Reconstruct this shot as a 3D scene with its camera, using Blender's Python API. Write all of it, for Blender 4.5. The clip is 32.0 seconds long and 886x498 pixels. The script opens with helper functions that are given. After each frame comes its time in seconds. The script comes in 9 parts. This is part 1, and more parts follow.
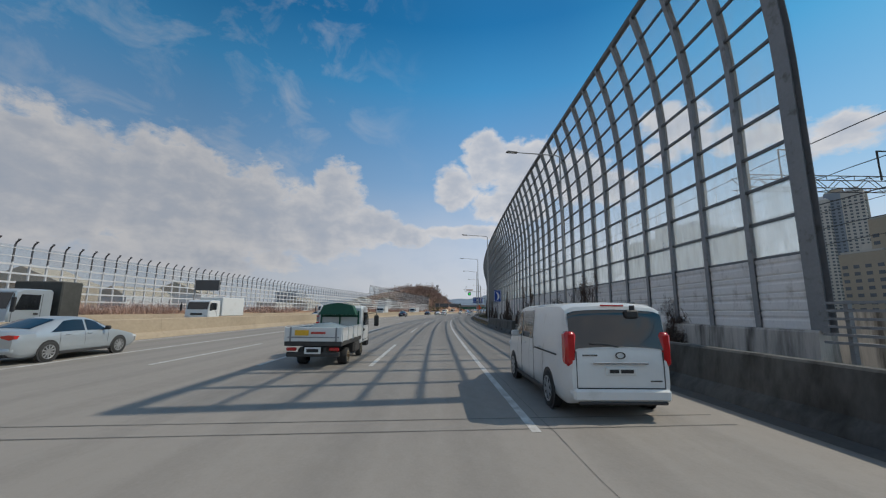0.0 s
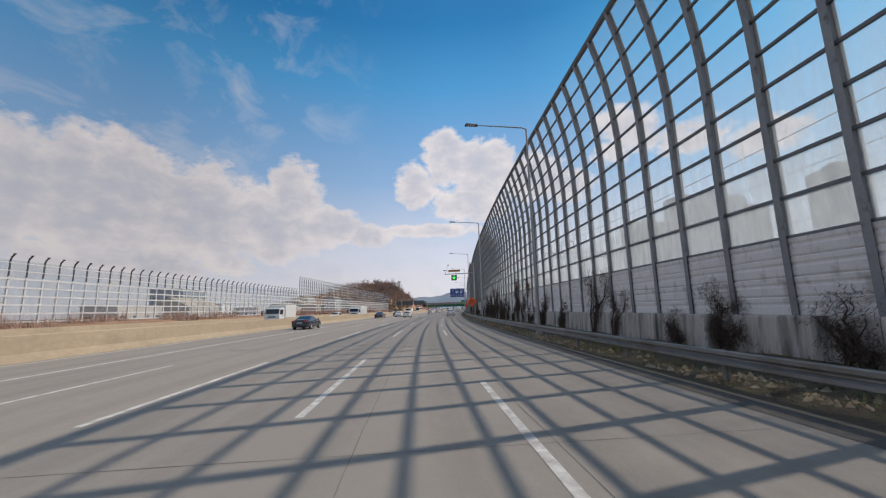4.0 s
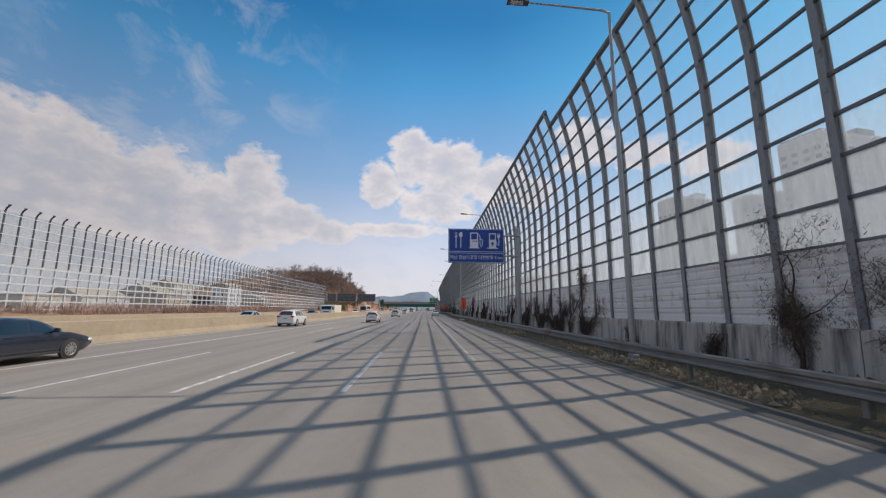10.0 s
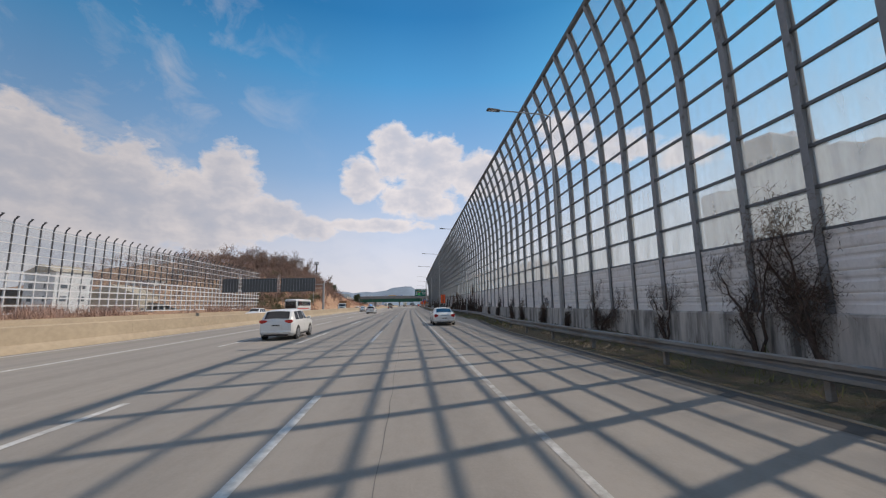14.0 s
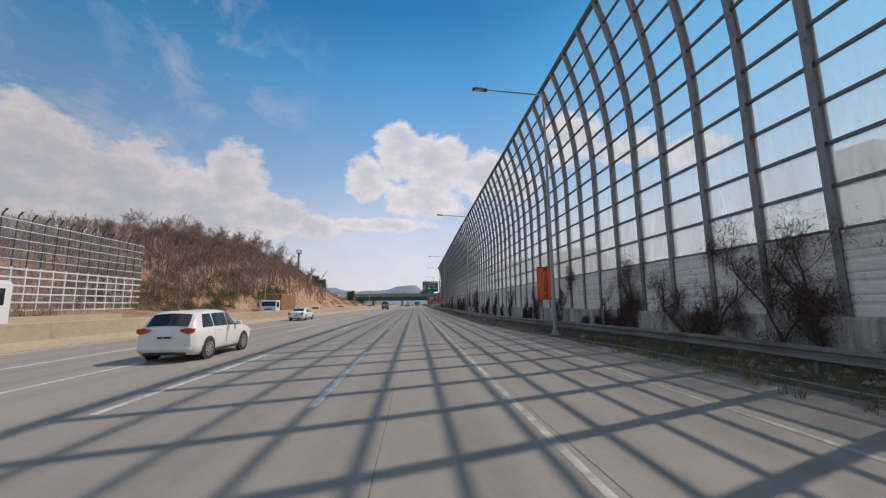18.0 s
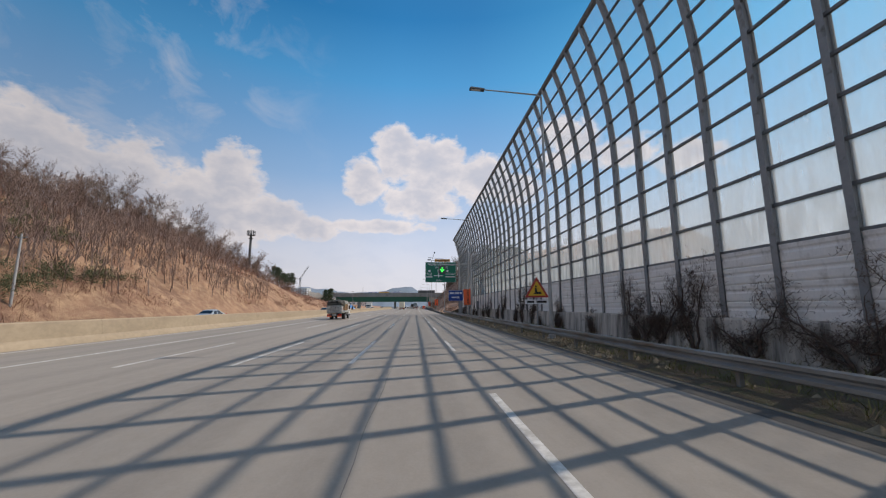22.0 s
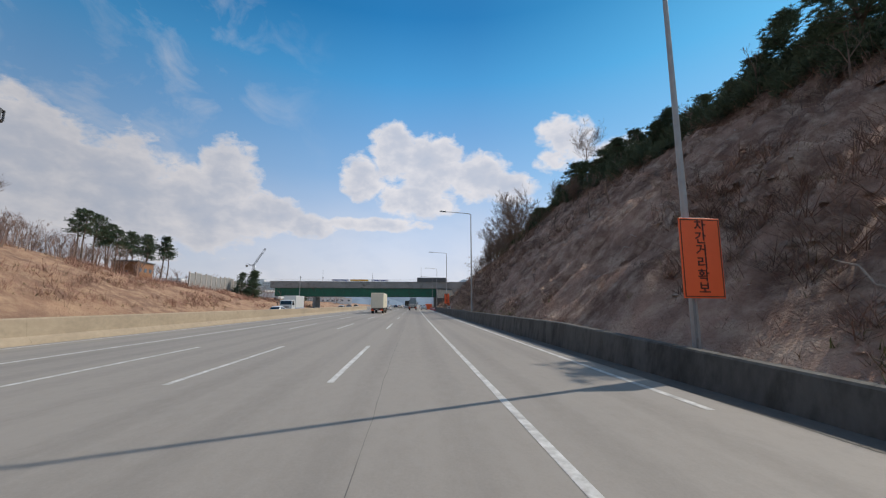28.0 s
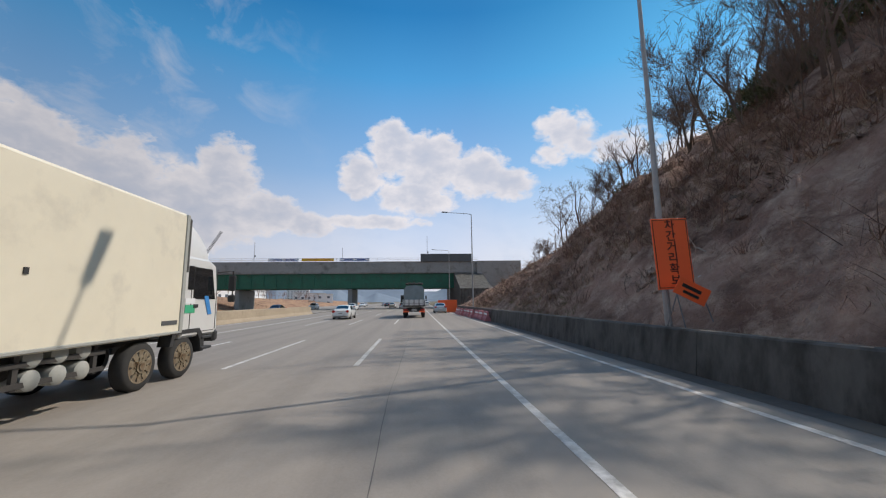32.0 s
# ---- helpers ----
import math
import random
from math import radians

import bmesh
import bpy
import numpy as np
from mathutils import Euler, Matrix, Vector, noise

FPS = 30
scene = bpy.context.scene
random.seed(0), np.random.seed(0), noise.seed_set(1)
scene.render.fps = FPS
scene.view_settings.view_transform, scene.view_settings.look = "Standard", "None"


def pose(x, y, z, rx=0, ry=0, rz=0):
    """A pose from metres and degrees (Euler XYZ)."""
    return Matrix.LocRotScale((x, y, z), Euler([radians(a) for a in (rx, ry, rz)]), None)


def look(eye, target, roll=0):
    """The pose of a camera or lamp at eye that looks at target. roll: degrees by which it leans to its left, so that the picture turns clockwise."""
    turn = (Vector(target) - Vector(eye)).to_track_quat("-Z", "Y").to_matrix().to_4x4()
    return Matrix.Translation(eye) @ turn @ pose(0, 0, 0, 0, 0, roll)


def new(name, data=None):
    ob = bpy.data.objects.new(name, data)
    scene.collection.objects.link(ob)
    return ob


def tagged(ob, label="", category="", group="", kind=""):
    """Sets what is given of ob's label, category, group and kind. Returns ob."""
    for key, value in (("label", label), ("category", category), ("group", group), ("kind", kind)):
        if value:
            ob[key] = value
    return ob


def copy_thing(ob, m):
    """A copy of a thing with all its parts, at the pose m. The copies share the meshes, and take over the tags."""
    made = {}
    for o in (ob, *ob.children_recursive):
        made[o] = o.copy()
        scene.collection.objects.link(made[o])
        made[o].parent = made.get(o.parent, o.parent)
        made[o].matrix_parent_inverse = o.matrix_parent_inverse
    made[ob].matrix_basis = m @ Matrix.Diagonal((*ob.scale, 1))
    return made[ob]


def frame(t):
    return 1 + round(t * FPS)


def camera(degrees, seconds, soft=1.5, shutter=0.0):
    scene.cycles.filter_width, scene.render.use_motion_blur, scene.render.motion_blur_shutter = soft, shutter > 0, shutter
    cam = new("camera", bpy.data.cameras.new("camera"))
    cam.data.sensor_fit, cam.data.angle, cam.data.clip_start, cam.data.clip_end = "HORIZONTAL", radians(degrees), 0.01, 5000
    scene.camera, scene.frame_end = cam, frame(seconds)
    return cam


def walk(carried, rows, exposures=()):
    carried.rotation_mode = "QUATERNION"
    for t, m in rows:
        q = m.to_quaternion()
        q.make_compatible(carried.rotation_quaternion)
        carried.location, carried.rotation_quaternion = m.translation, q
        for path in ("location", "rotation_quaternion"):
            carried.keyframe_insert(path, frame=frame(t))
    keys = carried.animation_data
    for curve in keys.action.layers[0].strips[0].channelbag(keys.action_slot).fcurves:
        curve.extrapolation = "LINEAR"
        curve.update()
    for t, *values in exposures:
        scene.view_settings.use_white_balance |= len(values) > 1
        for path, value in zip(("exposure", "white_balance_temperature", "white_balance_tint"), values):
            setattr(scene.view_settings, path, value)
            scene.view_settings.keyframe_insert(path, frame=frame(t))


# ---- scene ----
cam = camera(98.94, 32.0, soft=1.2)
PATH = [
    (0, (-9.589, 70.94, 1.785), (-9.7741, 72.905, 2.107), 0.55),
    (0.5, (-10.602, 79.01, 1.785), (-10.7547, 80.9783, 2.1075), 0.19),
    (1, (-11.6, 87.053, 1.785), (-11.7142, 89.0263, 2.0899), -0.22),
    (1.5, (-12.425, 95.062, 1.785), (-12.497, 97.0358, 2.0991), 0.28),
    (2, (-13.192, 103.033, 1.785), (-13.2391, 105.0068, 2.1056), -0.44),
    (2.5, (-14.038, 111.071, 1.785), (-14.0722, 113.0451, 2.1031), -0.36),
    (3, (-14.516, 119.091, 1.785), (-14.532, 121.0643, 2.1085), 0.03),
    (3.5, (-15.119, 126.973, 1.785), (-15.1236, 128.9474, 2.1004), -1.11),
    (5.5, (-16.702, 157.02, 1.785), (-16.6323, 158.9947, 2.0938), -0.69),
    (6, (-16.948, 165.377, 1.785), (-16.8582, 167.3511, 2.0894), -0.06),
    (6.5, (-17.023, 173.853, 1.785), (-16.9007, 175.8243, 2.1023), -0.06),
    (7, (-17.039, 182.597, 1.785), (-16.9027, 184.5669, 2.0993), -0.62),
    (7.5, (-17.047, 191.558, 1.785), (-16.9022, 193.5276, 2.1033), -0.43),
    (8, (-16.94, 200.604, 1.785), (-16.7954, 202.5734, 2.1049), -0.19),
    (8.5, (-16.717, 209.685, 1.785), (-16.5731, 211.6538, 2.1055), -0.17),
    (9, (-16.709, 218.866, 1.785), (-16.561, 220.835, 2.1046), -0.32),
    (9.5, (-16.556, 228.036, 1.785), (-16.3813, 230.0023, 2.1049), -0.09),
    (10, (-16.327, 237.19, 1.785), (-16.1177, 239.1537, 2.1012), 0.29),
    (10.5, (-15.895, 246.352, 1.785), (-15.6544, 248.3142, 2.0904), -0.14),
    (11, (-15.399, 255.437, 1.785), (-15.1254, 257.3952, 2.0882), -0.16),
    (11.5, (-14.866, 264.448, 1.785), (-14.5705, 266.4025, 2.0871), -0.49),
    (12, (-14.237, 273.423, 1.785), (-13.9408, 275.3788, 2.0828), -0.74),
    (12.5, (-13.624, 282.389, 1.785), (-13.3241, 284.3442, 2.078), -1.12),
    (13, (-13.161, 291.366, 1.785), (-12.8588, 293.3213, 2.0748), -1.16),
    (13.5, (-12.664, 300.359, 1.785), (-12.36, 302.3141, 2.0781), -0.86),
    (14, (-12.101, 309.38, 1.785), (-11.8013, 311.3365, 2.0726), -1.04),
    (14.5, (-11.826, 318.528, 1.785), (-11.5291, 320.4856, 2.0671), -1.48),
    (16.5, (-9.676, 352.397, 1.785), (-9.3985, 354.3577, 2.0648), -1.40),
    (17, (-9.201, 361.285, 1.785), (-8.9265, 363.2452, 2.0712), -1.05),
    (17.5, (-8.552, 370.263, 1.785), (-8.2771, 372.2237, 2.0684), -0.72),
    (18, (-8.085, 379.396, 1.785), (-7.8081, 381.3557, 2.0703), -0.66),
    (18.5, (-7.542, 388.627, 1.785), (-7.2624, 390.5871, 2.0682), -0.65),
    (19, (-6.965, 397.895, 1.785), (-6.6891, 399.8552, 2.0679), -0.69),
    (19.5, (-6.408, 407.21, 1.785), (-6.132, 409.1713, 2.0643), -1.10),
    (20, (-5.737, 416.727, 1.785), (-5.4634, 418.687, 2.0736), -0.64),
    (20.5, (-4.873, 426.395, 1.785), (-4.5945, 428.3547, 2.0696), -0.93),
    (21, (-3.991, 436.193, 1.785), (-3.7067, 438.1521, 2.0656), -1.27),
    (21.5, (-3.287, 446.083, 1.785), (-2.9983, 448.042, 2.0681), -1.13),
    (22, (-2.783, 456.022, 1.785), (-2.4905, 457.9778, 2.0824), -0.27),
    (22.5, (-1.999, 465.971, 1.785), (-1.7139, 467.9285, 2.0777), 0.02),
    (23, (-1.206, 475.938, 1.785), (-0.9282, 477.8964, 2.0789), 0.23),
    (23.5, (-0.478, 485.929, 1.785), (-0.2126, 487.8891, 2.078), 0.36),
    (24, (0.223, 496.009, 1.785), (0.4884, 497.9702, 2.0736), 0.47),
    (24.5, (0.961, 506.19, 1.785), (1.2311, 508.1505, 2.0731), 0.42),
    (26.5, (3.953, 549.538, 1.785), (4.2505, 551.4952, 2.0698), -0.15),
    (27, (4.697, 559.861, 1.785), (4.9979, 561.8173, 2.0719), -0.01),
    (27.5, (5.563, 569.992, 1.785), (5.8672, 571.9481, 2.0729), -0.11),
    (28, (6.278, 579.78, 1.785), (6.5875, 581.7346, 2.0748), 0.11),
    (28.5, (7.035, 589.349, 1.785), (7.343, 591.3039, 2.0734), 0.15),
    (29, (7.665, 598.846, 1.785), (7.9718, 600.8006, 2.0746), 0.30),
    (29.5, (8.491, 608.344, 1.785), (8.7962, 610.2995, 2.0712), 0.11),
    (30, (9.174, 617.818, 1.785), (9.4769, 619.775, 2.0647), -0.30),
    (30.5, (9.769, 627.255, 1.785), (10.0723, 629.2119, 2.0666), -0.21),
    (31, (10.635, 636.634, 1.785), (10.9448, 638.589, 2.0672), -0.11),
    (31.5, (11.407, 646.015, 1.785), (11.7192, 647.9708, 2.0628), -0.13),
    (32, (12.137, 655.437, 1.785), (12.4486, 657.394, 2.0568), -0.70),
]
EXPOSURES = [(0.0, -0.35, 6650, 10), (1.5, -0.15, 6800, 11), (2.5, -0.09, 7120, 15), (6.0, -0.07, 7100, 17), (24.5, -0.07, 7100, 17), (26.5, -0.09, 6850, 14), (28.0, -0.08, 6700, 13), (32.0, -0.02, 6800, 15)]
walk(cam, [(t, look(eye, target, roll)) for t, eye, target, roll in PATH], EXPOSURES)
# ---- the road's line: heading to the right in degrees at each distance along it ----
BENDS = [(-300, -8.228), (-40, -8.766), (40, -7.986), (100, -5.951), (150, -2.577), (200, 1.100), (260, 3.450), (340, 3.175), (460, 4.135), (580, 4.364), (700, 4.980), (1000, 5.555)]
_S = np.arange(-300, 3000.1, 1.0)
_H = np.radians(np.interp(_S, [k[0] for k in BENDS], [k[1] for k in BENDS]))
_X = np.concatenate([[0], np.cumsum(np.sin(_H)[:-1])])
_Y = np.concatenate([[0], np.cumsum(np.cos(_H)[:-1])])
_X -= np.interp(0, _S, _X)
_Y -= np.interp(0, _S, _Y)


def heading(s):
    return float(np.interp(s, _S, _H))


def at(s, u, z=0.0):
    """The world place s metres along the road, u metres to the right of our lane's middle."""
    h = heading(s)
    return Vector((float(np.interp(s, _S, _X)) + u * math.cos(h), float(np.interp(s, _S, _Y)) - u * math.sin(h), z))


def post_at(s, u, z=0.0, turn=0.0):
    """A pose there whose y axis runs along the road, turned by so many degrees to the left."""
    return Matrix.Translation(at(s, u, z)) @ Matrix.Rotation(radians(turn) - heading(s), 4, "Z")

# ---- world, sun ----
SUN_AZ, SUN_EL = 72.0, 46.5  # degrees clockwise from +y, degrees up


def build_world():
    w = bpy.data.worlds.new("sky")
    scene.world = w
    w.use_nodes = True
    nt = w.node_tree
    nd, ln = nt.nodes, nt.links
    nd.clear()

    def add(kind):
        return nd.new(kind)

    def blend(how):
        n = nd.new("ShaderNodeMix")
        n.data_type, n.blend_type = "RGBA", how
        return n

    def put(socket, v):
        if isinstance(v, (int, float)):
            socket.default_value = v
        else:
            ln.new(v, socket)

    def m(op, a, b=None, c=None, clamp=False):
        n = add("ShaderNodeMath")
        n.operation, n.use_clamp = op, clamp
        for i, v in enumerate((a, b, c)):
            if v is not None:
                put(n.inputs[i], v)
        return n.outputs[0]

    co = add("ShaderNodeTexCoord").outputs["Generated"]
    sep = add("ShaderNodeSeparateXYZ")
    ln.new(co, sep.inputs[0])
    x, y, z = sep.outputs
    az = m("MULTIPLY", m("ARCTAN2", x, y), 57.2958)
    el = m("MULTIPLY", m("ARCSINE", z), 57.2958)
    pos = add("ShaderNodeCombineXYZ")
    put(pos.inputs[0], m("MULTIPLY", az, 0.1))
    put(pos.inputs[1], m("MULTIPLY", el, 0.15))

    def fbm(scale, detail, rough, shift=(0, 0, 0), dist=0.0):
        mp = add("ShaderNodeVectorMath")
        ln.new(pos.outputs[0], mp.inputs[0])
        mp.inputs[1].default_value = shift
        n = add("ShaderNodeTexNoise")
        n.inputs["Scale"].default_value, n.inputs["Detail"].default_value = scale, detail
        n.inputs["Roughness"].default_value, n.inputs["Distortion"].default_value = rough, dist
        ln.new(mp.outputs[0], n.inputs["Vector"])
        return n.outputs["Fac"]

    sky = add("ShaderNodeTexSky")
    sky.sky_type, sky.sun_disc = "NISHITA", False
    sky.sun_elevation, sky.sun_rotation = radians(SUN_EL), radians(SUN_AZ)
    sky.air_density, sky.dust_density, sky.ozone_density = 1.0, 1.2, 2.0
    base = blend("MIX")
    base.inputs[0].default_value = 0.85
    thin = blend("MULTIPLY")
    thin.inputs[0].default_value = 1.0
    ln.new(sky.outputs[0], thin.inputs[6])
    thin.inputs[7].default_value = (0.07, 0.07, 0.07, 1)
    ln.new(thin.outputs[2], base.inputs[6])
    ramp = add("ShaderNodeValToRGB")
    put(ramp.inputs[0], m("DIVIDE", m("MAXIMUM", el, 0.0), 60.0, clamp=True))
    er = ramp.color_ramp
    er.elements[0].position, er.elements[0].color = 0.0, (0.60, 0.67, 0.78, 1)
    er.elements[1].position, er.elements[1].color = 1.0, (0.012, 0.10, 0.28, 1)
    for p, c in ((0.13, (0.50, 0.63, 0.83, 1)), (0.30, (0.25, 0.46, 0.75, 1)), (0.42, (0.14, 0.37, 0.69, 1)), (0.53, (0.05, 0.31, 0.65, 1)), (0.66, (0.006, 0.19, 0.48, 1))):
        e = er.elements.new(p)
        e.color = c
    glare = blend("ADD")
    put(glare.inputs[0], m("MULTIPLY", m("SUBTRACT", az, 14.0), 0.022, clamp=True))
    ln.new(ramp.outputs[0], glare.inputs[6])
    glare.inputs[7].default_value = (0.01, 0.14, 0.17, 1)
    side = m("MINIMUM", m("MAXIMUM", m("ADD", 1.12, m("MULTIPLY", m("ADD", az, 10.0), 0.0105)), 0.80), 1.24)
    lean = blend("MULTIPLY")
    lean.inputs[0].default_value = 1.0
    ln.new(glare.outputs[2], lean.inputs[6])
    put(lean.inputs[7], side)
    ln.new(lean.outputs[2], base.inputs[7])

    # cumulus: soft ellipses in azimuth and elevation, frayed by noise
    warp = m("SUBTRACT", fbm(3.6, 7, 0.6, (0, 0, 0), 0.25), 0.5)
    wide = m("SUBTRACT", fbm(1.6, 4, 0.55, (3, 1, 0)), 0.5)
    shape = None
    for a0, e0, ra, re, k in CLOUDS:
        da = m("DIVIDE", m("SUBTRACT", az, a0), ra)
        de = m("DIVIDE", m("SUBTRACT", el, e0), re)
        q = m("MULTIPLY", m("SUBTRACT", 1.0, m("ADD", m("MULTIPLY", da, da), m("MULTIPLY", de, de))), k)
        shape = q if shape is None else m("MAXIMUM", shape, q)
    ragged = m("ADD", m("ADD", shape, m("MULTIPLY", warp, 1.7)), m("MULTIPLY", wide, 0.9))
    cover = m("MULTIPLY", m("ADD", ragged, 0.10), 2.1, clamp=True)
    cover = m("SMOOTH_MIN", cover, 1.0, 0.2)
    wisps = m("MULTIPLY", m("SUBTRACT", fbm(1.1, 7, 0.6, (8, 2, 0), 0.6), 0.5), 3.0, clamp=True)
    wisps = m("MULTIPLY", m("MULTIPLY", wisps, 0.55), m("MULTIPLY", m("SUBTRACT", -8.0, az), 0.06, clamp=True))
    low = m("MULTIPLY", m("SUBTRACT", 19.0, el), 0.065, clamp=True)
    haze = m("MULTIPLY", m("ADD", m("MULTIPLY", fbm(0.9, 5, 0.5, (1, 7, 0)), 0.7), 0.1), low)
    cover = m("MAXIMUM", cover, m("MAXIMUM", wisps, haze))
    # lit from the sun's side
    soft = fbm(1.5, 4, 0.5)
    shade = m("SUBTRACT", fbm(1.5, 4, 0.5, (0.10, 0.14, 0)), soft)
    lit = m("SUBTRACT", 0.98, m("MULTIPLY", shade, 1.3))
    lit = m("ADD", lit, m("MULTIPLY", warp, 0.16))
    body = m("SUBTRACT", lit, m("MULTIPLY", m("MAXIMUM", m("SUBTRACT", ragged, 0.20), 0.0), 0.62), clamp=True)
    cr = add("ShaderNodeValToRGB")
    put(cr.inputs[0], body)
    cr.color_ramp.elements[0].position, cr.color_ramp.elements[0].color = 0.0, (0.41, 0.49, 0.62, 1)
    cr.color_ramp.elements[1].position, cr.color_ramp.elements[1].color = 1.0, (0.72, 0.735, 0.775, 1)
    e = cr.color_ramp.elements.new(0.55)
    e.color = (0.53, 0.58, 0.67, 1)
    puff = blend("MULTIPLY")
    puff.inputs[0].default_value = 1.0
    ln.new(cr.outputs[0], puff.inputs[6])
    put(puff.inputs[7], m("MINIMUM", m("MAXIMUM", m("ADD", 1.03, m("MULTIPLY", m("ADD", az, 8.0), 0.008)), 0.80), 1.10))
    out = blend("MIX")
    put(out.inputs[0], cover)
    ln.new(base.outputs[2], out.inputs[6])
    ln.new(puff.outputs[2], out.inputs[7])
    bg = add("ShaderNodeBackground")
    bg.inputs[1].default_value = 1.0
    ln.new(out.outputs[2], bg.inputs[0])
    ln.new(bg.outputs[0], add("ShaderNodeOutputWorld").inputs[0])


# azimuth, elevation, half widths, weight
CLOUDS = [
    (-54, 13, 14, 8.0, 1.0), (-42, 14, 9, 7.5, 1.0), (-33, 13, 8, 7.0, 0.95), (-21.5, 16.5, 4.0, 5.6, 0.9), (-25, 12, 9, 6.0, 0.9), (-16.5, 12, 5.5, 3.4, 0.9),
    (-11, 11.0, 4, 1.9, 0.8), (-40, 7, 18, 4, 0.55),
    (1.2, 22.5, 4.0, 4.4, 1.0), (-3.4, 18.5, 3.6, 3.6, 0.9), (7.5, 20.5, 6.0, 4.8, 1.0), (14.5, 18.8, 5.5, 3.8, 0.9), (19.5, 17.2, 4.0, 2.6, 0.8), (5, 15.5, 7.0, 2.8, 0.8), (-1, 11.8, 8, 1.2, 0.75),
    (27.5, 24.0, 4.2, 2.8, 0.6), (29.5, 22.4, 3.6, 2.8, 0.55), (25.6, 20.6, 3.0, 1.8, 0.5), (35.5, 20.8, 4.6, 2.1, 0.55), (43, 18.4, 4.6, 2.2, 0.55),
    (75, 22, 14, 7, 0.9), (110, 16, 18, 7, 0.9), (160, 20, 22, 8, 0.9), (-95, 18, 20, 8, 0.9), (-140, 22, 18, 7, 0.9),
    # unseen high clouds, added to make the sky's fill light whiter and brighter
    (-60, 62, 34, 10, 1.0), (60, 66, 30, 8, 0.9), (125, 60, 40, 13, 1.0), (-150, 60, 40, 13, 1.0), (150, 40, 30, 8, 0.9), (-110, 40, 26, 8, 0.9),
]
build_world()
sun = new("sun", bpy.data.lights.new("sun", "SUN"))
sun.data.energy, sun.data.angle, sun.data.color = 3.6, radians(0.55), (1.0, 0.94, 0.82)
_d = Vector((math.sin(radians(SUN_AZ)) * math.cos(radians(SUN_EL)), math.cos(radians(SUN_AZ)) * math.cos(radians(SUN_EL)), math.sin(radians(SUN_EL))))
sun.matrix_world = look(_d * 200, (0, 0, 0))

# ---- materials ----
def surface(name, base, rough=0.7, metal=0.0, vary=0.25, grain=8.0, stain=0.6, bump=0.0, dirt=None, dirt_amount=0.0, stretch=(1, 1, 1), random=0.0, coat=0.0, uv=False, spec=0.5):
    """A painted, mineral or metal surface: colour varied at two scales, a little relief, and dirt with its own shape."""
    mt = bpy.data.materials.new(name)
    mt.use_nodes = True
    nt = mt.node_tree
    nd, ln = nt.nodes, nt.links
    b = nd["Principled BSDF"]
    b.inputs["Roughness"].default_value, b.inputs["Metallic"].default_value = rough, metal
    b.inputs["Coat Weight"].default_value = coat
    b.inputs["Coat Roughness"].default_value = 0.08
    b.inputs["Specular IOR Level"].default_value = spec
    tc = nd.new("ShaderNodeTexCoord")
    mp = nd.new("ShaderNodeMapping")
    mp.inputs["Scale"].default_value = stretch
    ln.new(tc.outputs["UV" if uv else "Object"], mp.inputs[0])

    def noise_at(scale, detail=5):
        n = nd.new("ShaderNodeTexNoise")
        n.inputs["Scale"].default_value, n.inputs["Detail"].default_value, n.inputs["Roughness"].default_value = scale, detail, 0.62
        ln.new(mp.outputs[0], n.inputs["Vector"])
        return n.outputs["Fac"]

    fine, broad = noise_at(grain), noise_at(stain, 4)
    mix = nd.new("ShaderNodeMath")
    mix.operation = "ADD"
    ln.new(fine, mix.inputs[0])
    ln.new(broad, mix.inputs[1])
    value = mix.outputs[0]
    if random:
        info = nd.new("ShaderNodeObjectInfo")
        k = nd.new("ShaderNodeMath")
        k.operation, k.inputs[1].default_value = "MULTIPLY_ADD", random
        ln.new(info.outputs["Random"], k.inputs[0])
        ln.new(value, k.inputs[2])
        value = k.outputs[0]
    mr = nd.new("ShaderNodeMapRange")
    mr.inputs[1].default_value, mr.inputs[2].default_value = 0.6, 1.4 + random
    mr.inputs[3].default_value, mr.inputs[4].default_value = 1 - vary, 1 + vary
    ln.new(value, mr.inputs[0])
    col = nd.new("ShaderNodeMix")
    col.data_type, col.blend_type = "RGBA", "MULTIPLY"
    col.inputs[0].default_value = 1.0
    col.inputs[6].default_value = (*base, 1)
    ln.new(mr.outputs[0], col.inputs[7])
    out = col.outputs[2]
    if dirt:
        dn = noise_at(stain * 2.6, 7)
        dr = nd.new("ShaderNodeMapRange")
        dr.inputs[1].default_value, dr.inputs[2].default_value = 0.62 - 0.3 * dirt_amount, 0.78 - 0.2 * dirt_amount
        ln.new(dn, dr.inputs[0])
        dm = nd.new("ShaderNodeMix")
        dm.data_type = "RGBA"
        dm.inputs[7].default_value = (*dirt, 1)
        ln.new(dr.outputs[0], dm.inputs[0])
        ln.new(out, dm.inputs[6])
        out = dm.outputs[2]
    ln.new(out, b.inputs["Base Color"])
    if bump:
        bp = nd.new("ShaderNodeBump")
        bp.inputs["Strength"].default_value, bp.inputs["Distance"].default_value = bump, 0.02
        ln.new(fine, bp.inputs["Height"])
        ln.new(bp.outputs[0], b.inputs["Normal"])
    return mt


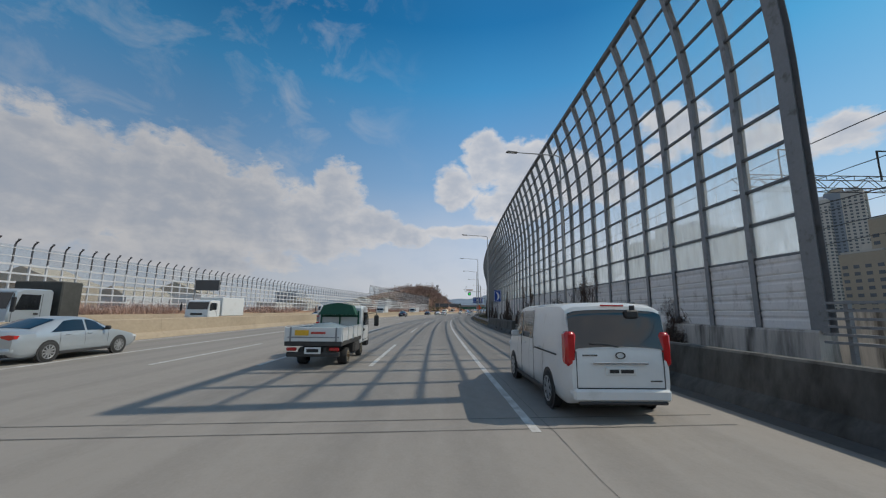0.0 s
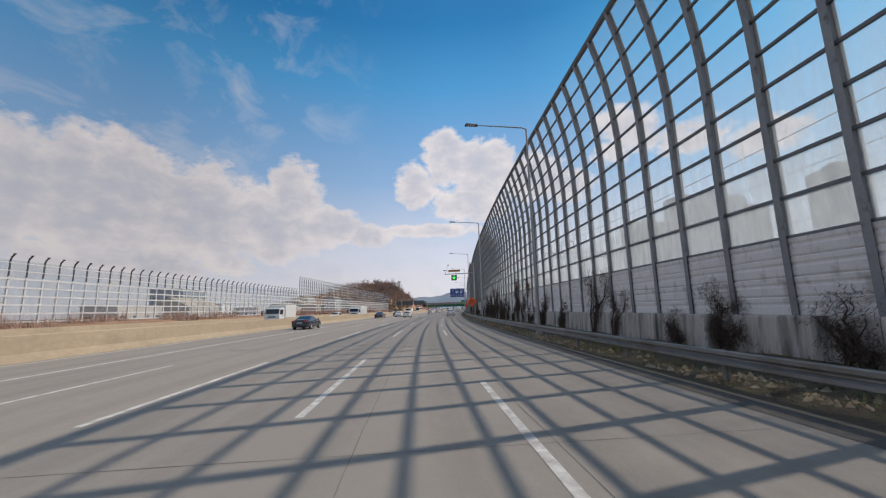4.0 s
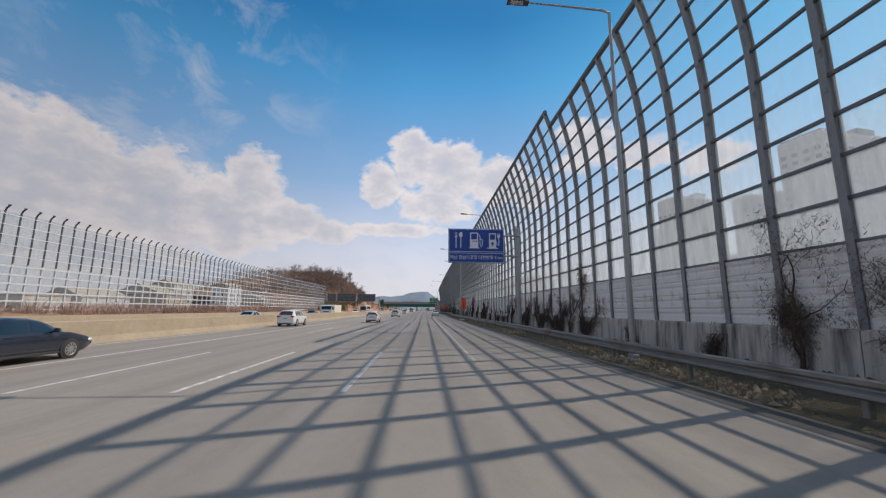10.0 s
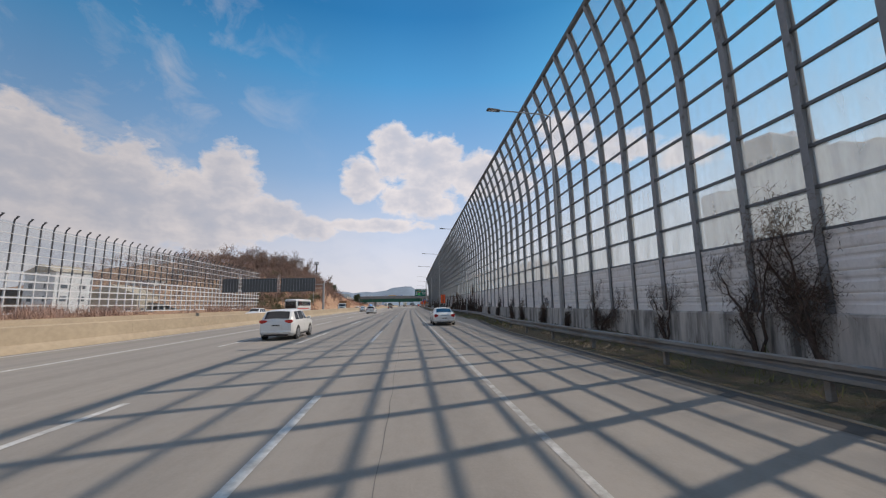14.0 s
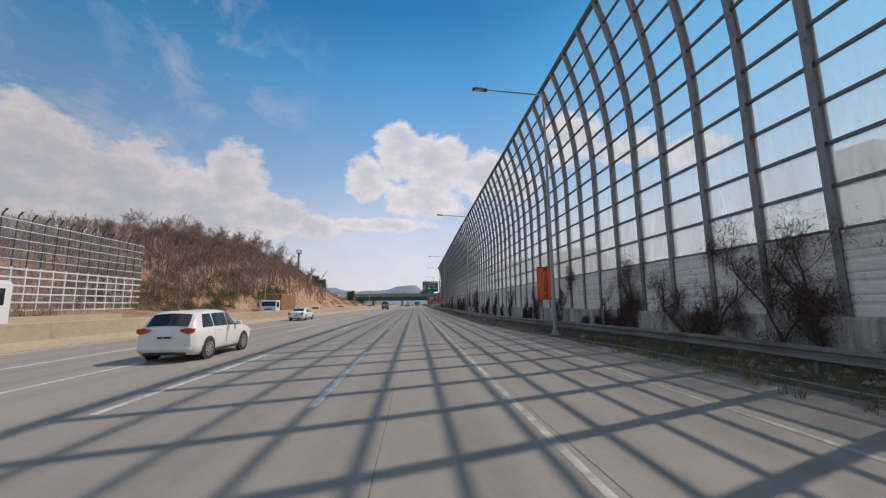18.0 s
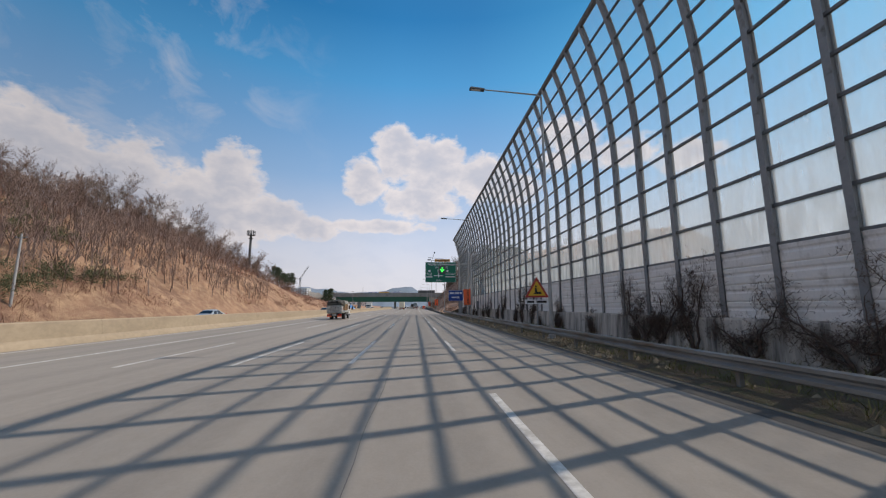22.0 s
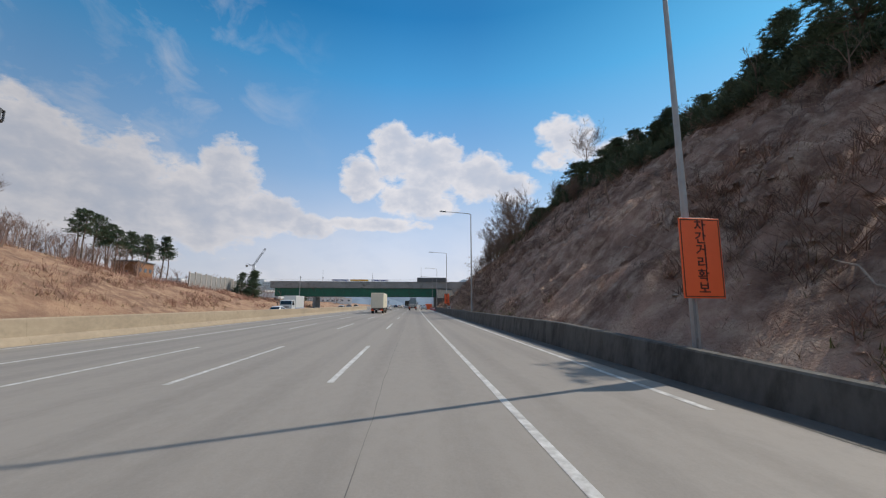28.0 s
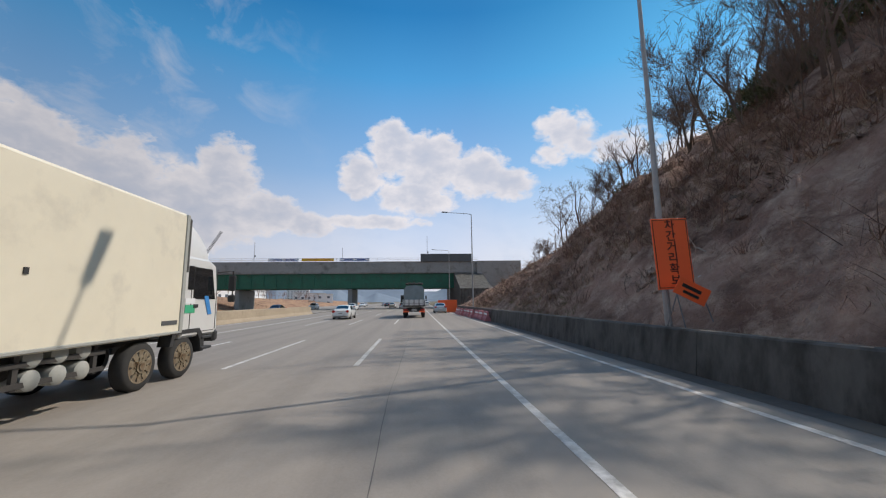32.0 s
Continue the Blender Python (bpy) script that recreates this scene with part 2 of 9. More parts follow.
def clear_sheet(name, tint, veil, veil_colour, rough=0.1, streak=0.5):
    """A weathered transparent sheet: most light goes through, a thin veil of dirt scatters the rest."""
    mt = bpy.data.materials.new(name)
    mt.use_nodes = True
    nd, ln = mt.node_tree.nodes, mt.node_tree.links
    nd.clear()
    tr = nd.new("ShaderNodeBsdfTransparent")
    tr.inputs[0].default_value = (*tint, 1)
    df, tl, gl = nd.new("ShaderNodeBsdfDiffuse"), nd.new("ShaderNodeBsdfTranslucent"), nd.new("ShaderNodeBsdfGlossy")
    df.inputs[0].default_value = tl.inputs[0].default_value = (*veil_colour, 1)
    gl.inputs["Roughness"].default_value = rough
    m1, m2, m3 = nd.new("ShaderNodeMixShader"), nd.new("ShaderNodeMixShader"), nd.new("ShaderNodeMixShader")
    m1.inputs[0].default_value = 0.6
    ln.new(df.outputs[0], m1.inputs[1])
    ln.new(tl.outputs[0], m1.inputs[2])
    tc, ns, mr, inf = nd.new("ShaderNodeTexCoord"), nd.new("ShaderNodeTexNoise"), nd.new("ShaderNodeMapRange"), nd.new("ShaderNodeObjectInfo")
    mp = nd.new("ShaderNodeMapping")
    mp.inputs["Scale"].default_value = (1, 2.2, 0.5)
    av = nd.new("ShaderNodeVectorMath")
    ln.new(tc.outputs["Object"], mp.inputs[0])
    ln.new(mp.outputs[0], av.inputs[0])
    ln.new(inf.outputs["Location"], av.inputs[1])
    ln.new(av.outputs[0], ns.inputs["Vector"])
    ns.inputs["Scale"].default_value, ns.inputs["Detail"].default_value = 1.3, 6
    mr.inputs[1].default_value, mr.inputs[2].default_value = 0.3, 0.75
    mr.inputs[3].default_value, mr.inputs[4].default_value = veil * (1 - streak), veil * (1 + streak)
    ln.new(ns.outputs["Fac"], mr.inputs[0])
    ln.new(mr.outputs[0], m2.inputs[0])
    ln.new(tr.outputs[0], m2.inputs[1])
    ln.new(m1.outputs[0], m2.inputs[2])
    lw, pw = nd.new("ShaderNodeLayerWeight"), nd.new("ShaderNodeMath")
    lw.inputs[0].default_value = 0.5
    pw.operation, pw.inputs[1].default_value = "POWER", 5.0
    ln.new(lw.outputs["Facing"], pw.inputs[0])
    hf = nd.new("ShaderNodeMath")
    hf.operation, hf.inputs[1].default_value, hf.inputs[2].default_value = "MULTIPLY_ADD", 0.30, 0.02
    ln.new(pw.outputs[0], hf.inputs[0])
    ln.new(hf.outputs[0], m3.inputs[0])
    ln.new(m2.outputs[0], m3.inputs[1])
    ln.new(gl.outputs[0], m3.inputs[2])
    ln.new(m3.outputs[0], nd.new("ShaderNodeOutputMaterial").inputs[0])
    return mt


def glow(name, colour, power):
    mt = bpy.data.materials.new(name)
    mt.use_nodes = True
    b = mt.node_tree.nodes["Principled BSDF"]
    b.inputs["Base Color"].default_value = (*[c * 0.3 for c in colour], 1)
    b.inputs["Emission Color"].default_value = (*colour, 1)
    b.inputs["Emission Strength"].default_value = power
    return mt


def road_surface(name, base, worn, joint):
    """Concrete carriageway: lengthwise brushing, darker wheel tracks in every lane, patches and oil down the lanes' middles (UV: metres across, metres along)."""
    mt = bpy.data.materials.new(name)
    mt.use_nodes = True
    nd, ln = mt.node_tree.nodes, mt.node_tree.links
    b = nd["Principled BSDF"]
    uvn, sep = nd.new("ShaderNodeUVMap"), nd.new("ShaderNodeSeparateXYZ")
    uvn.uv_map = "metres"
    ln.new(uvn.outputs[0], sep.inputs[0])

    def m(op, *vs, clamp=False):
        n = nd.new("ShaderNodeMath")
        n.operation, n.use_clamp = op, clamp
        for i, v in enumerate(vs):
            if isinstance(v, (int, float)):
                n.inputs[i].default_value = v
            else:
                ln.new(v, n.inputs[i])
        return n.outputs[0]

    def noise_at(sx, sy, detail=6, rough=0.6):
        mp = nd.new("ShaderNodeMapping")
        mp.inputs["Scale"].default_value = (sx, sy, 1)
        ln.new(uvn.outputs[0], mp.inputs[0])
        n = nd.new("ShaderNodeTexNoise")
        n.inputs["Scale"].default_value, n.inputs["Detail"].default_value, n.inputs["Roughness"].default_value = 1.0, detail, rough
        ln.new(mp.outputs[0], n.inputs["Vector"])
        return n.outputs["Fac"]

    across = sep.outputs[0]
    # distance from the nearest wheel track (0.85 m either side of a lane's middle)
    lane = m("SUBTRACT", m("FLOORED_MODULO", m("ADD", across, 1.8), 3.5), 1.75)
    track = m("SUBTRACT", m("ABSOLUTE", lane), 0.85)
    track = m("SUBTRACT", 1.0, m("MULTIPLY", m("MULTIPLY", track, track), 5.0), clamp=True)
    oil = m("SUBTRACT", 1.0, m("MULTIPLY", m("MULTIPLY", lane, lane), 6.0), clamp=True)
    streak = noise_at(3.0, 0.05)
    grain = noise_at(26, 22, 3, 0.7)
    patch = noise_at(0.22, 0.06, 5)
    speck = noise_at(5, 2.5, 7, 0.7)
    v = m("MULTIPLY", track, m("MULTIPLY", streak, 0.5))
    v = m("ADD", v, m("MULTIPLY", oil, m("MULTIPLY", noise_at(1.5, 0.08), 0.16)))
    v = m("ADD", v, m("MULTIPLY", m("SUBTRACT", patch, 0.45), 0.9))
    v = m("ADD", v, m("MULTIPLY", m("SUBTRACT", speck, 0.5), 0.45))
    v = m("ADD", v, m("MULTIPLY", m("SUBTRACT", grain, 0.5), 0.5), clamp=True)
    mx = nd.new("ShaderNodeMix")
    mx.data_type = "RGBA"
    mx.inputs[6].default_value, mx.inputs[7].default_value = (*base, 1), (*worn, 1)
    ln.new(v, mx.inputs[0])
    ln.new(mx.outputs[2], b.inputs["Base Color"])
    rr = nd.new("ShaderNodeMapRange")
    rr.inputs[3].default_value, rr.inputs[4].default_value = 0.62, 0.9
    ln.new(speck, rr.inputs[0])
    ln.new(rr.outputs[0], b.inputs["Roughness"])
    bp = nd.new("ShaderNodeBump")
    bp.inputs["Strength"].default_value, bp.inputs["Distance"].default_value = 0.25, 0.01
    ln.new(grain, bp.inputs["Height"])
    ln.new(bp.outputs[0], b.inputs["Normal"])
    return mt


def slope_soil(name, a, b_, c, grain=1.6, patch=0.09):
    """Earth with dry grass, in patches."""
    mt = bpy.data.materials.new(name)
    mt.use_nodes = True
    nd, ln = mt.node_tree.nodes, mt.node_tree.links
    b = nd["Principled BSDF"]
    b.inputs["Roughness"].default_value = 0.95
    b.inputs["Specular IOR Level"].default_value = 0.15
    tc = nd.new("ShaderNodeTexCoord")
    fac = []
    for sc, dt in ((patch, 7), (grain, 8), (9.0, 4)):
        n = nd.new("ShaderNodeTexNoise")
        n.inputs["Scale"].default_value, n.inputs["Detail"].default_value, n.inputs["Roughness"].default_value = sc, dt, 0.68
        ln.new(tc.outputs["Object"], n.inputs["Vector"])
        fac.append(n.outputs["Fac"])
    r1 = nd.new("ShaderNodeMapRange")
    r1.inputs[1].default_value, r1.inputs[2].default_value = 0.38, 0.62
    ln.new(fac[0], r1.inputs[0])
    m1 = nd.new("ShaderNodeMix")
    m1.data_type = "RGBA"
    m1.inputs[6].default_value, m1.inputs[7].default_value = (*a, 1), (*b_, 1)
    ln.new(r1.outputs[0], m1.inputs[0])
    r2 = nd.new("ShaderNodeMapRange")
    r2.inputs[1].default_value, r2.inputs[2].default_value = 0.45, 0.68
    ln.new(fac[1], r2.inputs[0])
    m2 = nd.new("ShaderNodeMix")
    m2.data_type = "RGBA"
    ln.new(m1.outputs[2], m2.inputs[6])
    m2.inputs[7].default_value = (*c, 1)
    ln.new(r2.outputs[0], m2.inputs[0])
    ln.new(m2.outputs[2], b.inputs["Base Color"])
    ad = nd.new("ShaderNodeMath")
    ln.new(fac[1], ad.inputs[0])
    ln.new(fac[2], ad.inputs[1])
    bp = nd.new("ShaderNodeBump")
    bp.inputs["Strength"].default_value, bp.inputs["Distance"].default_value = 0.9, 0.25
    ln.new(ad.outputs[0], bp.inputs["Height"])
    ln.new(bp.outputs[0], b.inputs["Normal"])
    return mt


ROAD = road_surface("carriageway_concrete", (0.272, 0.246, 0.219), (0.148, 0.134, 0.121), 0.1)
# gutter colour kept dark to stand in for the barrier's shade on it
SHADED_GUTTER = surface("shaded_gutter_asphalt", (0.10, 0.092, 0.084), 0.85, vary=0.3, grain=6, stain=0.3, bump=0.25, dirt=(0.16, 0.13, 0.10), dirt_amount=0.3)
PAINT = surface("road_paint", (0.62, 0.61, 0.59), 0.6, vary=0.25, grain=9, stain=1.2, dirt=(0.36, 0.345, 0.325), dirt_amount=0.75)
WORN_PAINT = surface("worn_road_paint", (0.50, 0.49, 0.47), 0.65, vary=0.3, grain=9, stain=1.2, dirt=(0.27, 0.255, 0.235), dirt_amount=0.9)
CRACK = surface("crack_filler", (0.10, 0.095, 0.088), 0.7, vary=0.3)
BRIDGE_CONCRETE = surface("bridge_concrete", (0.27, 0.265, 0.255), 0.85, vary=0.2, grain=3, stain=0.2, bump=0.15, dirt=(0.15, 0.145, 0.135), dirt_amount=0.3)
MEDIAN = surface("median_concrete", (0.335, 0.268, 0.19), 0.85, vary=0.22, grain=5, stain=0.35, bump=0.2, dirt=(0.28, 0.222, 0.16), dirt_amount=0.25, stretch=(1, 0.6, 1))
CONCRETE = surface("weathered_concrete", (0.53, 0.485, 0.44), 0.88, vary=0.25, grain=5, stain=0.45, bump=0.3, dirt=(0.11, 0.10, 0.09), dirt_amount=0.55, stretch=(1.8, 1.8, 0.22))
DARK_CONCRETE = surface("dark_grey_concrete", (0.098, 0.094, 0.087), 0.9, vary=0.35, grain=5, stain=0.5, bump=0.3, dirt=(0.035, 0.032, 0.028), dirt_amount=0.55, stretch=(1.2, 1.2, 0.5))
STEEL = surface("galvanised_steel", (0.24, 0.25, 0.265), 0.55, 0.35, vary=0.2, grain=10, stain=1.0, dirt=(0.12, 0.11, 0.10), dirt_amount=0.25)
POST_STEEL = surface("post_steel", (0.25, 0.255, 0.265), 0.6, 0.2, vary=0.18, grain=10, stain=0.8, random=0.3, dirt=(0.10, 0.09, 0.08), dirt_amount=0.2)
RAIL_STEEL = surface("rail_steel", (0.15, 0.16, 0.175), 0.55, 0.3, vary=0.15)
GUARD = surface("guard_rail_steel", (0.24, 0.24, 0.235), 0.5, 0.5, vary=0.25, grain=4, stain=0.7, dirt=(0.16, 0.12, 0.09), dirt_amount=0.45, stretch=(1, 0.3, 1))
PANEL = surface("absorbing_panel", (0.80, 0.77, 0.75), 0.7, vary=0.14, grain=14, stain=0.6, random=0.35, dirt=(0.36, 0.32, 0.29), dirt_amount=0.38, stretch=(1, 1, 0.6))
LEFT_STEEL = surface("pale_steel", (0.55, 0.56, 0.57), 0.55, 0.2, vary=0.15)
DARK_STEEL = surface("dark_grey_steel", (0.075, 0.078, 0.085), 0.55, vary=0.2)
BLACK = surface("black_steel", (0.03, 0.03, 0.033), 0.5, vary=0.2)
PANE_VEILS = (0.56, 0.44, 0.27, 0.17, 0.11, 0.08, 0.06, 0.05, 0.05, 0.05, 0.05, 0.05)  # milkier towards the foot, where the road's spray reaches
PANE_ROWS = [clear_sheet("weathered_clear_panel", (0.99, 0.992, 0.992), v, (0.69, 0.735, 0.765), streak=0.35) for v in PANE_VEILS]
FAR_PANE = clear_sheet("dusty_clear_panel", (0.93, 0.95, 0.96), 0.06, (0.5, 0.54, 0.58))
LAMP_GREY = surface("lamp_post_paint", (0.36, 0.36, 0.36), 0.5, 0.2, vary=0.15, grain=6)
SOIL = slope_soil("verge_soil", (0.15, 0.12, 0.095), (0.21, 0.17, 0.125), (0.15, 0.15, 0.085), 2.5)
LEFT_SOIL = slope_soil("dry_grass_slope", (0.42, 0.258, 0.17), (0.25, 0.15, 0.108), (0.50, 0.335, 0.215), 0.5, 0.13)
RIGHT_SOIL = slope_soil("brush_slope", (0.49, 0.325, 0.255), (0.18, 0.11, 0.085), (0.62, 0.47, 0.37), 0.8, 0.22)
FIELD = slope_soil("plain_ground", (0.16, 0.14, 0.10), (0.12, 0.11, 0.08), (0.2, 0.18, 0.13), 0.5)
RIDGE = surface("hazy_distant_hills", (0.20, 0.25, 0.31), 1.0, vary=0.12, grain=0.02, stain=0.005, spec=0.0)
BARK = surface("grey_brown_bark", (0.15, 0.115, 0.09), 0.9, vary=0.3, grain=20, stain=3, random=0.5, spec=0.1)
TWIG = surface("bare_twigs", (0.20, 0.15, 0.125), 0.9, vary=0.3, grain=3, stain=0.7, random=0.6, spec=0.1)
VINE_TWIG = surface("dead_vine_twigs", (0.135, 0.098, 0.08), 0.9, vary=0.4, grain=8, stain=2, random=0.3, spec=0.1)
PALE_WOOD = surface("pale_dead_wood", (0.42, 0.35, 0.29), 0.9, vary=0.3, grain=12, stain=2, random=0.4, spec=0.1)
VINE = surface("dead_vine", (0.10, 0.072, 0.06), 0.9, vary=0.4, grain=8, stain=2, random=0.3, spec=0.1)
FAR_TWIG = surface("far_bare_twigs", (0.275, 0.195, 0.165), 0.9, vary=0.3, grain=0.8, stain=0.12, spec=0.1)
STRAW = surface("dry_grass", (0.27, 0.20, 0.13), 0.9, vary=0.45, grain=2, stain=0.4, spec=0.1)
PALE_STRAW = surface("pale_dry_grass", (0.44, 0.35, 0.27), 0.9, vary=0.45, grain=2, stain=0.4, spec=0.1)
LEAF = surface("dead_leaves", (0.33, 0.27, 0.19), 0.95, vary=0.5, grain=5, stain=1.2, spec=0.05, dirt=(0.13, 0.10, 0.07), dirt_amount=0.5)
DARK_BRUSH = surface("dark_bramble", (0.24, 0.16, 0.13), 0.95, vary=0.6, grain=1.5, stain=0.3, spec=0.05)
BROWN_BRUSH = surface("brown_brush", (0.37, 0.25, 0.205), 0.95, vary=0.6, grain=1.5, stain=0.3, spec=0.05)
LEFT_BRUSH = surface("russet_brush", (0.36, 0.21, 0.16), 0.95, vary=0.6, grain=1.2, stain=0.12, spec=0.05)
OLIVE = surface("olive_undergrowth", (0.14, 0.145, 0.085), 0.9, vary=0.5, grain=1.2, stain=0.3, spec=0.1)
WEED = surface("weeds", (0.20, 0.195, 0.085), 0.9, vary=0.5, grain=2, stain=0.5, spec=0.1)
NEEDLES = surface("pine_needles", (0.095, 0.13, 0.08), 0.8, vary=0.5, grain=1.2, stain=0.4, random=0.4, spec=0.2)
SIGN_BLUE = surface("sign_blue", (0.008, 0.055, 0.30), 0.45, vary=0.08)
SIGN_GREEN = surface("sign_green", (0.0, 0.16, 0.10), 0.45, vary=0.08)
SIGN_ORANGE = surface("sign_orange", (1.0, 0.155, 0.045), 0.5, vary=0.05)
SIGN_WHITE = surface("sign_white", (0.75, 0.76, 0.78), 0.5, vary=0.06)
SIGN_BACK = surface("sign_back", (0.085, 0.09, 0.095), 0.6, vary=0.2)
SIGN_INK = surface("dark_red_ink", (0.085, 0.018, 0.014), 0.6, vary=0.1)
INK = surface("sign_black", (0.02, 0.018, 0.018), 0.6, vary=0.1)
YELLOW = surface("sign_yellow", (0.75, 0.42, 0.03), 0.5, vary=0.1)
AMBER = surface("amber_board", (0.55, 0.24, 0.03), 0.5, vary=0.25, grain=3)
GREEN_LIGHT = glow("green_arrow_light", (0.02, 1.0, 0.12), 1.4)
GIRDER = surface("green_girder", (0.012, 0.115, 0.07), 0.55, vary=0.25, grain=2, stain=0.25, dirt=(0.03, 0.07, 0.05), dirt_amount=0.3)
WHITE_PAINT = surface("white_car_paint", (0.66, 0.665, 0.66), 0.3, vary=0.04, coat=0.5, dirt=(0.5, 0.48, 0.45), dirt_amount=0.1)
CREAM = surface("cream_panel", (0.74, 0.69, 0.56), 0.5, vary=0.05, grain=2, stain=0.3, dirt=(0.58, 0.54, 0.45), dirt_amount=0.25)
SILVER = surface("silver_car_paint", (0.40, 0.44, 0.47), 0.28, 0.4, vary=0.04, coat=0.5)
GREY_PAINT = surface("grey_car_paint", (0.20, 0.20, 0.21), 0.28, 0.4, vary=0.05, coat=0.5)
NAVY = surface("dark_blue_car_paint", (0.025, 0.032, 0.05), 0.25, 0.3, vary=0.05, coat=0.6)
RED_PAINT = surface("red_paint", (0.45, 0.05, 0.04), 0.4, vary=0.15)
CAR_GLASS = surface("tinted_glass", (0.012, 0.014, 0.016), 0.05, vary=0.1, spec=0.9)
TYRE = surface("tyre_rubber", (0.028, 0.028, 0.028), 0.85, vary=0.25, grain=10)
RIM = surface("alloy_rim", (0.42, 0.43, 0.44), 0.35, 0.8, vary=0.12)
OLD_RIM = surface("rusty_truck_rim", (0.24, 0.20, 0.14), 0.7, 0.3, vary=0.3, dirt=(0.14, 0.09, 0.05), dirt_amount=0.6, grain=12, stain=3)
TRIM = surface("black_plastic", (0.03, 0.03, 0.031), 0.6, vary=0.2)
CHASSIS = surface("dark_chassis", (0.045, 0.042, 0.04), 0.75, vary=0.4, grain=5)
TAIL = surface("red_tail_lamp", (0.45, 0.015, 0.015), 0.2, vary=0.1, coat=0.6)
LENS = surface("clear_lamp_lens", (0.55, 0.56, 0.58), 0.15, vary=0.1, coat=0.6)
PLATE = surface("number_plate", (0.66, 0.66, 0.64), 0.5, vary=0.08)
CHROME = surface("chrome", (0.6, 0.6, 0.6), 0.15, 1.0, vary=0.05)
TARP_GREY = surface("grey_tarpaulin", (0.20, 0.25, 0.27), 0.7, vary=0.2, grain=2, stain=0.8, bump=0.3)
TARP_DARK = surface("black_tarpaulin", (0.05, 0.05, 0.045), 0.7, vary=0.4, grain=3, bump=0.4)
TARP_GREEN = surface("green_tarpaulin", (0.01, 0.08, 0.05), 0.7, vary=0.2)
RUST = surface("rusty_sheet", (0.26, 0.13, 0.065), 0.85, vary=0.4, grain=3, stain=0.9, random=0.3, dirt=(0.14, 0.06, 0.03), dirt_amount=0.5)
STRAP = surface("olive_strap", (0.12, 0.14, 0.06), 0.8, vary=0.2)
CRATE = surface("grey_crate", (0.34, 0.35, 0.33), 0.7, vary=0.25, random=0.5)
DECAL_BLUE = surface("blue_decal", (0.05, 0.25, 0.6), 0.4, vary=0.1)
DECAL_GREEN = surface("green_decal", (0.05, 0.4, 0.22), 0.4, vary=0.1)
FACADE = [surface("facade_pale", (0.52, 0.50, 0.46), 0.85, vary=0.08, grain=1, stain=0.05), surface("facade_beige", (0.42, 0.36, 0.28), 0.85, vary=0.08, grain=1, stain=0.05),
          surface("facade_blue_grey", (0.26, 0.30, 0.35), 0.8, vary=0.08, grain=1, stain=0.05), surface("facade_white", (0.66, 0.67, 0.68), 0.8, vary=0.08, grain=1, stain=0.05)]
WINDOW = surface("dark_windows", (0.10, 0.12, 0.145), 0.25, vary=0.2, grain=0.6, stain=0.2)
PLASTIC_PINK = surface("faded_red_plastic", (0.45, 0.16, 0.18), 0.6, vary=0.25, random=0.3)
LITTER = surface("white_sacking", (0.58, 0.54, 0.52), 0.85, vary=0.2, grain=6, bump=0.4)

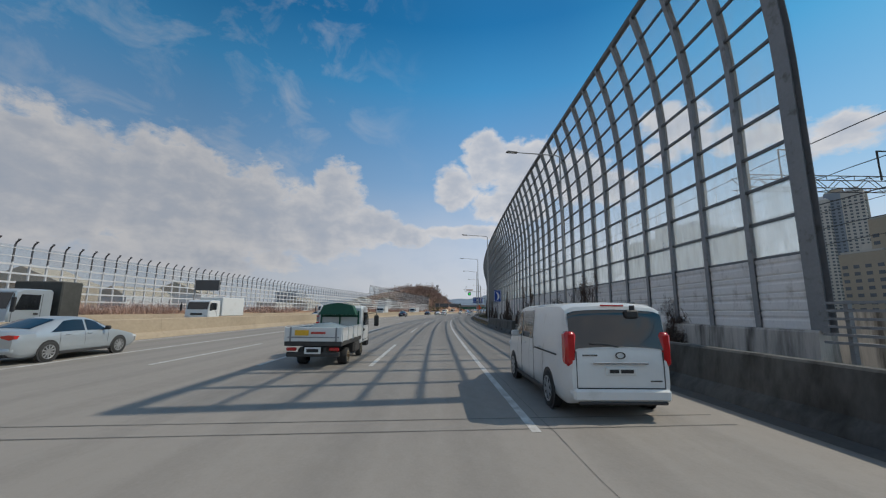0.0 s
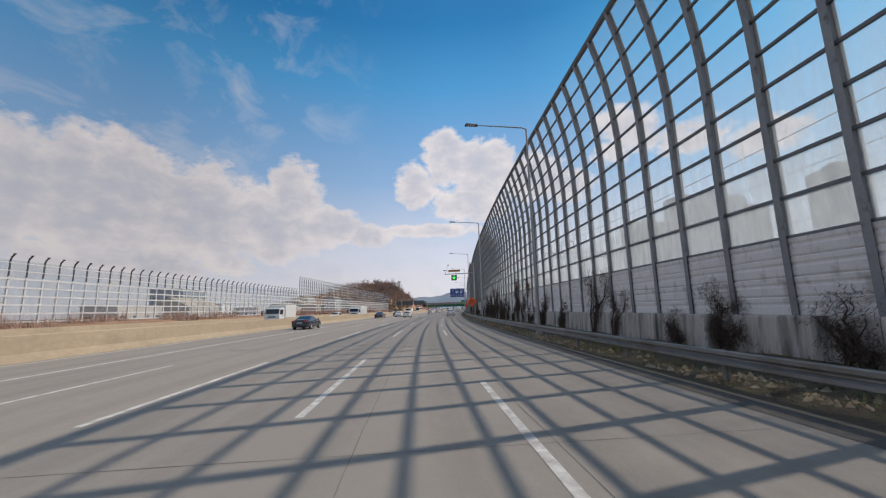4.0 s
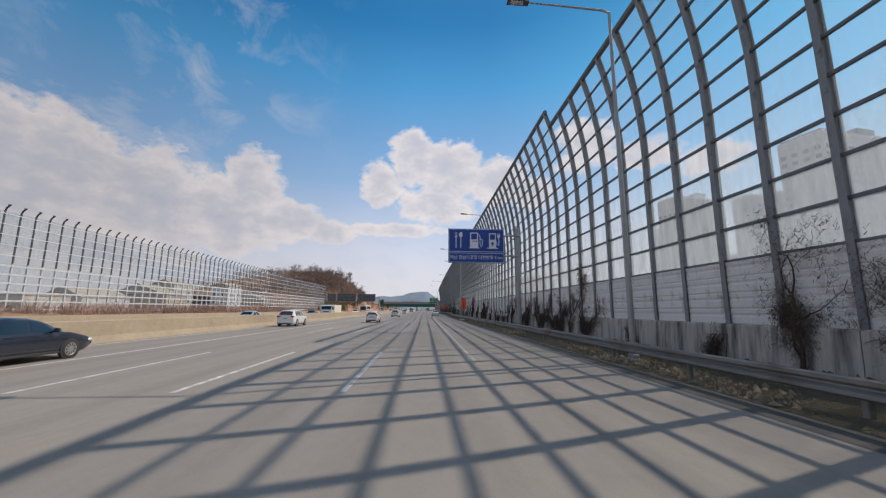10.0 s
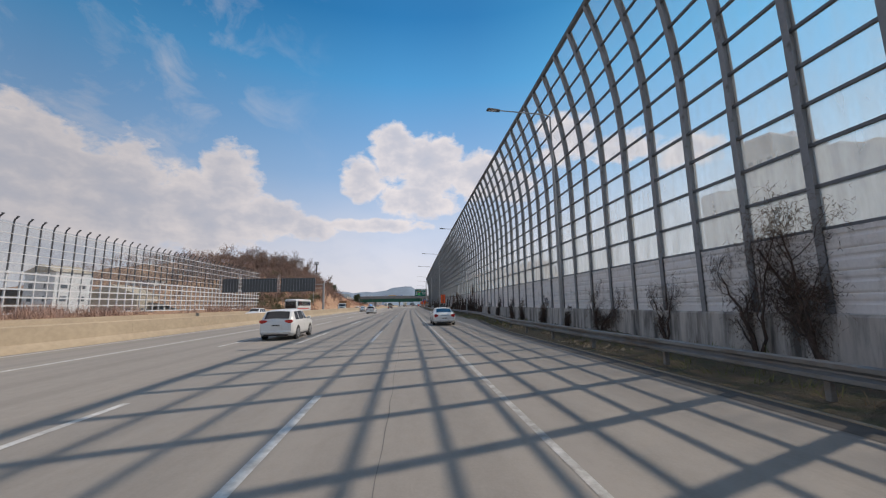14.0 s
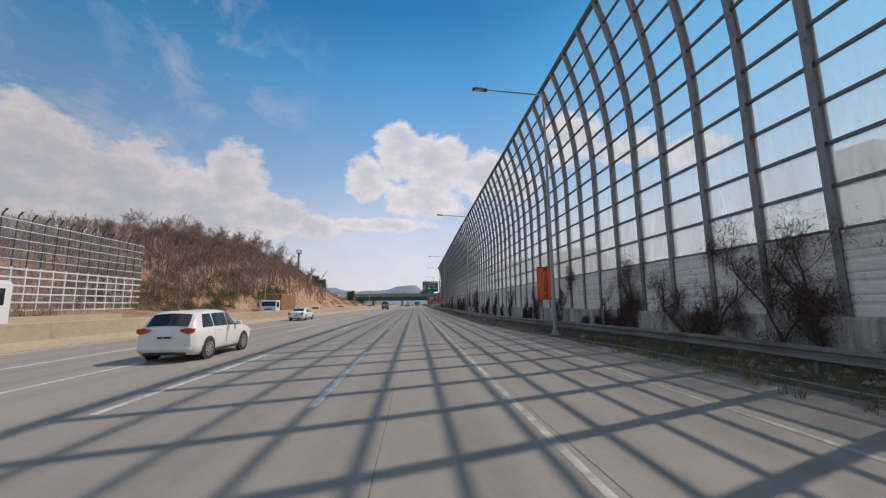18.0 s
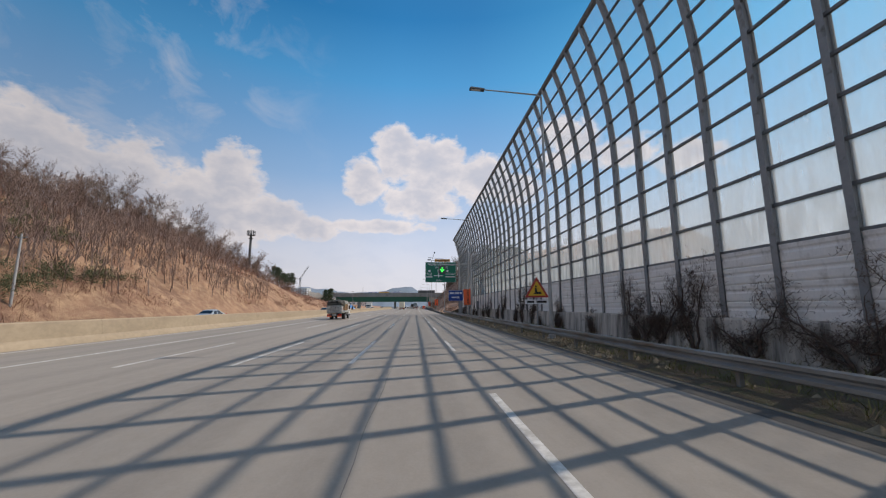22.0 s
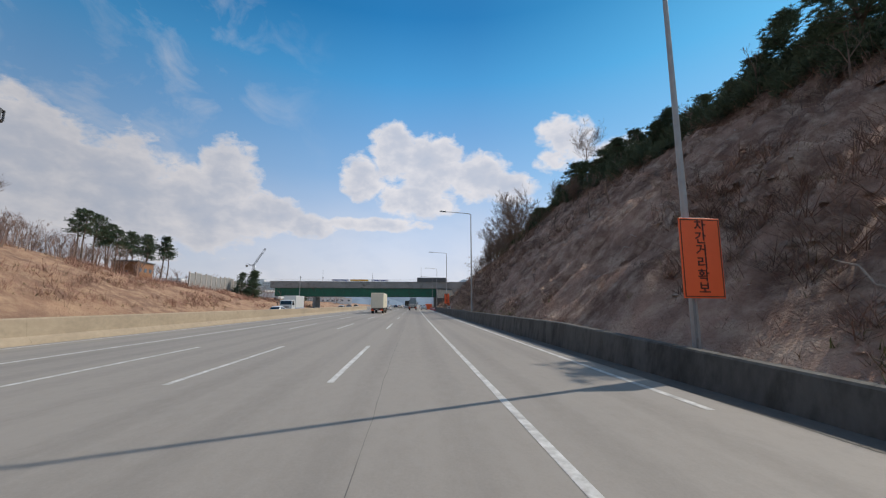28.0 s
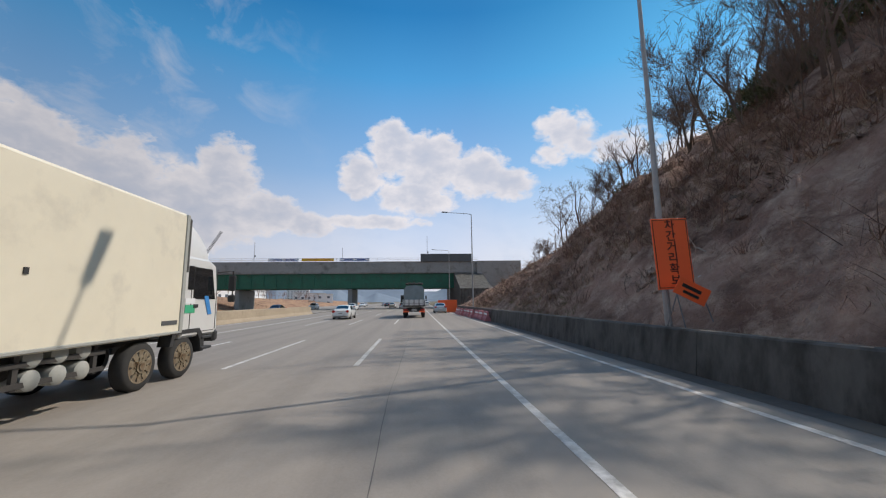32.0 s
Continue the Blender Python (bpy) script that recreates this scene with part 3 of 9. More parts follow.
# ---- mesh helpers ----
class Shape:
    """Collects points and faces of one mesh."""

    def __init__(self):
        self.v, self.f = [], []

    def add(self, pts, faces):
        n = len(self.v)
        self.v += [tuple(p) for p in pts]
        self.f += [tuple(i + n for i in f) for f in faces]
        return self

    def box(self, c, d, b=0.0, turn=None):
        """A box with chamfered edges about the centre c."""
        h = [max(x / 2, 1e-4) for x in d]
        b = min(b, *[x * 0.9 for x in h])
        pts, faces = [], []
        if b <= 0:
            for sx in (-1, 1):
                for sy in (-1, 1):
                    for sz in (-1, 1):
                        pts.append(Vector((sx * h[0], sy * h[1], sz * h[2])))
            faces = [(0, 1, 3, 2), (4, 6, 7, 5), (0, 4, 5, 1), (2, 3, 7, 6), (0, 2, 6, 4), (1, 5, 7, 3)]
        else:
            idx = {}
            for sx in (-1, 1):
                for sy in (-1, 1):
                    for sz in (-1, 1):
                        s = (sx, sy, sz)
                        for a in range(3):
                            idx[s, a] = len(pts)
                            pts.append(Vector([s[k] * (h[k] if k == a else h[k] - b) for k in range(3)]))
            for a in range(3):
                p, q = [k for k in range(3) if k != a]
                for s in (-1, 1):
                    ring = []
                    for sp, sq in ((-1, -1), (1, -1), (1, 1), (-1, 1)):
                        sg = [0, 0, 0]
                        sg[a], sg[p], sg[q] = s, sp, sq
                        ring.append(idx[tuple(sg), a])
                    faces.append(tuple(ring))
                for sp in (-1, 1):
                    for sq in (-1, 1):
                        lo, hi = [0, 0, 0], [0, 0, 0]
                        lo[a], lo[p], lo[q] = -1, sp, sq
                        hi[a], hi[p], hi[q] = 1, sp, sq
                        faces.append((idx[tuple(lo), p], idx[tuple(hi), p], idx[tuple(hi), q], idx[tuple(lo), q]))
            for sx in (-1, 1):
                for sy in (-1, 1):
                    for sz in (-1, 1):
                        faces.append(tuple(idx[(sx, sy, sz), a] for a in range(3)))
        c = Vector(c)
        if turn is not None:
            pts = [turn @ p for p in pts]
        return self.add([p + c for p in pts], faces)

    def tube(self, path, r, sides=8, caps=True):
        """A round bar along a path; r is one radius or one for each point."""
        path = [Vector(p) for p in path]
        rs = r if isinstance(r, (list, tuple)) else [r] * len(path)
        pts, faces = [], []
        up = Vector((0.13, 0.31, 0.94))
        for i, p in enumerate(path):
            d = (path[min(i + 1, len(path) - 1)] - path[max(i - 1, 0)]).normalized()
            a = d.cross(up)
            if a.length < 0.05:
                a = d.cross(Vector((1, 0, 0)))
            a.normalize()
            b = d.cross(a)
            for k in range(sides):
                t = 2 * math.pi * k / sides
                pts.append(p + rs[i] * (math.cos(t) * a + math.sin(t) * b))
        for i in range(len(path) - 1):
            for k in range(sides):
                k2 = (k + 1) % sides
                faces.append((i * sides + k, i * sides + k2, (i + 1) * sides + k2, (i + 1) * sides + k))
        if caps:
            faces.append(tuple(range(sides))[::-1])
            faces.append(tuple((len(path) - 1) * sides + k for k in range(sides)))
        return self.add(pts, faces)

    def prism(self, outline, axis, a, b):
        """An outline (closed, in the other two axes' order) drawn out along an axis from a to b."""
        n = len(outline)
        pts = []
        for w in (a, b):
            for p, q in outline:
                v = [p, q]
                v.insert(axis, w)
                pts.append(v)
        faces = [tuple(range(n)), tuple(range(2 * n - 1, n - 1, -1))]
        faces += [(i, (i + 1) % n, n + (i + 1) % n, n + i) for i in range(n)]
        return self.add(pts, faces)

    def grid(self, rows):
        """A sheet through rows of points."""
        w = len(rows[0])
        faces = [(i * w + j, i * w + j + 1, (i + 1) * w + j + 1, (i + 1) * w + j) for i in range(len(rows) - 1) for j in range(w - 1)]
        return self.add([p for r in rows for p in r], faces)

    def disc(self, c, r, axis, thick, sides=24, hole=0.0):
        """A flat round plate or ring, thick along an axis."""
        pts, faces = [], []
        for w in (-thick / 2, thick / 2):
            for rr in (r, hole):
                for k in range(sides):
                    t = 2 * math.pi * k / sides
                    v = [rr * math.cos(t), rr * math.sin(t)]
                    v.insert(axis, w)
                    pts.append(Vector(v) + Vector(c))
        s = sides
        for k in range(s):
            j = (k + 1) % s
            faces += [(k, j, 2 * s + j, 2 * s + k), (s + k, s + j, j, k), (2 * s + k, 2 * s + j, 3 * s + j, 3 * s + k)]
            if hole > 0:
                faces.append((s + j, s + k, 3 * s + k, 3 * s + j))
        return self.add(pts, faces)

    def mesh(self, name, material, smooth=None, tidy=True):
        me = bpy.data.meshes.new(name)
        me.from_pydata(self.v, [], self.f)
        if tidy:
            bm = bmesh.new()
            bm.from_mesh(me)
            bmesh.ops.recalc_face_normals(bm, faces=bm.faces)
            bm.to_mesh(me)
            bm.free()
        me.materials.append(material)
        if smooth:
            me.shade_smooth()
            me.set_sharp_from_angle(angle=radians(smooth))
        return me


def two_tone(name, a, mat_a, b, mat_b):
    """One mesh of two painted pieces."""
    n = len(a.f)
    sh = Shape()
    sh.add(a.v, a.f)
    sh.add(b.v, b.f)
    me = sh.mesh(name, mat_a)
    me.materials.append(mat_b)
    for i, f in enumerate(me.polygons):
        f.material_index = int(i >= n)
    return me


def part(name, shape, material, parent, label="", smooth=None, at_pose=None):
    """One mesh object under a thing or a part."""
    me = shape if isinstance(shape, bpy.types.Mesh) else shape.mesh(name, material, smooth)
    ob = new(name, me)
    ob.parent = parent
    if at_pose is not None:
        ob.matrix_basis = at_pose
    if label:
        ob["label"] = label
    return ob


def thing(name, label, category, group="", kind=""):
    return tagged(new(name), label, category, group, kind)


def solid(name, shape, material, label, category, group="", kind="", smooth=None):
    """A thing that is one mesh."""
    me = shape if isinstance(shape, bpy.types.Mesh) else shape.mesh(name, material, smooth)
    return tagged(new(name, me), label, category, group, kind)


_letters = {}


def lettering(text, height, material, parent, where, name="lettering", width=None, bold=0.0):
    """Words as thin raised letters, centred, facing -y, at a pose in the parent's space."""
    key = (text, height, material.name, width, bold)
    if key not in _letters:
        cu = bpy.data.curves.new("words", "FONT")
        cu.body, cu.size, cu.align_x, cu.align_y, cu.extrude, cu.resolution_u, cu.offset = text, height, "CENTER", "CENTER", 0.004, 2, bold
        ob = bpy.data.objects.new("words", cu)
        scene.collection.objects.link(ob)
        bpy.context.view_layer.update()
        me = bpy.data.meshes.new_from_object(ob.evaluated_get(bpy.context.evaluated_depsgraph_get()))
        w = ob.dimensions[0]
        bpy.data.objects.remove(ob)
        k = width / w if width else 1.0
        me.transform(Matrix.Rotation(radians(90), 4, "X") @ Matrix.Diagonal((k, 1, 1, 1)))
        me.materials.clear()
        me.materials.append(material)
        me.name = "lettering"
        _letters[key] = me
    return part(name, _letters[key], material, parent, at_pose=where)


def ribbon(s0, s1, us, zs, step=4.0, uv=False):
    """A strip along the road through the offsets us at heights zs (numbers or functions of s)."""
    n = max(1, int(math.ceil((s1 - s0) / step)))
    sh, uvs = Shape(), []
    rows = []
    for i in range(n + 1):
        s = s0 + (s1 - s0) * i / n
        row = []
        for u, z in zip(us, zs):
            u, z = (u(s) if callable(u) else u), (z(s) if callable(z) else z)
            row.append(at(s, u, z))
            uvs.append((u, s))
        rows.append(row)
    sh.grid(rows)
    sh.uvs = uvs
    return sh


def ribbon_mesh(name, sh, material, smooth=None):
    me = sh.mesh(name, material, smooth, tidy=False)
    lay = me.uv_layers.new(name="metres")
    co = np.array([sh.uvs[l.vertex_index] for l in me.loops], dtype=np.float32)
    lay.data.foreach_set("uv", co.ravel())
    if me.polygons[0].normal.z < 0 and len(sh.f) and abs(me.polygons[0].normal.z) > 0.2:
        me.flip_normals()
    return me


def swept(s0, s1, outline, step=4.0, close=True):
    """A solid with a constant cross-section (offset, height) along the road."""
    n = max(1, int(math.ceil((s1 - s0) / step)))
    k = len(outline)
    sh = Shape()
    pts, faces = [], []
    for i in range(n + 1):
        s = s0 + (s1 - s0) * i / n
        pts += [at(s, u(s) if callable(u) else u, z(s) if callable(z) else z) for u, z in outline]
    for i in range(n):
        for j in range(k if close else k - 1):
            j2 = (j + 1) % k
            faces.append((i * k + j, i * k + j2, (i + 1) * k + j2, (i + 1) * k + j))
    if close:
        faces += [tuple(range(k)), tuple(n * k + j for j in range(k - 1, -1, -1))]
    return sh.add(pts, faces)


def hum(x, y, scale=1.0, octaves=4):
    return noise.fractal(Vector((x * scale, y * scale, 3.7)), 0.9, 2.1, octaves)

# ---- the large structure ----
EDGE_R = 5.2
S_IN, S_OUT = -60.0, 1700.0


def bay_edge(s):
    """The guard rail's offset: it steps back round the lay-by."""
    return 6.75 + 2.1 * max(0.0, min(1.0, (s - 335) / 22.0, (412 - s) / 18.0))


def road_right(s):
    return bay_edge(s) - 0.75


big = Shape()
big.grid([[(-4000 + 800 * i, -3000 + 900 * j, -0.35) for i in range(11)] for j in range(11)])
solid("ground", big, FIELD, "dull brown plain ground reaching the horizon", "ground", kind="structure")

road_sh = ribbon(S_IN, S_OUT, [-16.6, -12.2, -8.8, -5.4, -1.8, 1.8, EDGE_R, road_right], [0.0] * 8, 3.0)
road = tagged(new("road", ribbon_mesh("road", road_sh, ROAD)), "grey concrete motorway carriageway with worn wheel tracks", "road", kind="structure")
tagged(new("road", ribbon_mesh("road", ribbon(S_IN, S_OUT, [-41.0, -36, -30, -24, -17.2], [0.0] * 5, 4.0), ROAD)), "grey concrete carriageway of the opposite direction", "road", kind="structure")

# lane lines: 8 m painted, 12 m free; the line beside the shoulder lane is continuous in places
lines = tagged(new("road_marking"), "worn white painted lane lines on concrete", "road marking", kind="structure")


def stripe(s0, s1, u, w, nm="line", paint=PAINT):
    me = ribbon_mesh(nm, ribbon(s0, s1, [u - w / 2, u + w / 2], [0.005, 0.005], 4.0), paint)
    ob = new(nm, me)
    ob.parent = lines


DASHES = ((-16, -90.3), (-6, 103.7), (-2, 181.2), (0, 225.7), (4, 310.9), (7, 367.1), (10, 429.2), (14, 510.7), (18, 590.8), (22, 668.6), (40, 1028.6))
for k in range(-14, 36):
    a = float(np.interp(k, [d[0] for d in DASHES], [d[1] for d in DASHES]))
    for u in (-8.8, -5.4, -1.8):
        if a > 79 or u < -2:
            stripe(a, a + 7.8, u, 0.15, "dash")
for a, b in ((77.6, 145), (252, 416), (574.4, 1000)):
    stripe(a, b, 1.8, 0.12 if 200 < a < 560 else 0.15, paint=WORN_PAINT if 200 < a < 560 else PAINT)
for a, b in ((162, 168), (176, 179.6), (183.7, 187.5), (195, 204)):
    stripe(a, b, 1.84, 0.14, "dash")
for a in (218, 236, 424, 436, 448, 461, 473, 485, 498, 511, 523, 536, 549, 565.2):
    stripe(a, a + 4.5, 1.8, 0.15, "dash")
stripe(-60, 1000, -12.2, 0.18)
stripe(-60, 1000, -16.0, 0.15)
stripe(340, 424, EDGE_R, 0.12, paint=WORN_PAINT)
stripe(490, 546, EDGE_R, 0.12, paint=WORN_PAINT)
stripe(588, 900, EDGE_R, 0.15)
stripe(500, 546, EDGE_R + 0.35, 0.10)
for k in range(-1, 36):
    stripe(5 + 20 * k, 13 + 20 * k, -31.8, 0.15, "dash")
stripe(-60, 900, -17.8, 0.15)
stripe(-60, 900, -37.0, 0.15)

# joints, cracks and an expansion joint in the concrete
random.seed(4)
joints = tagged(new("joint"), "dark sealed joints and cracks in the concrete road", "road joint", kind="structure")


def seam(pts, w, nm="joint"):
    sh = Shape()
    rows = []
    for i, (s, u) in enumerate(pts):
        a = pts[max(i - 1, 0)]
        b = pts[min(i + 1, len(pts) - 1)]
        ds, du = b[0] - a[0], b[1] - a[1]
        n = math.hypot(ds, du) or 1
        ww = w * random.uniform(0.6, 1.3) / 2
        rows.append([at(s - du / n * ww, u + ds / n * ww, 0.004), at(s + du / n * ww, u - ds / n * ww, 0.004)])
    sh.grid(rows)
    me = sh.mesh(nm, CRACK, tidy=False)
    ob = new(nm, me)
    ob.parent = joints


for u, s0, s1 in ((-0.55, 96, 160), (-0.35, 262, 330), (-0.5, 355, 470), (-0.55, 540, 700), (2.05, 60, 180), (2.02, 330, 430)):
    pts, s, du = [], s0, 0.0
    while s < s1:
        du = du * 0.9 + random.uniform(-0.03, 0.03)
        pts.append((s, u + du))
        s += 0.8
    seam(pts, 0.009)
for s in list(range(20, 700, 24)):
    seam([(s + 0.03 * k + random.uniform(-0.01, 0.01), -16.4 + k * 0.8) for k in range(28)], 0.010)
for s in (76.4, 77.0):
    seam([(s + 0.06 * k, -16.4 + k * 0.8) for k in range(28)], 0.035)
# short cross cracks
for s, u0, u1 in ((268, -0.8, 0.9), (409, -0.4, 0.6), (300, -0.6, 0.2)):
    seam([(s + 0.25 * math.sin(k * 1.3), u0 + (u1 - u0) * k / 9) for k in range(10)], 0.03, "crack")

# median wall between the carriageways
med = tagged(new("median_barrier"), "long tan concrete median barrier with a sloped foot", "concrete barrier", kind="structure")
prof = [(-16.55, 0.0), (-16.62, 0.18), (-16.82, 0.36), (-16.92, 1.1), (-16.97, 1.16), (-17.13, 1.16), (-17.18, 1.1), (-17.28, 0.36), (-17.48, 0.18), (-17.55, 0.0)]
for k in range(-6, 90):
    a = k * 8.0
    part("segment", swept(a + 0.004, a + 7.996, prof, 4.0).mesh("segment", MEDIAN, 30), MEDIAN, med)


def barrier_height(s):
    return float(np.interp(s, [546, 578, 598, 730], [0.28, 0.42, 1.02, 1.05]))


# concrete parapets on the near side
wall_r = tagged(new("roadside_barrier"), "dark weathered concrete roadside barrier", "concrete barrier", kind="structure")
for a, b in ((-60, 84), (103, 119.5)):
    n = max(1, round((b - a) / 8))
    for k in range(n):
        p, q = a + (b - a) * k / n, a + (b - a) * (k + 1) / n
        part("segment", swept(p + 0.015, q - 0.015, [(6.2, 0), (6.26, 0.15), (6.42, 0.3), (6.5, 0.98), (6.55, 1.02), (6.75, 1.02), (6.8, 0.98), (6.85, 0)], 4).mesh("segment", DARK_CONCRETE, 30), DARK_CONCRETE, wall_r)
for k in range(0, 25):
    p, q = 546 + 8 * k, 554 + 8 * k
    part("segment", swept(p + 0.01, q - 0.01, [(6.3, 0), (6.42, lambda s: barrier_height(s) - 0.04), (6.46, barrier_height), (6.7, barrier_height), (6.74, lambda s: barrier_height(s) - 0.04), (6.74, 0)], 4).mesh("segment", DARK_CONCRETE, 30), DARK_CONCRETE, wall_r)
for s, w in ((107.6, 1.0), (110.9, 0.7)):
    part("drain_slot", Shape().box((0, 0, 0), (0.12, w, 0.16), 0.01), INK, wall_r, "black drain opening", at_pose=post_at(s, 6.26, 0.16))

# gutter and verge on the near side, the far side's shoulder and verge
# this strip carries the barrier panels' shade in its colour
solid("gutter", ribbon_mesh("gutter", ribbon(S_IN, 760, [lambda s: road_right(s) - 0.22, lambda s: road_right(s) + 0.30], [0.006, 0.012], 4), SHADED_GUTTER), SHADED_GUTTER, "asphalt gutter strip beside the road, dark with the barrier's painted shade", "gutter", kind="structure")


def verge_z(s, u):
    return 0.05 + 0.10 * hum(s, u * 2, 0.35) + 0.12 * max(0, u - 7.2) / 3


rows = []
for i in range(0, 610):
    s = -60 + i
    r0 = road_right(s) + 0.35
    rows.append([at(s, r0 + (10.45 - r0) * j / 9, 0.03 + (verge_z(s, r0 + (10.45 - r0) * j / 9) if j else 0)) for j in range(10)])
solid("verge", Shape().grid(rows).mesh("verge", SOIL, 60, tidy=False), SOIL, "strip of bare soil and dry weeds below the noise barrier", "verge", kind="structure")
rows = [[at(s, u, z + 0.15 * hum(s, u, 0.2)) for u, z in ((-41.0, -0.02), (-44, 0.15), (-50, 0.6), (-57, 1.15), (-64, 1.4), (-72, 1.0), (-90, 0.2), (-120, -0.4))] for s in range(-60, 472, 4)]
solid("verge", Shape().grid(rows).mesh("verge", LEFT_SOIL, 60, tidy=False), LEFT_SOIL, "dry grassy bank beside the opposite carriageway", "verge", kind="structure")


# hillsides
def left_hill(s, u):
    """Height of the wooded hill beyond the opposite carriageway; d is the distance from its foot."""
    d = -44 - u
    crest = float(np.interp(s, [440, 470, 500, 540, 590, 625, 660, 700, 760, 840, 1000], [8, 17, 22, 24.5, 23.5, 19, 13, 9, 6, 4, 3]))
    foot = float(np.interp(s, [440, 480, 520], [22, 10, 0]))
    d -= foot
    if d < 0:
        return 0.0 + 0.1 * hum(s, u, 0.2)
    t = min(1.0, d / 38.0)
    z = crest * (t * (1.6 - 0.6 * t))
    if d > 38:
        z += min(6, (d - 38) * 0.12) * (crest / 24)
    if d > 60:
        z -= (d - 60) * 0.35
    rough = 0.9 * hum(s, u, 0.07) + 0.35 * hum(s, u, 0.3)
    gully = -1.2 * max(0, math.sin(s * 0.13 + hum(s, u, 0.05) * 2)) * t * (1 - t) * 2
    return max(-0.5, z + (rough + gully) * min(1, d / 8))


def right_hill(s, u):
    d = u - 7.6
    crest = float(np.interp(s, [505, 535, 560, 580, 605, 640, 690, 712, 738, 760, 800], [0.5, 3.5, 7.5, 11.5, 18.5, 21, 18, 13, 7.0, 6.0, 6.0]))
    if s < 548:
        d = u - 12.5
    if d < 0:
        return 0.12
    t = min(1.0, d / 21.0)
    z = crest * (1.18 * t - 0.18 * t * t)
    if d > 21:
        z += (d - 21) * 0.22 * crest / 21
    rough = 0.8 * hum(s, u, 0.12) + 0.7 * hum(s, u, 0.42, 4) + 0.34 * hum(s + 40, u, 1.15, 3) - 0.75 * max(0.0, hum(s * 5.0, u * 0.8 + s, 0.11, 3))
    return 0.12 + max(-0.1, z + rough * min(1, d / 5) * min(1, crest / 8))


rows = [[at(s, u, left_hill(s, u)) for u in np.linspace(-41, -200, 62)] for s in range(436, 1000, 3)]
solid("hillside", Shape().grid(rows).mesh("hillside", LEFT_SOIL, 80, tidy=False), LEFT_SOIL, "brown hillside of dry grass and bare earth", "hillside", kind="structure")
rows = [[at(s, u, right_hill(s, u)) for u in np.concatenate([[6.74], np.linspace(7.0, 34, 64), np.linspace(36, 110, 16)])] for s in np.arange(548, 790, 0.6)]
solid("hillside", Shape().grid(rows).mesh("hillside", RIGHT_SOIL, 80, tidy=False), RIGHT_SOIL, "steep dark brown roadside slope with dead brush", "hillside", kind="structure")
rows = [[at(s, u, right_hill(s, u) - 0.3) for u in np.concatenate([np.linspace(11.8, 34, 14), np.linspace(36, 110, 12)])] for s in np.arange(500, 551, 3)]
solid("hillside", Shape().grid(rows).mesh("hillside", RIGHT_SOIL, 80, tidy=False), RIGHT_SOIL, "brown slope behind the noise barrier", "hillside", kind="structure")

# far ridges; the haze of distance is painted into their blue-grey
for nm, dist, a0, a1, top, sd in (("ridge", 2600, -32, 42, 185, 1.0), ("ridge", 1900, -24, 3, 95, 7.0)):
    rows = []
    for i in range(80):
        a = radians(a0 + (a1 - a0) * i / 79)
        fall = math.sin(math.pi * i / 79) ** 0.5
        hgt = top * fall * (0.62 + 0.5 * hum(i * 0.12 + sd, 2.0, 1.0))
        rows.append([(dist * r * math.sin(a), dist * r * math.cos(a) + 300, max(-2, hgt * k)) for r, k in ((1, 0), (1.06, 0.55), (1.12, 1.0), (1.25, 0.3))])
    solid(nm, Shape().grid(rows).mesh(nm, RIDGE, 80, tidy=False), RIDGE, "wooded ridge far off, blue-grey with painted haze", "hills", kind="structure")

W_U = 10.7  # offset of the near noise barrier

# ---- guard rail ----
random.seed(11)
guard = tagged(new("guard_rail"), "long dusty steel guard rail on short posts", "guard rail", kind="structure")
wave = [(0.0, 0.44), (0.05, 0.47), (0.05, 0.53), (-0.02, 0.58), (-0.02, 0.62), (0.05, 0.67), (0.05, 0.73), (0.0, 0.76), (0.012, 0.765), (0.064, 0.735), (0.064, 0.668), (-0.006, 0.615), (-0.006, 0.585), (0.064, 0.532), (0.064, 0.465), (0.012, 0.435)]
guard_post = Shape().box((0.16, 0, 0.33), (0.12, 0.10, 0.72), 0.012).box((0.09, 0, 0.6), (0.10, 0.16, 0.3), 0.015).mesh("post", GUARD)
for a, b in ((84.0, 103.0), (119.5, 545.5)):
    n = round((b - a) / 4)
    for k in range(n):
        p, q = a + (b - a) * k / n, a + (b - a) * (k + 1) / n
        out = [((lambda s, d=d: bay_edge(s) - d), z) for d, z in wave]
        part("beam", swept(p - 0.12, q + 0.02, [((lambda s, d=d, e=0.004 * (k % 2): bay_edge(s) - d + e), z) for d, z in wave], 2.1).mesh("beam", GUARD, 40), GUARD, guard)
        part("post", guard_post, GUARD, guard, at_pose=post_at(p, bay_edge(p)))

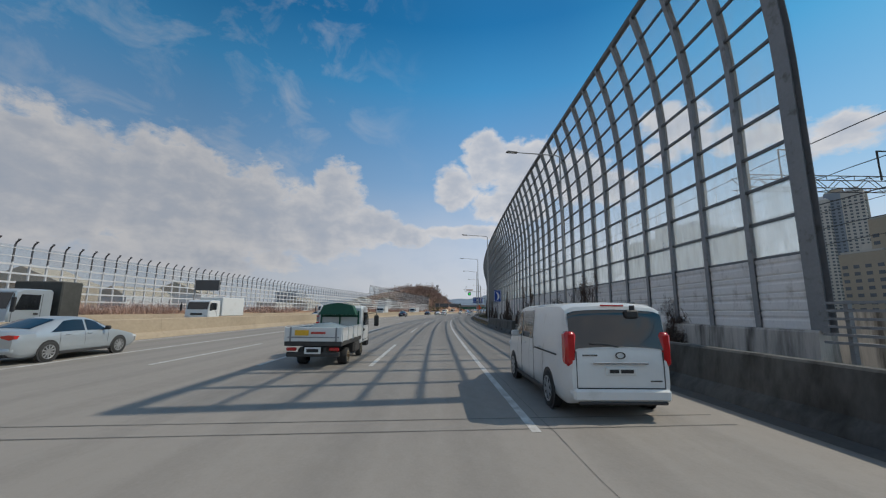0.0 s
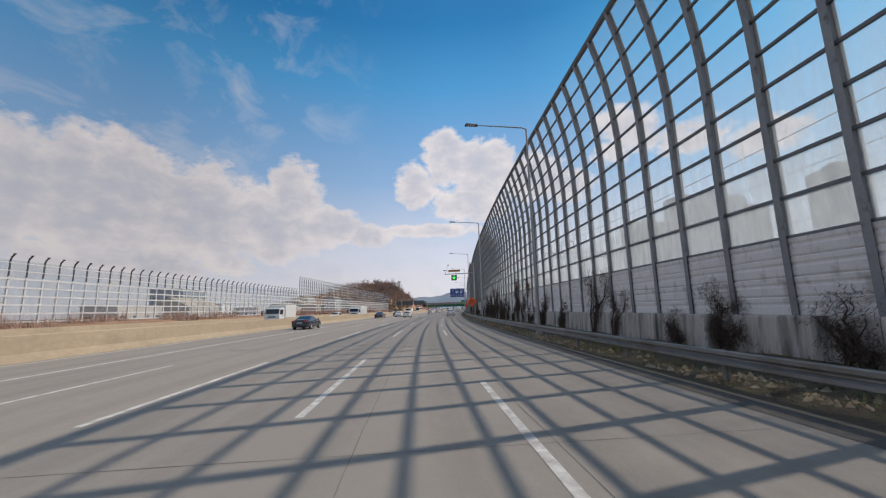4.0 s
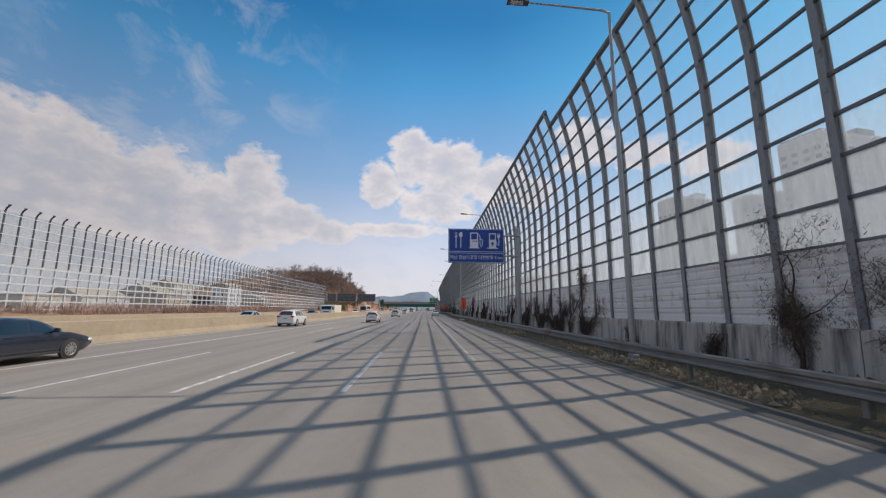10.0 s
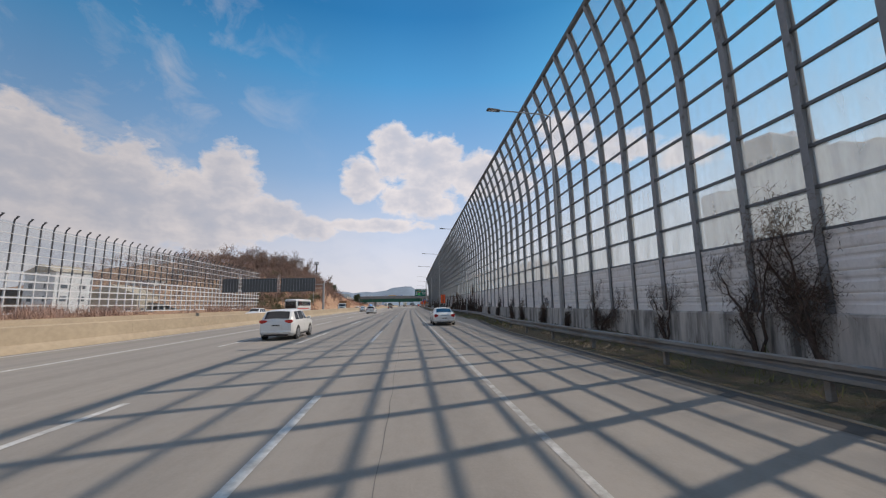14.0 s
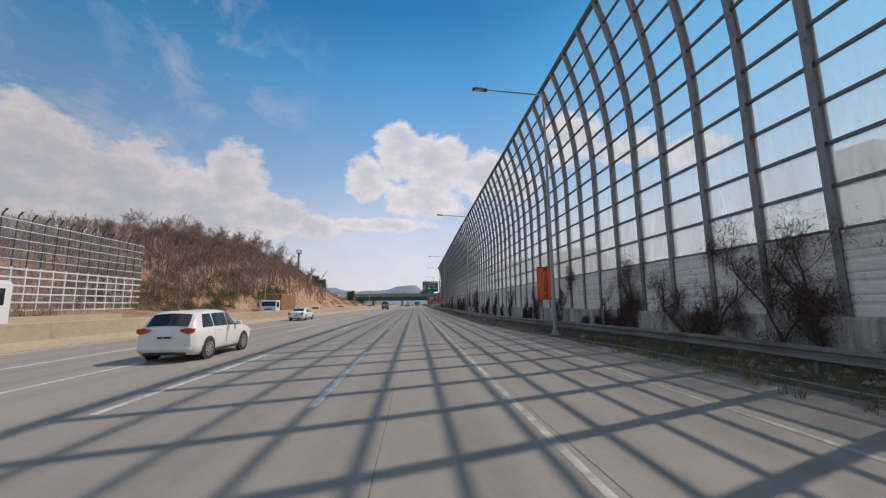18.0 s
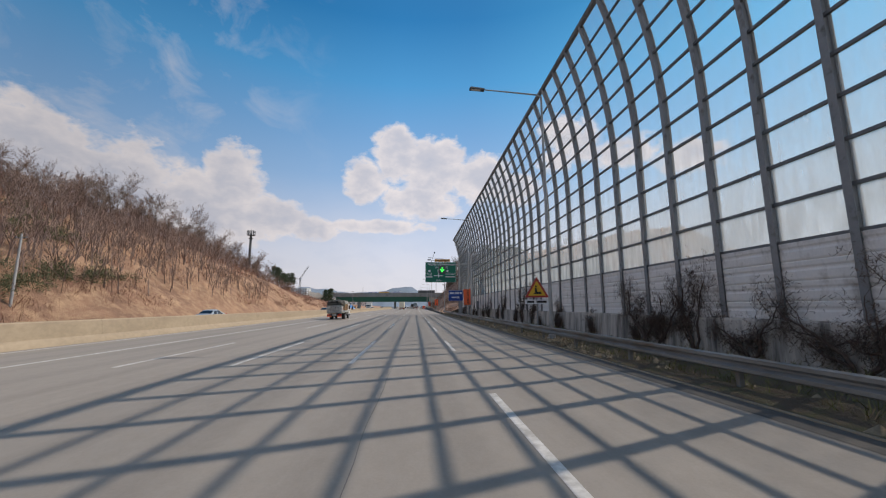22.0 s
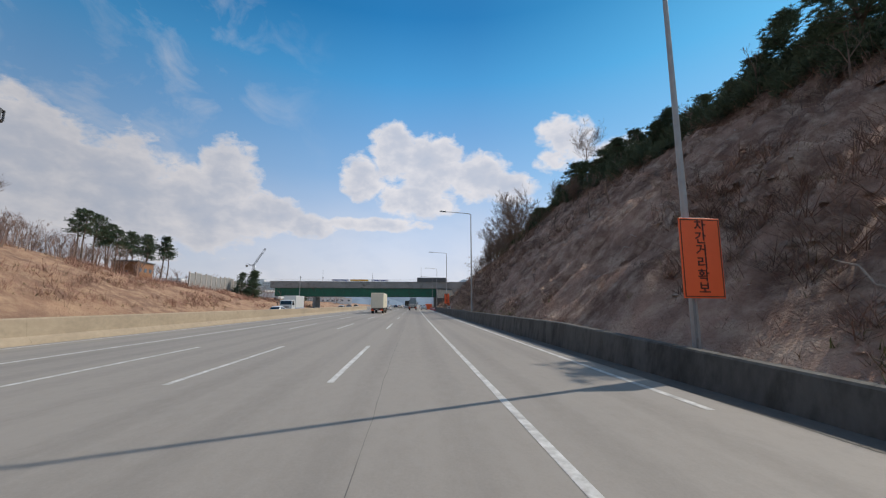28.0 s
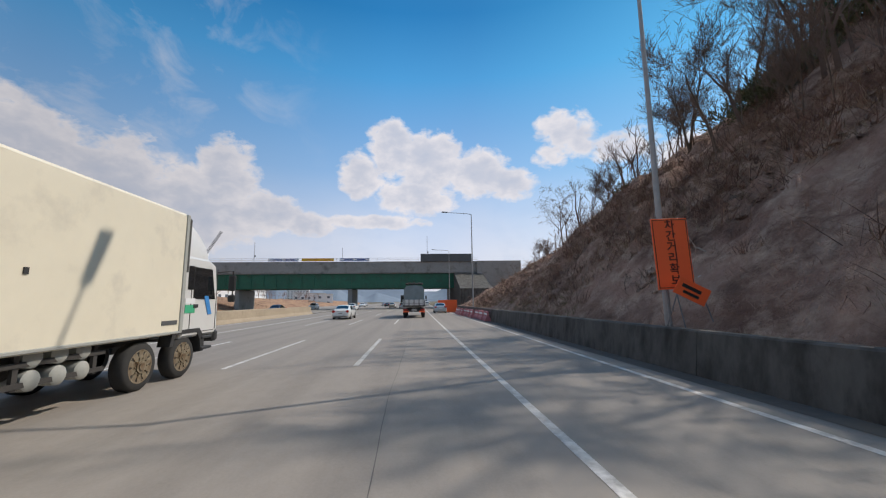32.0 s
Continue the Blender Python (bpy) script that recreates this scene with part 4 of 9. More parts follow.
# ---- street lamps ----
def street_lamp():
    t = thing("street_lamp", "tall grey street lamp with one arm over the road", "street lamp", "street lamps along the motorway")
    part("base_plate", Shape().box((0, 0, 0.03), (0.42, 0.42, 0.06), 0.01).box((0, 0, 0.12), (0.30, 0.30, 0.2), 0.04), LAMP_GREY, t)
    part("pole", Shape().tube([(0, 0, 0.1), (0, 0, 4), (0, 0, 9), (0, 0, 13.4)], [0.105, 0.095, 0.075, 0.055], 12), LAMP_GREY, t, smooth=50)
    part("access_door", Shape().box((0, -0.1, 1.0), (0.1, 0.03, 0.4), 0.008), LAMP_GREY, t)
    part("arm", Shape().tube([(0, 0, 13.2), (-0.03, 0, 13.42), (-0.3, 0, 13.52), (-1.8, 0, 13.62), (-3.5, 0, 13.72)], [0.05, 0.05, 0.045, 0.04, 0.03], 8), LAMP_GREY, t, smooth=50)
    h = part("luminaire", Shape().add([(-3.25, -0.13, 13.66), (-3.25, 0.13, 13.66), (-4.1, 0.17, 13.72), (-4.1, -0.17, 13.72), (-3.25, -0.09, 13.76), (-3.25, 0.09, 13.76), (-4.0, 0.12, 13.82), (-4.0, -0.12, 13.82)],
             [(0, 1, 2, 3), (4, 7, 6, 5), (0, 4, 5, 1), (1, 5, 6, 2), (2, 6, 7, 3), (3, 7, 4, 0)]), SIGN_BACK, t, "dark flat lamp head")
    part("lens", Shape().box((-3.72, 0, 13.685), (0.5, 0.2, 0.03), 0.006), LENS, h)
    return t


lamp0 = street_lamp()
LAMPS = ((99.0, 9.6), (131.4, 7.6), (159.0, 7.4), (187.6, 7.4), (218.5, 7.4), (251.3, 7.2), (285.0, 8.5), (313.4, 7.1), (332.5, 9.1), (370.3, 9.3), (400.5, 7.4), (431.4, 7.1), (477.0, 7.3), (508.9, 7.9), (552.3, 7.6), (591.3, 7.6), (629.7, 7.5), (668.7, 7.6), (708.0, 7.5), (746.0, 7.6))
for i, (s, u) in enumerate(LAMPS):
    m = post_at(s, u, 0.1 if s < 546 else right_hill(s, u) - 0.05)
    if i == 0:
        lamp0.matrix_basis = m
    else:
        copy_thing(lamp0, m)

# ---- signs ----
def orange_sign():
    t = thing("keep_distance_sign", "upright orange board with black characters on a post", "road sign", "orange keep-distance signs")
    b = part("board", Shape().box((0, 0, 0), (1.15, 0.04, 2.15), 0.006), SIGN_ORANGE, t, at_pose=pose(0, 0, 2.98))
    fr = Shape()
    for sx in (-1, 1):
        fr.box((sx * 0.535, -0.024, 0), (0.018, 0.008, 2.07))
    for sz in (-1, 1):
        fr.box((0, -0.024, sz * 1.026), (1.09, 0.008, 0.018))
    part("border", fr, INK, b)
    for k, ch in enumerate("차간거리확보"):
        lettering(ch, 0.35, SIGN_INK, b, pose(0, -0.025, 0.85 - k * 0.335), "character", bold=0.005)
    part("bracket", Shape().box((0.0, 0.05, 3.6), (0.5, 0.05, 0.06)), STEEL, t)
    part("bracket", Shape().box((0.0, 0.05, 2.3), (0.5, 0.05, 0.06)), STEEL, t)
    part("post", Shape().tube([(-0.25, 0.09, 0), (-0.25, 0.09, 4.0)], 0.035, 8), STEEL, t, smooth=50)
    return t


sign0 = orange_sign()
for i, (s, u, dz, lean) in enumerate(((314.0, 7.75, 0.0, -1), (405.0, 8.6, 0.05, 0), (509.1, 7.55, 0.0, -2), (591.0, 7.7, 0.05, 0.5), (668.3, 7.75, 0.15, -2))):
    m = post_at(s, u, dz, 0.0) @ pose(0, 0, 0, 0, lean, 0)
    if i == 0:
        sign0.matrix_basis = m
    else:
        copy_thing(sign0, m)
# a fallen work sign leaning under the last of them
t = thing("work_sign", "tilted orange work sign on splayed thin legs", "road sign")
part("board", Shape().box((0, 0, 0), (1.0, 0.03, 0.5), 0.005), SIGN_ORANGE, t, at_pose=pose(0.55, -0.1, 1.35, 10, 26, 0))
part("wording", Shape().box((-0.05, -0.02, 0.06), (0.6, 0.006, 0.1)).box((0.0, -0.02, -0.1), (0.5, 0.006, 0.08)), INK, t.children[0])
for a, b in (((0.15, 0, 1.3), (0.45, 0.1, 0.0)), ((0.95, 0, 1.2), (1.35, 0.1, 0.2)), ((0.2, 0.05, 1.3), (0.1, 0.6, 0.1))):
    part("leg", Shape().tube([a, b], 0.018, 6), STEEL, t)
t.matrix_basis = post_at(668.0, 7.3, 0.62)


def warning_diamond(s, u):
    t = thing("work_ahead_sign", "orange diamond road works sign on a thick post", "road sign")
    d = part("board", Shape().box((0, 0, 0), (1.42, 0.04, 1.42), 0.03, Matrix.Rotation(radians(45), 3, "Y")), SIGN_ORANGE, t, at_pose=pose(0, 0, 2.98))
    lettering("공사중", 0.40, INK, d, pose(0, -0.025, 0.2))
    lettering("1.3km 앞", 0.34, INK, d, pose(0, -0.025, -0.22))
    part("post", Shape().tube([(0.1, 0.08, 0), (0.1, 0.08, 3.4)], 0.05, 10), LAMP_GREY, t, smooth=50)
    t.matrix_basis = post_at(s, u, 0.05)


warning_diamond(212.3, 7.62)


def lane_signal(s, pole_u, group="lane signals over the shoulder lane"):
    """A pole with an arm over the shoulder lane, a lit arrow, an amber board and two cameras."""
    t = thing("lane_signal", "cantilever gantry with a lit green arrow and an amber board", "lane signal", group)
    if pole_u:
        part("pole", Shape().tube([(0, 0, 0), (0, 0, 10.9)], [0.15, 0.12], 14), LAMP_GREY, t, smooth=50)
        part("base_plate", Shape().box((0, 0, 0.04), (0.6, 0.6, 0.08), 0.01), LAMP_GREY, t)
    part("arm", Shape().tube([(0.1, 0, 8.85), (-0.9, 0, 8.83)], 0.13, 10).tube([(-0.9, 0, 8.83), (-5.95, 0, 8.75)], [0.085, 0.07], 10), LAMP_GREY, t, smooth=50)
    hd = part("signal_head", Shape().box((-4.0, -0.12, 7.98), (1.1, 0.24, 1.1), 0.03).box((-4.0, 0.02, 8.62), (0.1, 0.08, 0.25)).box((-3.6, 0.02, 8.62), (0.08, 0.08, 0.25)), SIGN_BACK, t, "black signal housing")
    part("arrow", Shape().prism([(-4.07, 8.4), (-3.93, 8.4), (-3.93, 7.98), (-3.72, 8.10), (-3.64, 8.0), (-4.0, 7.6), (-4.36, 8.0), (-4.28, 8.10), (-4.07, 7.98)], 1, -0.262, -0.24), GREEN_LIGHT, hd, "lit green arrow pointing down")
    bd = part("amber_board", Shape().box((-3.95, 0.0, 9.42), (2.35, 0.12, 0.40), 0.015).box((-4.95, 0, 9.0), (0.06, 0.06, 0.45)).box((-3.6, 0, 9.0), (0.06, 0.06, 0.45)), AMBER, t, "amber board with unreadable characters")
    part("wording", Shape().box((-4.6, -0.065, 9.42), (0.3, 0.008, 0.22)).box((-4.1, -0.065, 9.42), (0.35, 0.008, 0.22)).box((-3.6, -0.065, 9.42), (0.3, 0.008, 0.22)).box((-3.15, -0.065, 9.42), (0.3, 0.008, 0.22)), RUST, bd)
    part("camera_pole", Shape().tube([(-5.8, 0, 8.8), (-5.2, 0, 10.5)], 0.035, 6).box((-5.15, 0, 10.62), (0.2, 0.3, 0.25), 0.03), LAMP_GREY, t)
    part("camera", Shape().box((-5.95, -0.1, 9.5), (0.5, 0.16, 0.16), 0.02).tube([(-5.6, -0.05, 9.45), (-5.1, 0, 9.4)], 0.03, 6), TRIM, t)
    t.matrix_basis = post_at(s, 8.2, 0.05 if pole_u else 0.05)
    return t


lane_signal(213.2, 1)
t2 = lane_signal(514.6, 1)
t2.matrix_basis = post_at(514.6, 8.35, -0.8)


def roadside_board(name, label, s, pole_u, u0, u1, z0, z1, material, top, category="road sign"):
    """A large board held out from a round pole by two arms."""
    t = thing(name, label, category)
    part("pole", Shape().tube([(0, 0, 0), (0, 0, top)], [0.21, 0.18], 16).disc((0, 0, top), 0.185, 2, 0.03, 16), LAMP_GREY, t, smooth=50)
    part("base_plate", Shape().box((0, 0, 0.04), (0.7, 0.7, 0.08), 0.01), LAMP_GREY, t)
    cx = (u0 + u1) / 2 - pole_u
    b = part("board", Shape().box((0, 0, 0), (u1 - u0, 0.06, z1 - z0), 0.02), material, t, at_pose=pose(cx, -0.3, (z0 + z1) / 2))
    w, h = u1 - u0, z1 - z0
    part("border", Shape().box((0, -0.033, h / 2 - 0.06), (w - 0.12, 0.008, 0.03)).box((0, -0.033, -h / 2 + 0.06), (w - 0.12, 0.008, 0.03)).box((-w / 2 + 0.06, -0.033, 0), (0.03, 0.008, h - 0.12)).box((w / 2 - 0.06, -0.033, 0), (0.03, 0.008, h - 0.12)), SIGN_WHITE, b)
    for k in (0.22, 0.82):
        z = z0 + (z1 - z0) * k
        part("arm", Shape().tube([(0.25, 0.05, z), (-0.3, -0.1, z), (cx + w / 2 - 0.5, -0.22, z)], [0.12, 0.10, 0.05], 10).box((0, -0.02, z), (0.5, 0.5, 0.18), 0.03), LAMP_GREY, t, smooth=50)
    t.matrix_basis = post_at(s, pole_u, 0.0)
    return t, b, w, h


t, b, w, h = roadside_board("service_sign", "blue rest area sign with white fork, pump and charger symbols", 271.0, 8.16, 2.0, 6.9, 5.8, 8.82, SIGN_BLUE, 9.0)
fork = Shape()
for x in (-1.86, -1.78, -1.70):
    fork.box((x, -0.035, 1.0), (0.035, 0.01, 0.42))
fork.box((-1.78, -0.035, 0.79), (0.2, 0.01, 0.1)).box((-1.78, -0.035, 0.28), (0.075, 0.01, 0.95))
part("fork_symbol", fork, SIGN_WHITE, b)
part("spoon_symbol", Shape().disc((0, 0, 0), 0.17, 1, 0.01, 20).mesh("spoon_symbol", SIGN_WHITE), SIGN_WHITE, b, at_pose=pose(-1.36, -0.035, 0.98) @ Matrix.Diagonal((0.9, 1, 1.4, 1)))
part("spoon_handle", Shape().box((-1.36, -0.035, 0.28), (0.075, 0.01, 0.95)), SIGN_WHITE, b)
pump = Shape().box((-0.2, -0.035, 0.18), (0.72, 0.01, 0.75)).box((-0.5, -0.035, 0.85), (0.09, 0.01, 0.6)).box((0.1, -0.035, 0.85), (0.09, 0.01, 0.6)).box((-0.2, -0.035, 1.13), (0.72, 0.01, 0.09)).box((-0.2, -0.035, -0.2), (0.9, 0.01, 0.06))
part("pump_symbol", pump, SIGN_WHITE, b)
part("pump_hose", Shape().tube([(0.17, -0.035, 1.05), (0.32, -0.035, 0.85), (0.33, -0.035, 0.2), (0.42, -0.035, -0.12), (0.53, -0.035, 0.05), (0.53, -0.035, 0.55), (0.3, -0.035, 0.6)], 0.035, 6), SIGN_WHITE, b)
part("charger_symbol", Shape().box((1.42, -0.035, 0.18), (0.62, 0.01, 0.75)).box((1.16, -0.035, 0.8), (0.08, 0.01, 0.6)).box((1.68, -0.035, 0.8), (0.08, 0.01, 0.6)).box((1.42, -0.035, 1.08), (0.6, 0.01, 0.08)).box((1.42, -0.035, -0.2), (0.95, 0.01, 0.08)), SIGN_WHITE, b)
part("charger_cable", Shape().tube([(1.72, -0.035, 0.5), (1.82, -0.035, 0.1), (1.97, -0.035, 0.05), (2.0, -0.035, 0.4), (1.97, -0.035, 0.8)], 0.035, 6).box((1.97, -0.035, 0.85), (0.26, 0.01, 0.2)).box((1.89, -0.035, 1.03), (0.06, 0.01, 0.2)).box((2.05, -0.035, 1.03), (0.06, 0.01, 0.2)), SIGN_WHITE, b)
part("bolt_symbol", Shape().prism([(1.52, 0.5), (1.24, 0.14), (1.4, 0.14), (1.32, -0.1), (1.62, 0.26), (1.46, 0.26)], 1, -0.046, -0.04), SIGN_BLUE, b)
part("wording", Shape().box((-0.29, -0.043, 0.4), (0.09, 0.006, 0.12)).box((-0.13, -0.043, 0.4), (0.09, 0.006, 0.12)).box((0.02, -0.043, 0.4), (0.09, 0.006, 0.12)), SIGN_BLUE, b)
part("rule", Shape().box((0, -0.035, -0.52), (4.66, 0.01, 0.035)).box((0, -0.035, -0.66), (4.66, 0.01, 0.035)), SIGN_WHITE, b)
lettering("하남 만남의광장 대전방향 5 km", 0.40, SIGN_WHITE, b, pose(0, -0.034, -1.05), width=4.55)

t, b, w, h = roadside_board("junction_sign", "green motorway junction sign with white arrow and place names", 536.0, 9.45, 2.4, 8.75, 6.6, 10.8, SIGN_GREEN, 11.0)
lettering("하남분기점", 0.62, SIGN_WHITE, b, pose(-1.2, -0.034, 1.62), width=3.0)
part("wording", Shape().box((1.65, -0.035, 1.6), (2.5, 0.008, 0.3)), SIGN_WHITE, b)
lettering("(대전 판교)", 0.55, SIGN_WHITE, b, pose(0.2, -0.034, 0.98), width=2.6)
lettering("하남", 0.62, SIGN_WHITE, b, pose(-2.35, -0.034, -0.45), width=1.1)
lettering("천호대교", 0.56, SIGN_WHITE, b, pose(2.0, -0.034, -0.4), width=2.0)
part("wording", Shape().box((-2.35, -0.035, -0.98), (1.3, 0.008, 0.2)).box((2.0, -0.035, -0.95), (2.0, 0.008, 0.2)).box((-2.35, -0.035, 0.25), (0.42, 0.008, 0.42)).box((1.4, -0.035, 0.25), (0.42, 0.008, 0.42)), SIGN_WHITE, b)
part("arrow", Shape().box((-0.45, -0.035, -0.35), (0.2, 0.01, 1.5)).prism([(-0.45, 0.72), (-0.72, 0.22), (-0.18, 0.22)], 1, -0.04, -0.03), SIGN_WHITE, b)
part("side_road", Shape().box((-0.45, -0.0355, -0.72), (1.9, 0.009, 0.12)), SIGN_WHITE, b)
lettering("500m", 0.42, SIGN_WHITE, b, pose(-0.3, -0.034, -1.68), width=1.3)
t, b, w, h = roadside_board("lane_notice", "small blue board with two white lines of characters", 534.0, 9.6, 7.0, 9.9, 2.75, 4.9, SIGN_BLUE, 4.6)
part("wording", Shape().box((-0.75, -0.035, 0.5), (0.9, 0.008, 0.36)).box((0.25, -0.035, 0.5), (0.8, 0.008, 0.36)).box((1.0, -0.035, 0.5), (0.36, 0.008, 0.4)).box((-0.35, -0.035, -0.35), (1.0, 0.008, 0.28)).box((0.5, -0.035, -0.35), (0.4, 0.008, 0.4)), SIGN_WHITE, b)

# small signs
t = thing("curve_sign", "tall narrow blue sign with a white curved shape", "road sign")
b = part("board", Shape().box((0, 0, 3.75), (0.95, 0.04, 1.5), 0.01), SIGN_BLUE, t)
part("border", Shape().box((0, -0.024, 4.42), (0.85, 0.008, 0.03)).box((0, -0.024, 3.08), (0.85, 0.008, 0.03)).box((-0.41, -0.024, 3.75), (0.03, 0.008, 1.34)).box((0.41, -0.024, 3.75), (0.03, 0.008, 1.34)), SIGN_WHITE, b)
part("symbol", Shape().prism([(-0.2, 4.3), (0.05, 4.15), (0.22, 3.9), (0.25, 3.6), (0.15, 3.35), (-0.1, 3.2), (0.0, 3.45), (0.02, 3.75), (-0.05, 4.05)], 1, -0.03, -0.022), SIGN_WHITE, b)
part("post", Shape().tube([(0, 0.06, 0), (0, 0.06, 4.4)], 0.04, 8), STEEL, t, smooth=50)
t.matrix_basis = post_at(122.5, 8.0, 0.05)

t = thing("warning_triangle", "orange triangular warning sign with a black symbol and a plate", "road sign")
b = part("board", Shape().prism([(-0.72, 2.2), (0.72, 2.2), (0.0, 3.4)], 1, -0.02, 0.02), RED_PAINT, t)
part("face", Shape().prism([(-0.52, 2.31), (0.52, 2.31), (0.0, 3.17)], 1, -0.03, -0.021), YELLOW, b)
part("symbol", Shape().prism([(-0.25, 2.4), (0.28, 2.4), (0.2, 2.55), (0.02, 2.5), (-0.02, 2.75), (-0.14, 2.75), (-0.12, 2.5)], 1, -0.036, -0.031).disc((-0.06, -0.034, 2.84), 0.06, 1, 0.006, 12), INK, b)
p = part("plate", Shape().box((0, 0, 1.95), (1.5, 0.03, 0.26), 0.005), SIGN_WHITE, t)
part("wording", Shape().box((-0.4, -0.018, 1.95), (0.4, 0.006, 0.12)).box((0.25, -0.018, 1.95), (0.6, 0.006, 0.12)), INK, p)
part("post", Shape().tube([(0, 0.05, 0), (0, 0.05, 3.2)], 0.035, 8), STEEL, t, smooth=50)
t.matrix_basis = post_at(479.3, 7.35, 0.05)


def marker_board(s, u, z, face, name="distance_marker", label="small white marker board on a short post", w=0.62, h=0.62):
    t = thing(name, label, "marker", "roadside markers")
    b = part("board", Shape().box((0, 0, z), (w, 0.03, h), 0.01), face, t)
    part("wording", Shape().box((-0.12, -0.018, z + 0.12), (0.2, 0.006, 0.18)).box((0.14, -0.018, z + 0.12), (0.16, 0.006, 0.18)).box((0.0, -0.018, z - 0.15), (0.22, 0.006, 0.2)), INK if face is not SIGN_GREEN else SIGN_WHITE, b)
    part("post", Shape().tube([(0, 0.03, 0), (0, 0.03, z)], 0.03, 6), STEEL, t)
    t.matrix_basis = post_at(s, u, 0.08)


marker_board(432.0, 7.6, 0.95, SIGN_WHITE)
marker_board(565.3, 9.6, 0.7, SIGN_WHITE, w=0.7, h=0.75)
marker_board(661.0, 7.5, 1.0, SIGN_WHITE)
marker_board(243.0, 7.2, 0.95, SIGN_GREEN, label="small green distance board on a short post")
marker_board(88.8, 7.0, 1.0, SIGN_GREEN, label="small green distance board on a short post")
marker_board(561.4, 8.4, 0.55, YELLOW, "pipe_marker", "small yellow marker plate on a thin rod", 0.42, 0.3)

# cabinet on the wall, sacks on the verge
t = thing("control_cabinet", "pale grey control cabinet fixed beside the noise barrier", "cabinet")
part("body", Shape().box((0, 0, 2.1), (0.5, 0.75, 1.5), 0.02), SIGN_WHITE, t)
part("door", Shape().box((-0.255, 0, 2.1), (0.02, 0.66, 1.4), 0.005), PANEL, t)
part("leg", Shape().box((0, 0.2, 0.7), (0.08, 0.08, 1.4)).box((0, -0.2, 0.7), (0.08, 0.08, 1.4)), STEEL, t)
t.matrix_basis = post_at(214.2, 9.3, 0.05)
t = thing("control_cabinet", "pale grey wall cabinet with dark sides on the noise barrier", "cabinet")
part("body", Shape().box((0.015, 0, 1.89), (0.44, 0.74, 1.28), 0.02), STEEL, t)
part("door", Shape().box((-0.22, 0, 1.89), (0.025, 0.7, 1.23), 0.006), SIGN_WHITE, t)
for z in (1.45, 2.35):
    part("bracket", Shape().box((0.43, 0, z), (0.42, 0.08, 0.06), 0.005), STEEL, t)
for z in (1.4, 2.3):
    part("latch", Shape().box((-0.24, 0.26, z), (0.03, 0.05, 0.09), 0.006), INK, t, "black latch")
t.matrix_basis = post_at(516.8, 10.0, 0)


def sack(seed, s, u, sx, sy, sz):
    random.seed(seed)
    rows = []
    for i in range(9):
        a = math.pi * i / 8
        rows.append([(sx * math.sin(a) * math.cos(b) * (1 + 0.25 * hum(i + seed, k, 0.7)), sy * math.cos(a) * (1 + 0.2 * hum(i, k + seed, 0.6)), max(0.0, sz * (0.5 + 0.5 * math.sin(a) * math.sin(b)) * (1 + 0.75 * hum(i * 2, k * 2 + seed, 0.9)))) for k, b in ((k, 2 * math.pi * k / 12) for k in range(13))])
    ob = solid("rubbish_sack", Shape().grid(rows).mesh("rubbish_sack", LITTER, 60), LITTER, "crumpled white rubbish sack lying on the verge", "rubbish")
    ob.matrix_basis = post_at(s, u, verge_z(s, u) + 0.02, 20 * seed)


sack(1, 300.7, 6.05, 0.3, 0.42, 0.16)
sack(2, 299.7, 6.15, 0.28, 0.36, 0.24)

# ---- message boards over the opposite carriageway ----
def message_gantry(s, u, span, z0, z1, label):
    t = thing("message_gantry", label, "message sign", "message boards of the other direction")
    top = z1
    part("pole", Shape().tube([(0, 0, 0), (0, 0, z0 + 1.9)], [0.24, 0.2], 14), LAMP_GREY, t, smooth=50)
    part("base_plate", Shape().box((0, 0, 0.05), (0.8, 0.8, 0.1), 0.02), LAMP_GREY, t)
    bm = Shape()
    for z in (z0 + 0.7, z0 + 1.5):
        bm.tube([(0, 0.15, z), (-span, 0.15, z)], 0.09, 8)
    part("beam", bm, LAMP_GREY, t, smooth=50)
    x = -1.8
    k = 0
    while x > -span + 1:
        w = min(7.2, span + x - 0.5)
        p = part("panel", Shape().box((x - w / 2, 0, (z0 + z1) / 2), (w, 0.3, z1 - z0), 0.04), SIGN_BACK, t, "grey back of a message board")
        rib = Shape()
        for j in range(int(w / 0.6)):
            rib.box((x - 0.3 - j * 0.6, -0.17, (z0 + z1) / 2), (0.05, 0.05, z1 - z0 - 0.1))
        part("rib", rib, STEEL, p)
        part("ladder", Shape().box((x - w - 0.25, -0.2, (z0 + z1) / 2 + 0.3), (0.05, 0.05, z1 - z0 + 1.0)).box((x - w - 0.55, -0.2, (z0 + z1) / 2 + 0.3), (0.05, 0.05, z1 - z0 + 1.0)), LEFT_STEEL, t)
        x -= w + 0.8
        k += 1
    t.matrix_basis = post_at(s, u, 0)


message_gantry(395.0, -18.2, 21.5, 5.0, 7.9, "grey cantilever gantry with long dark message boards seen from behind")

t = thing("message_sign", "small dark message sign on a post by the opposite carriageway", "message sign")
part("post", Shape().tube([(0, 0, 0), (0, 0, 6.6)], 0.14, 10), LAMP_GREY, t, smooth=50)
part("board", Shape().box((2.3, 0, 5.8), (4.4, 0.4, 1.9), 0.05), SIGN_BACK, t)
part("arm", Shape().tube([(0, 0, 6.4), (1, 0, 6.4)], 0.06, 8).tube([(0, 0, 5.2), (1, 0, 5.2)], 0.06, 8), LAMP_GREY, t)
t.matrix_basis = post_at(139.8, -45.2, 0.2)

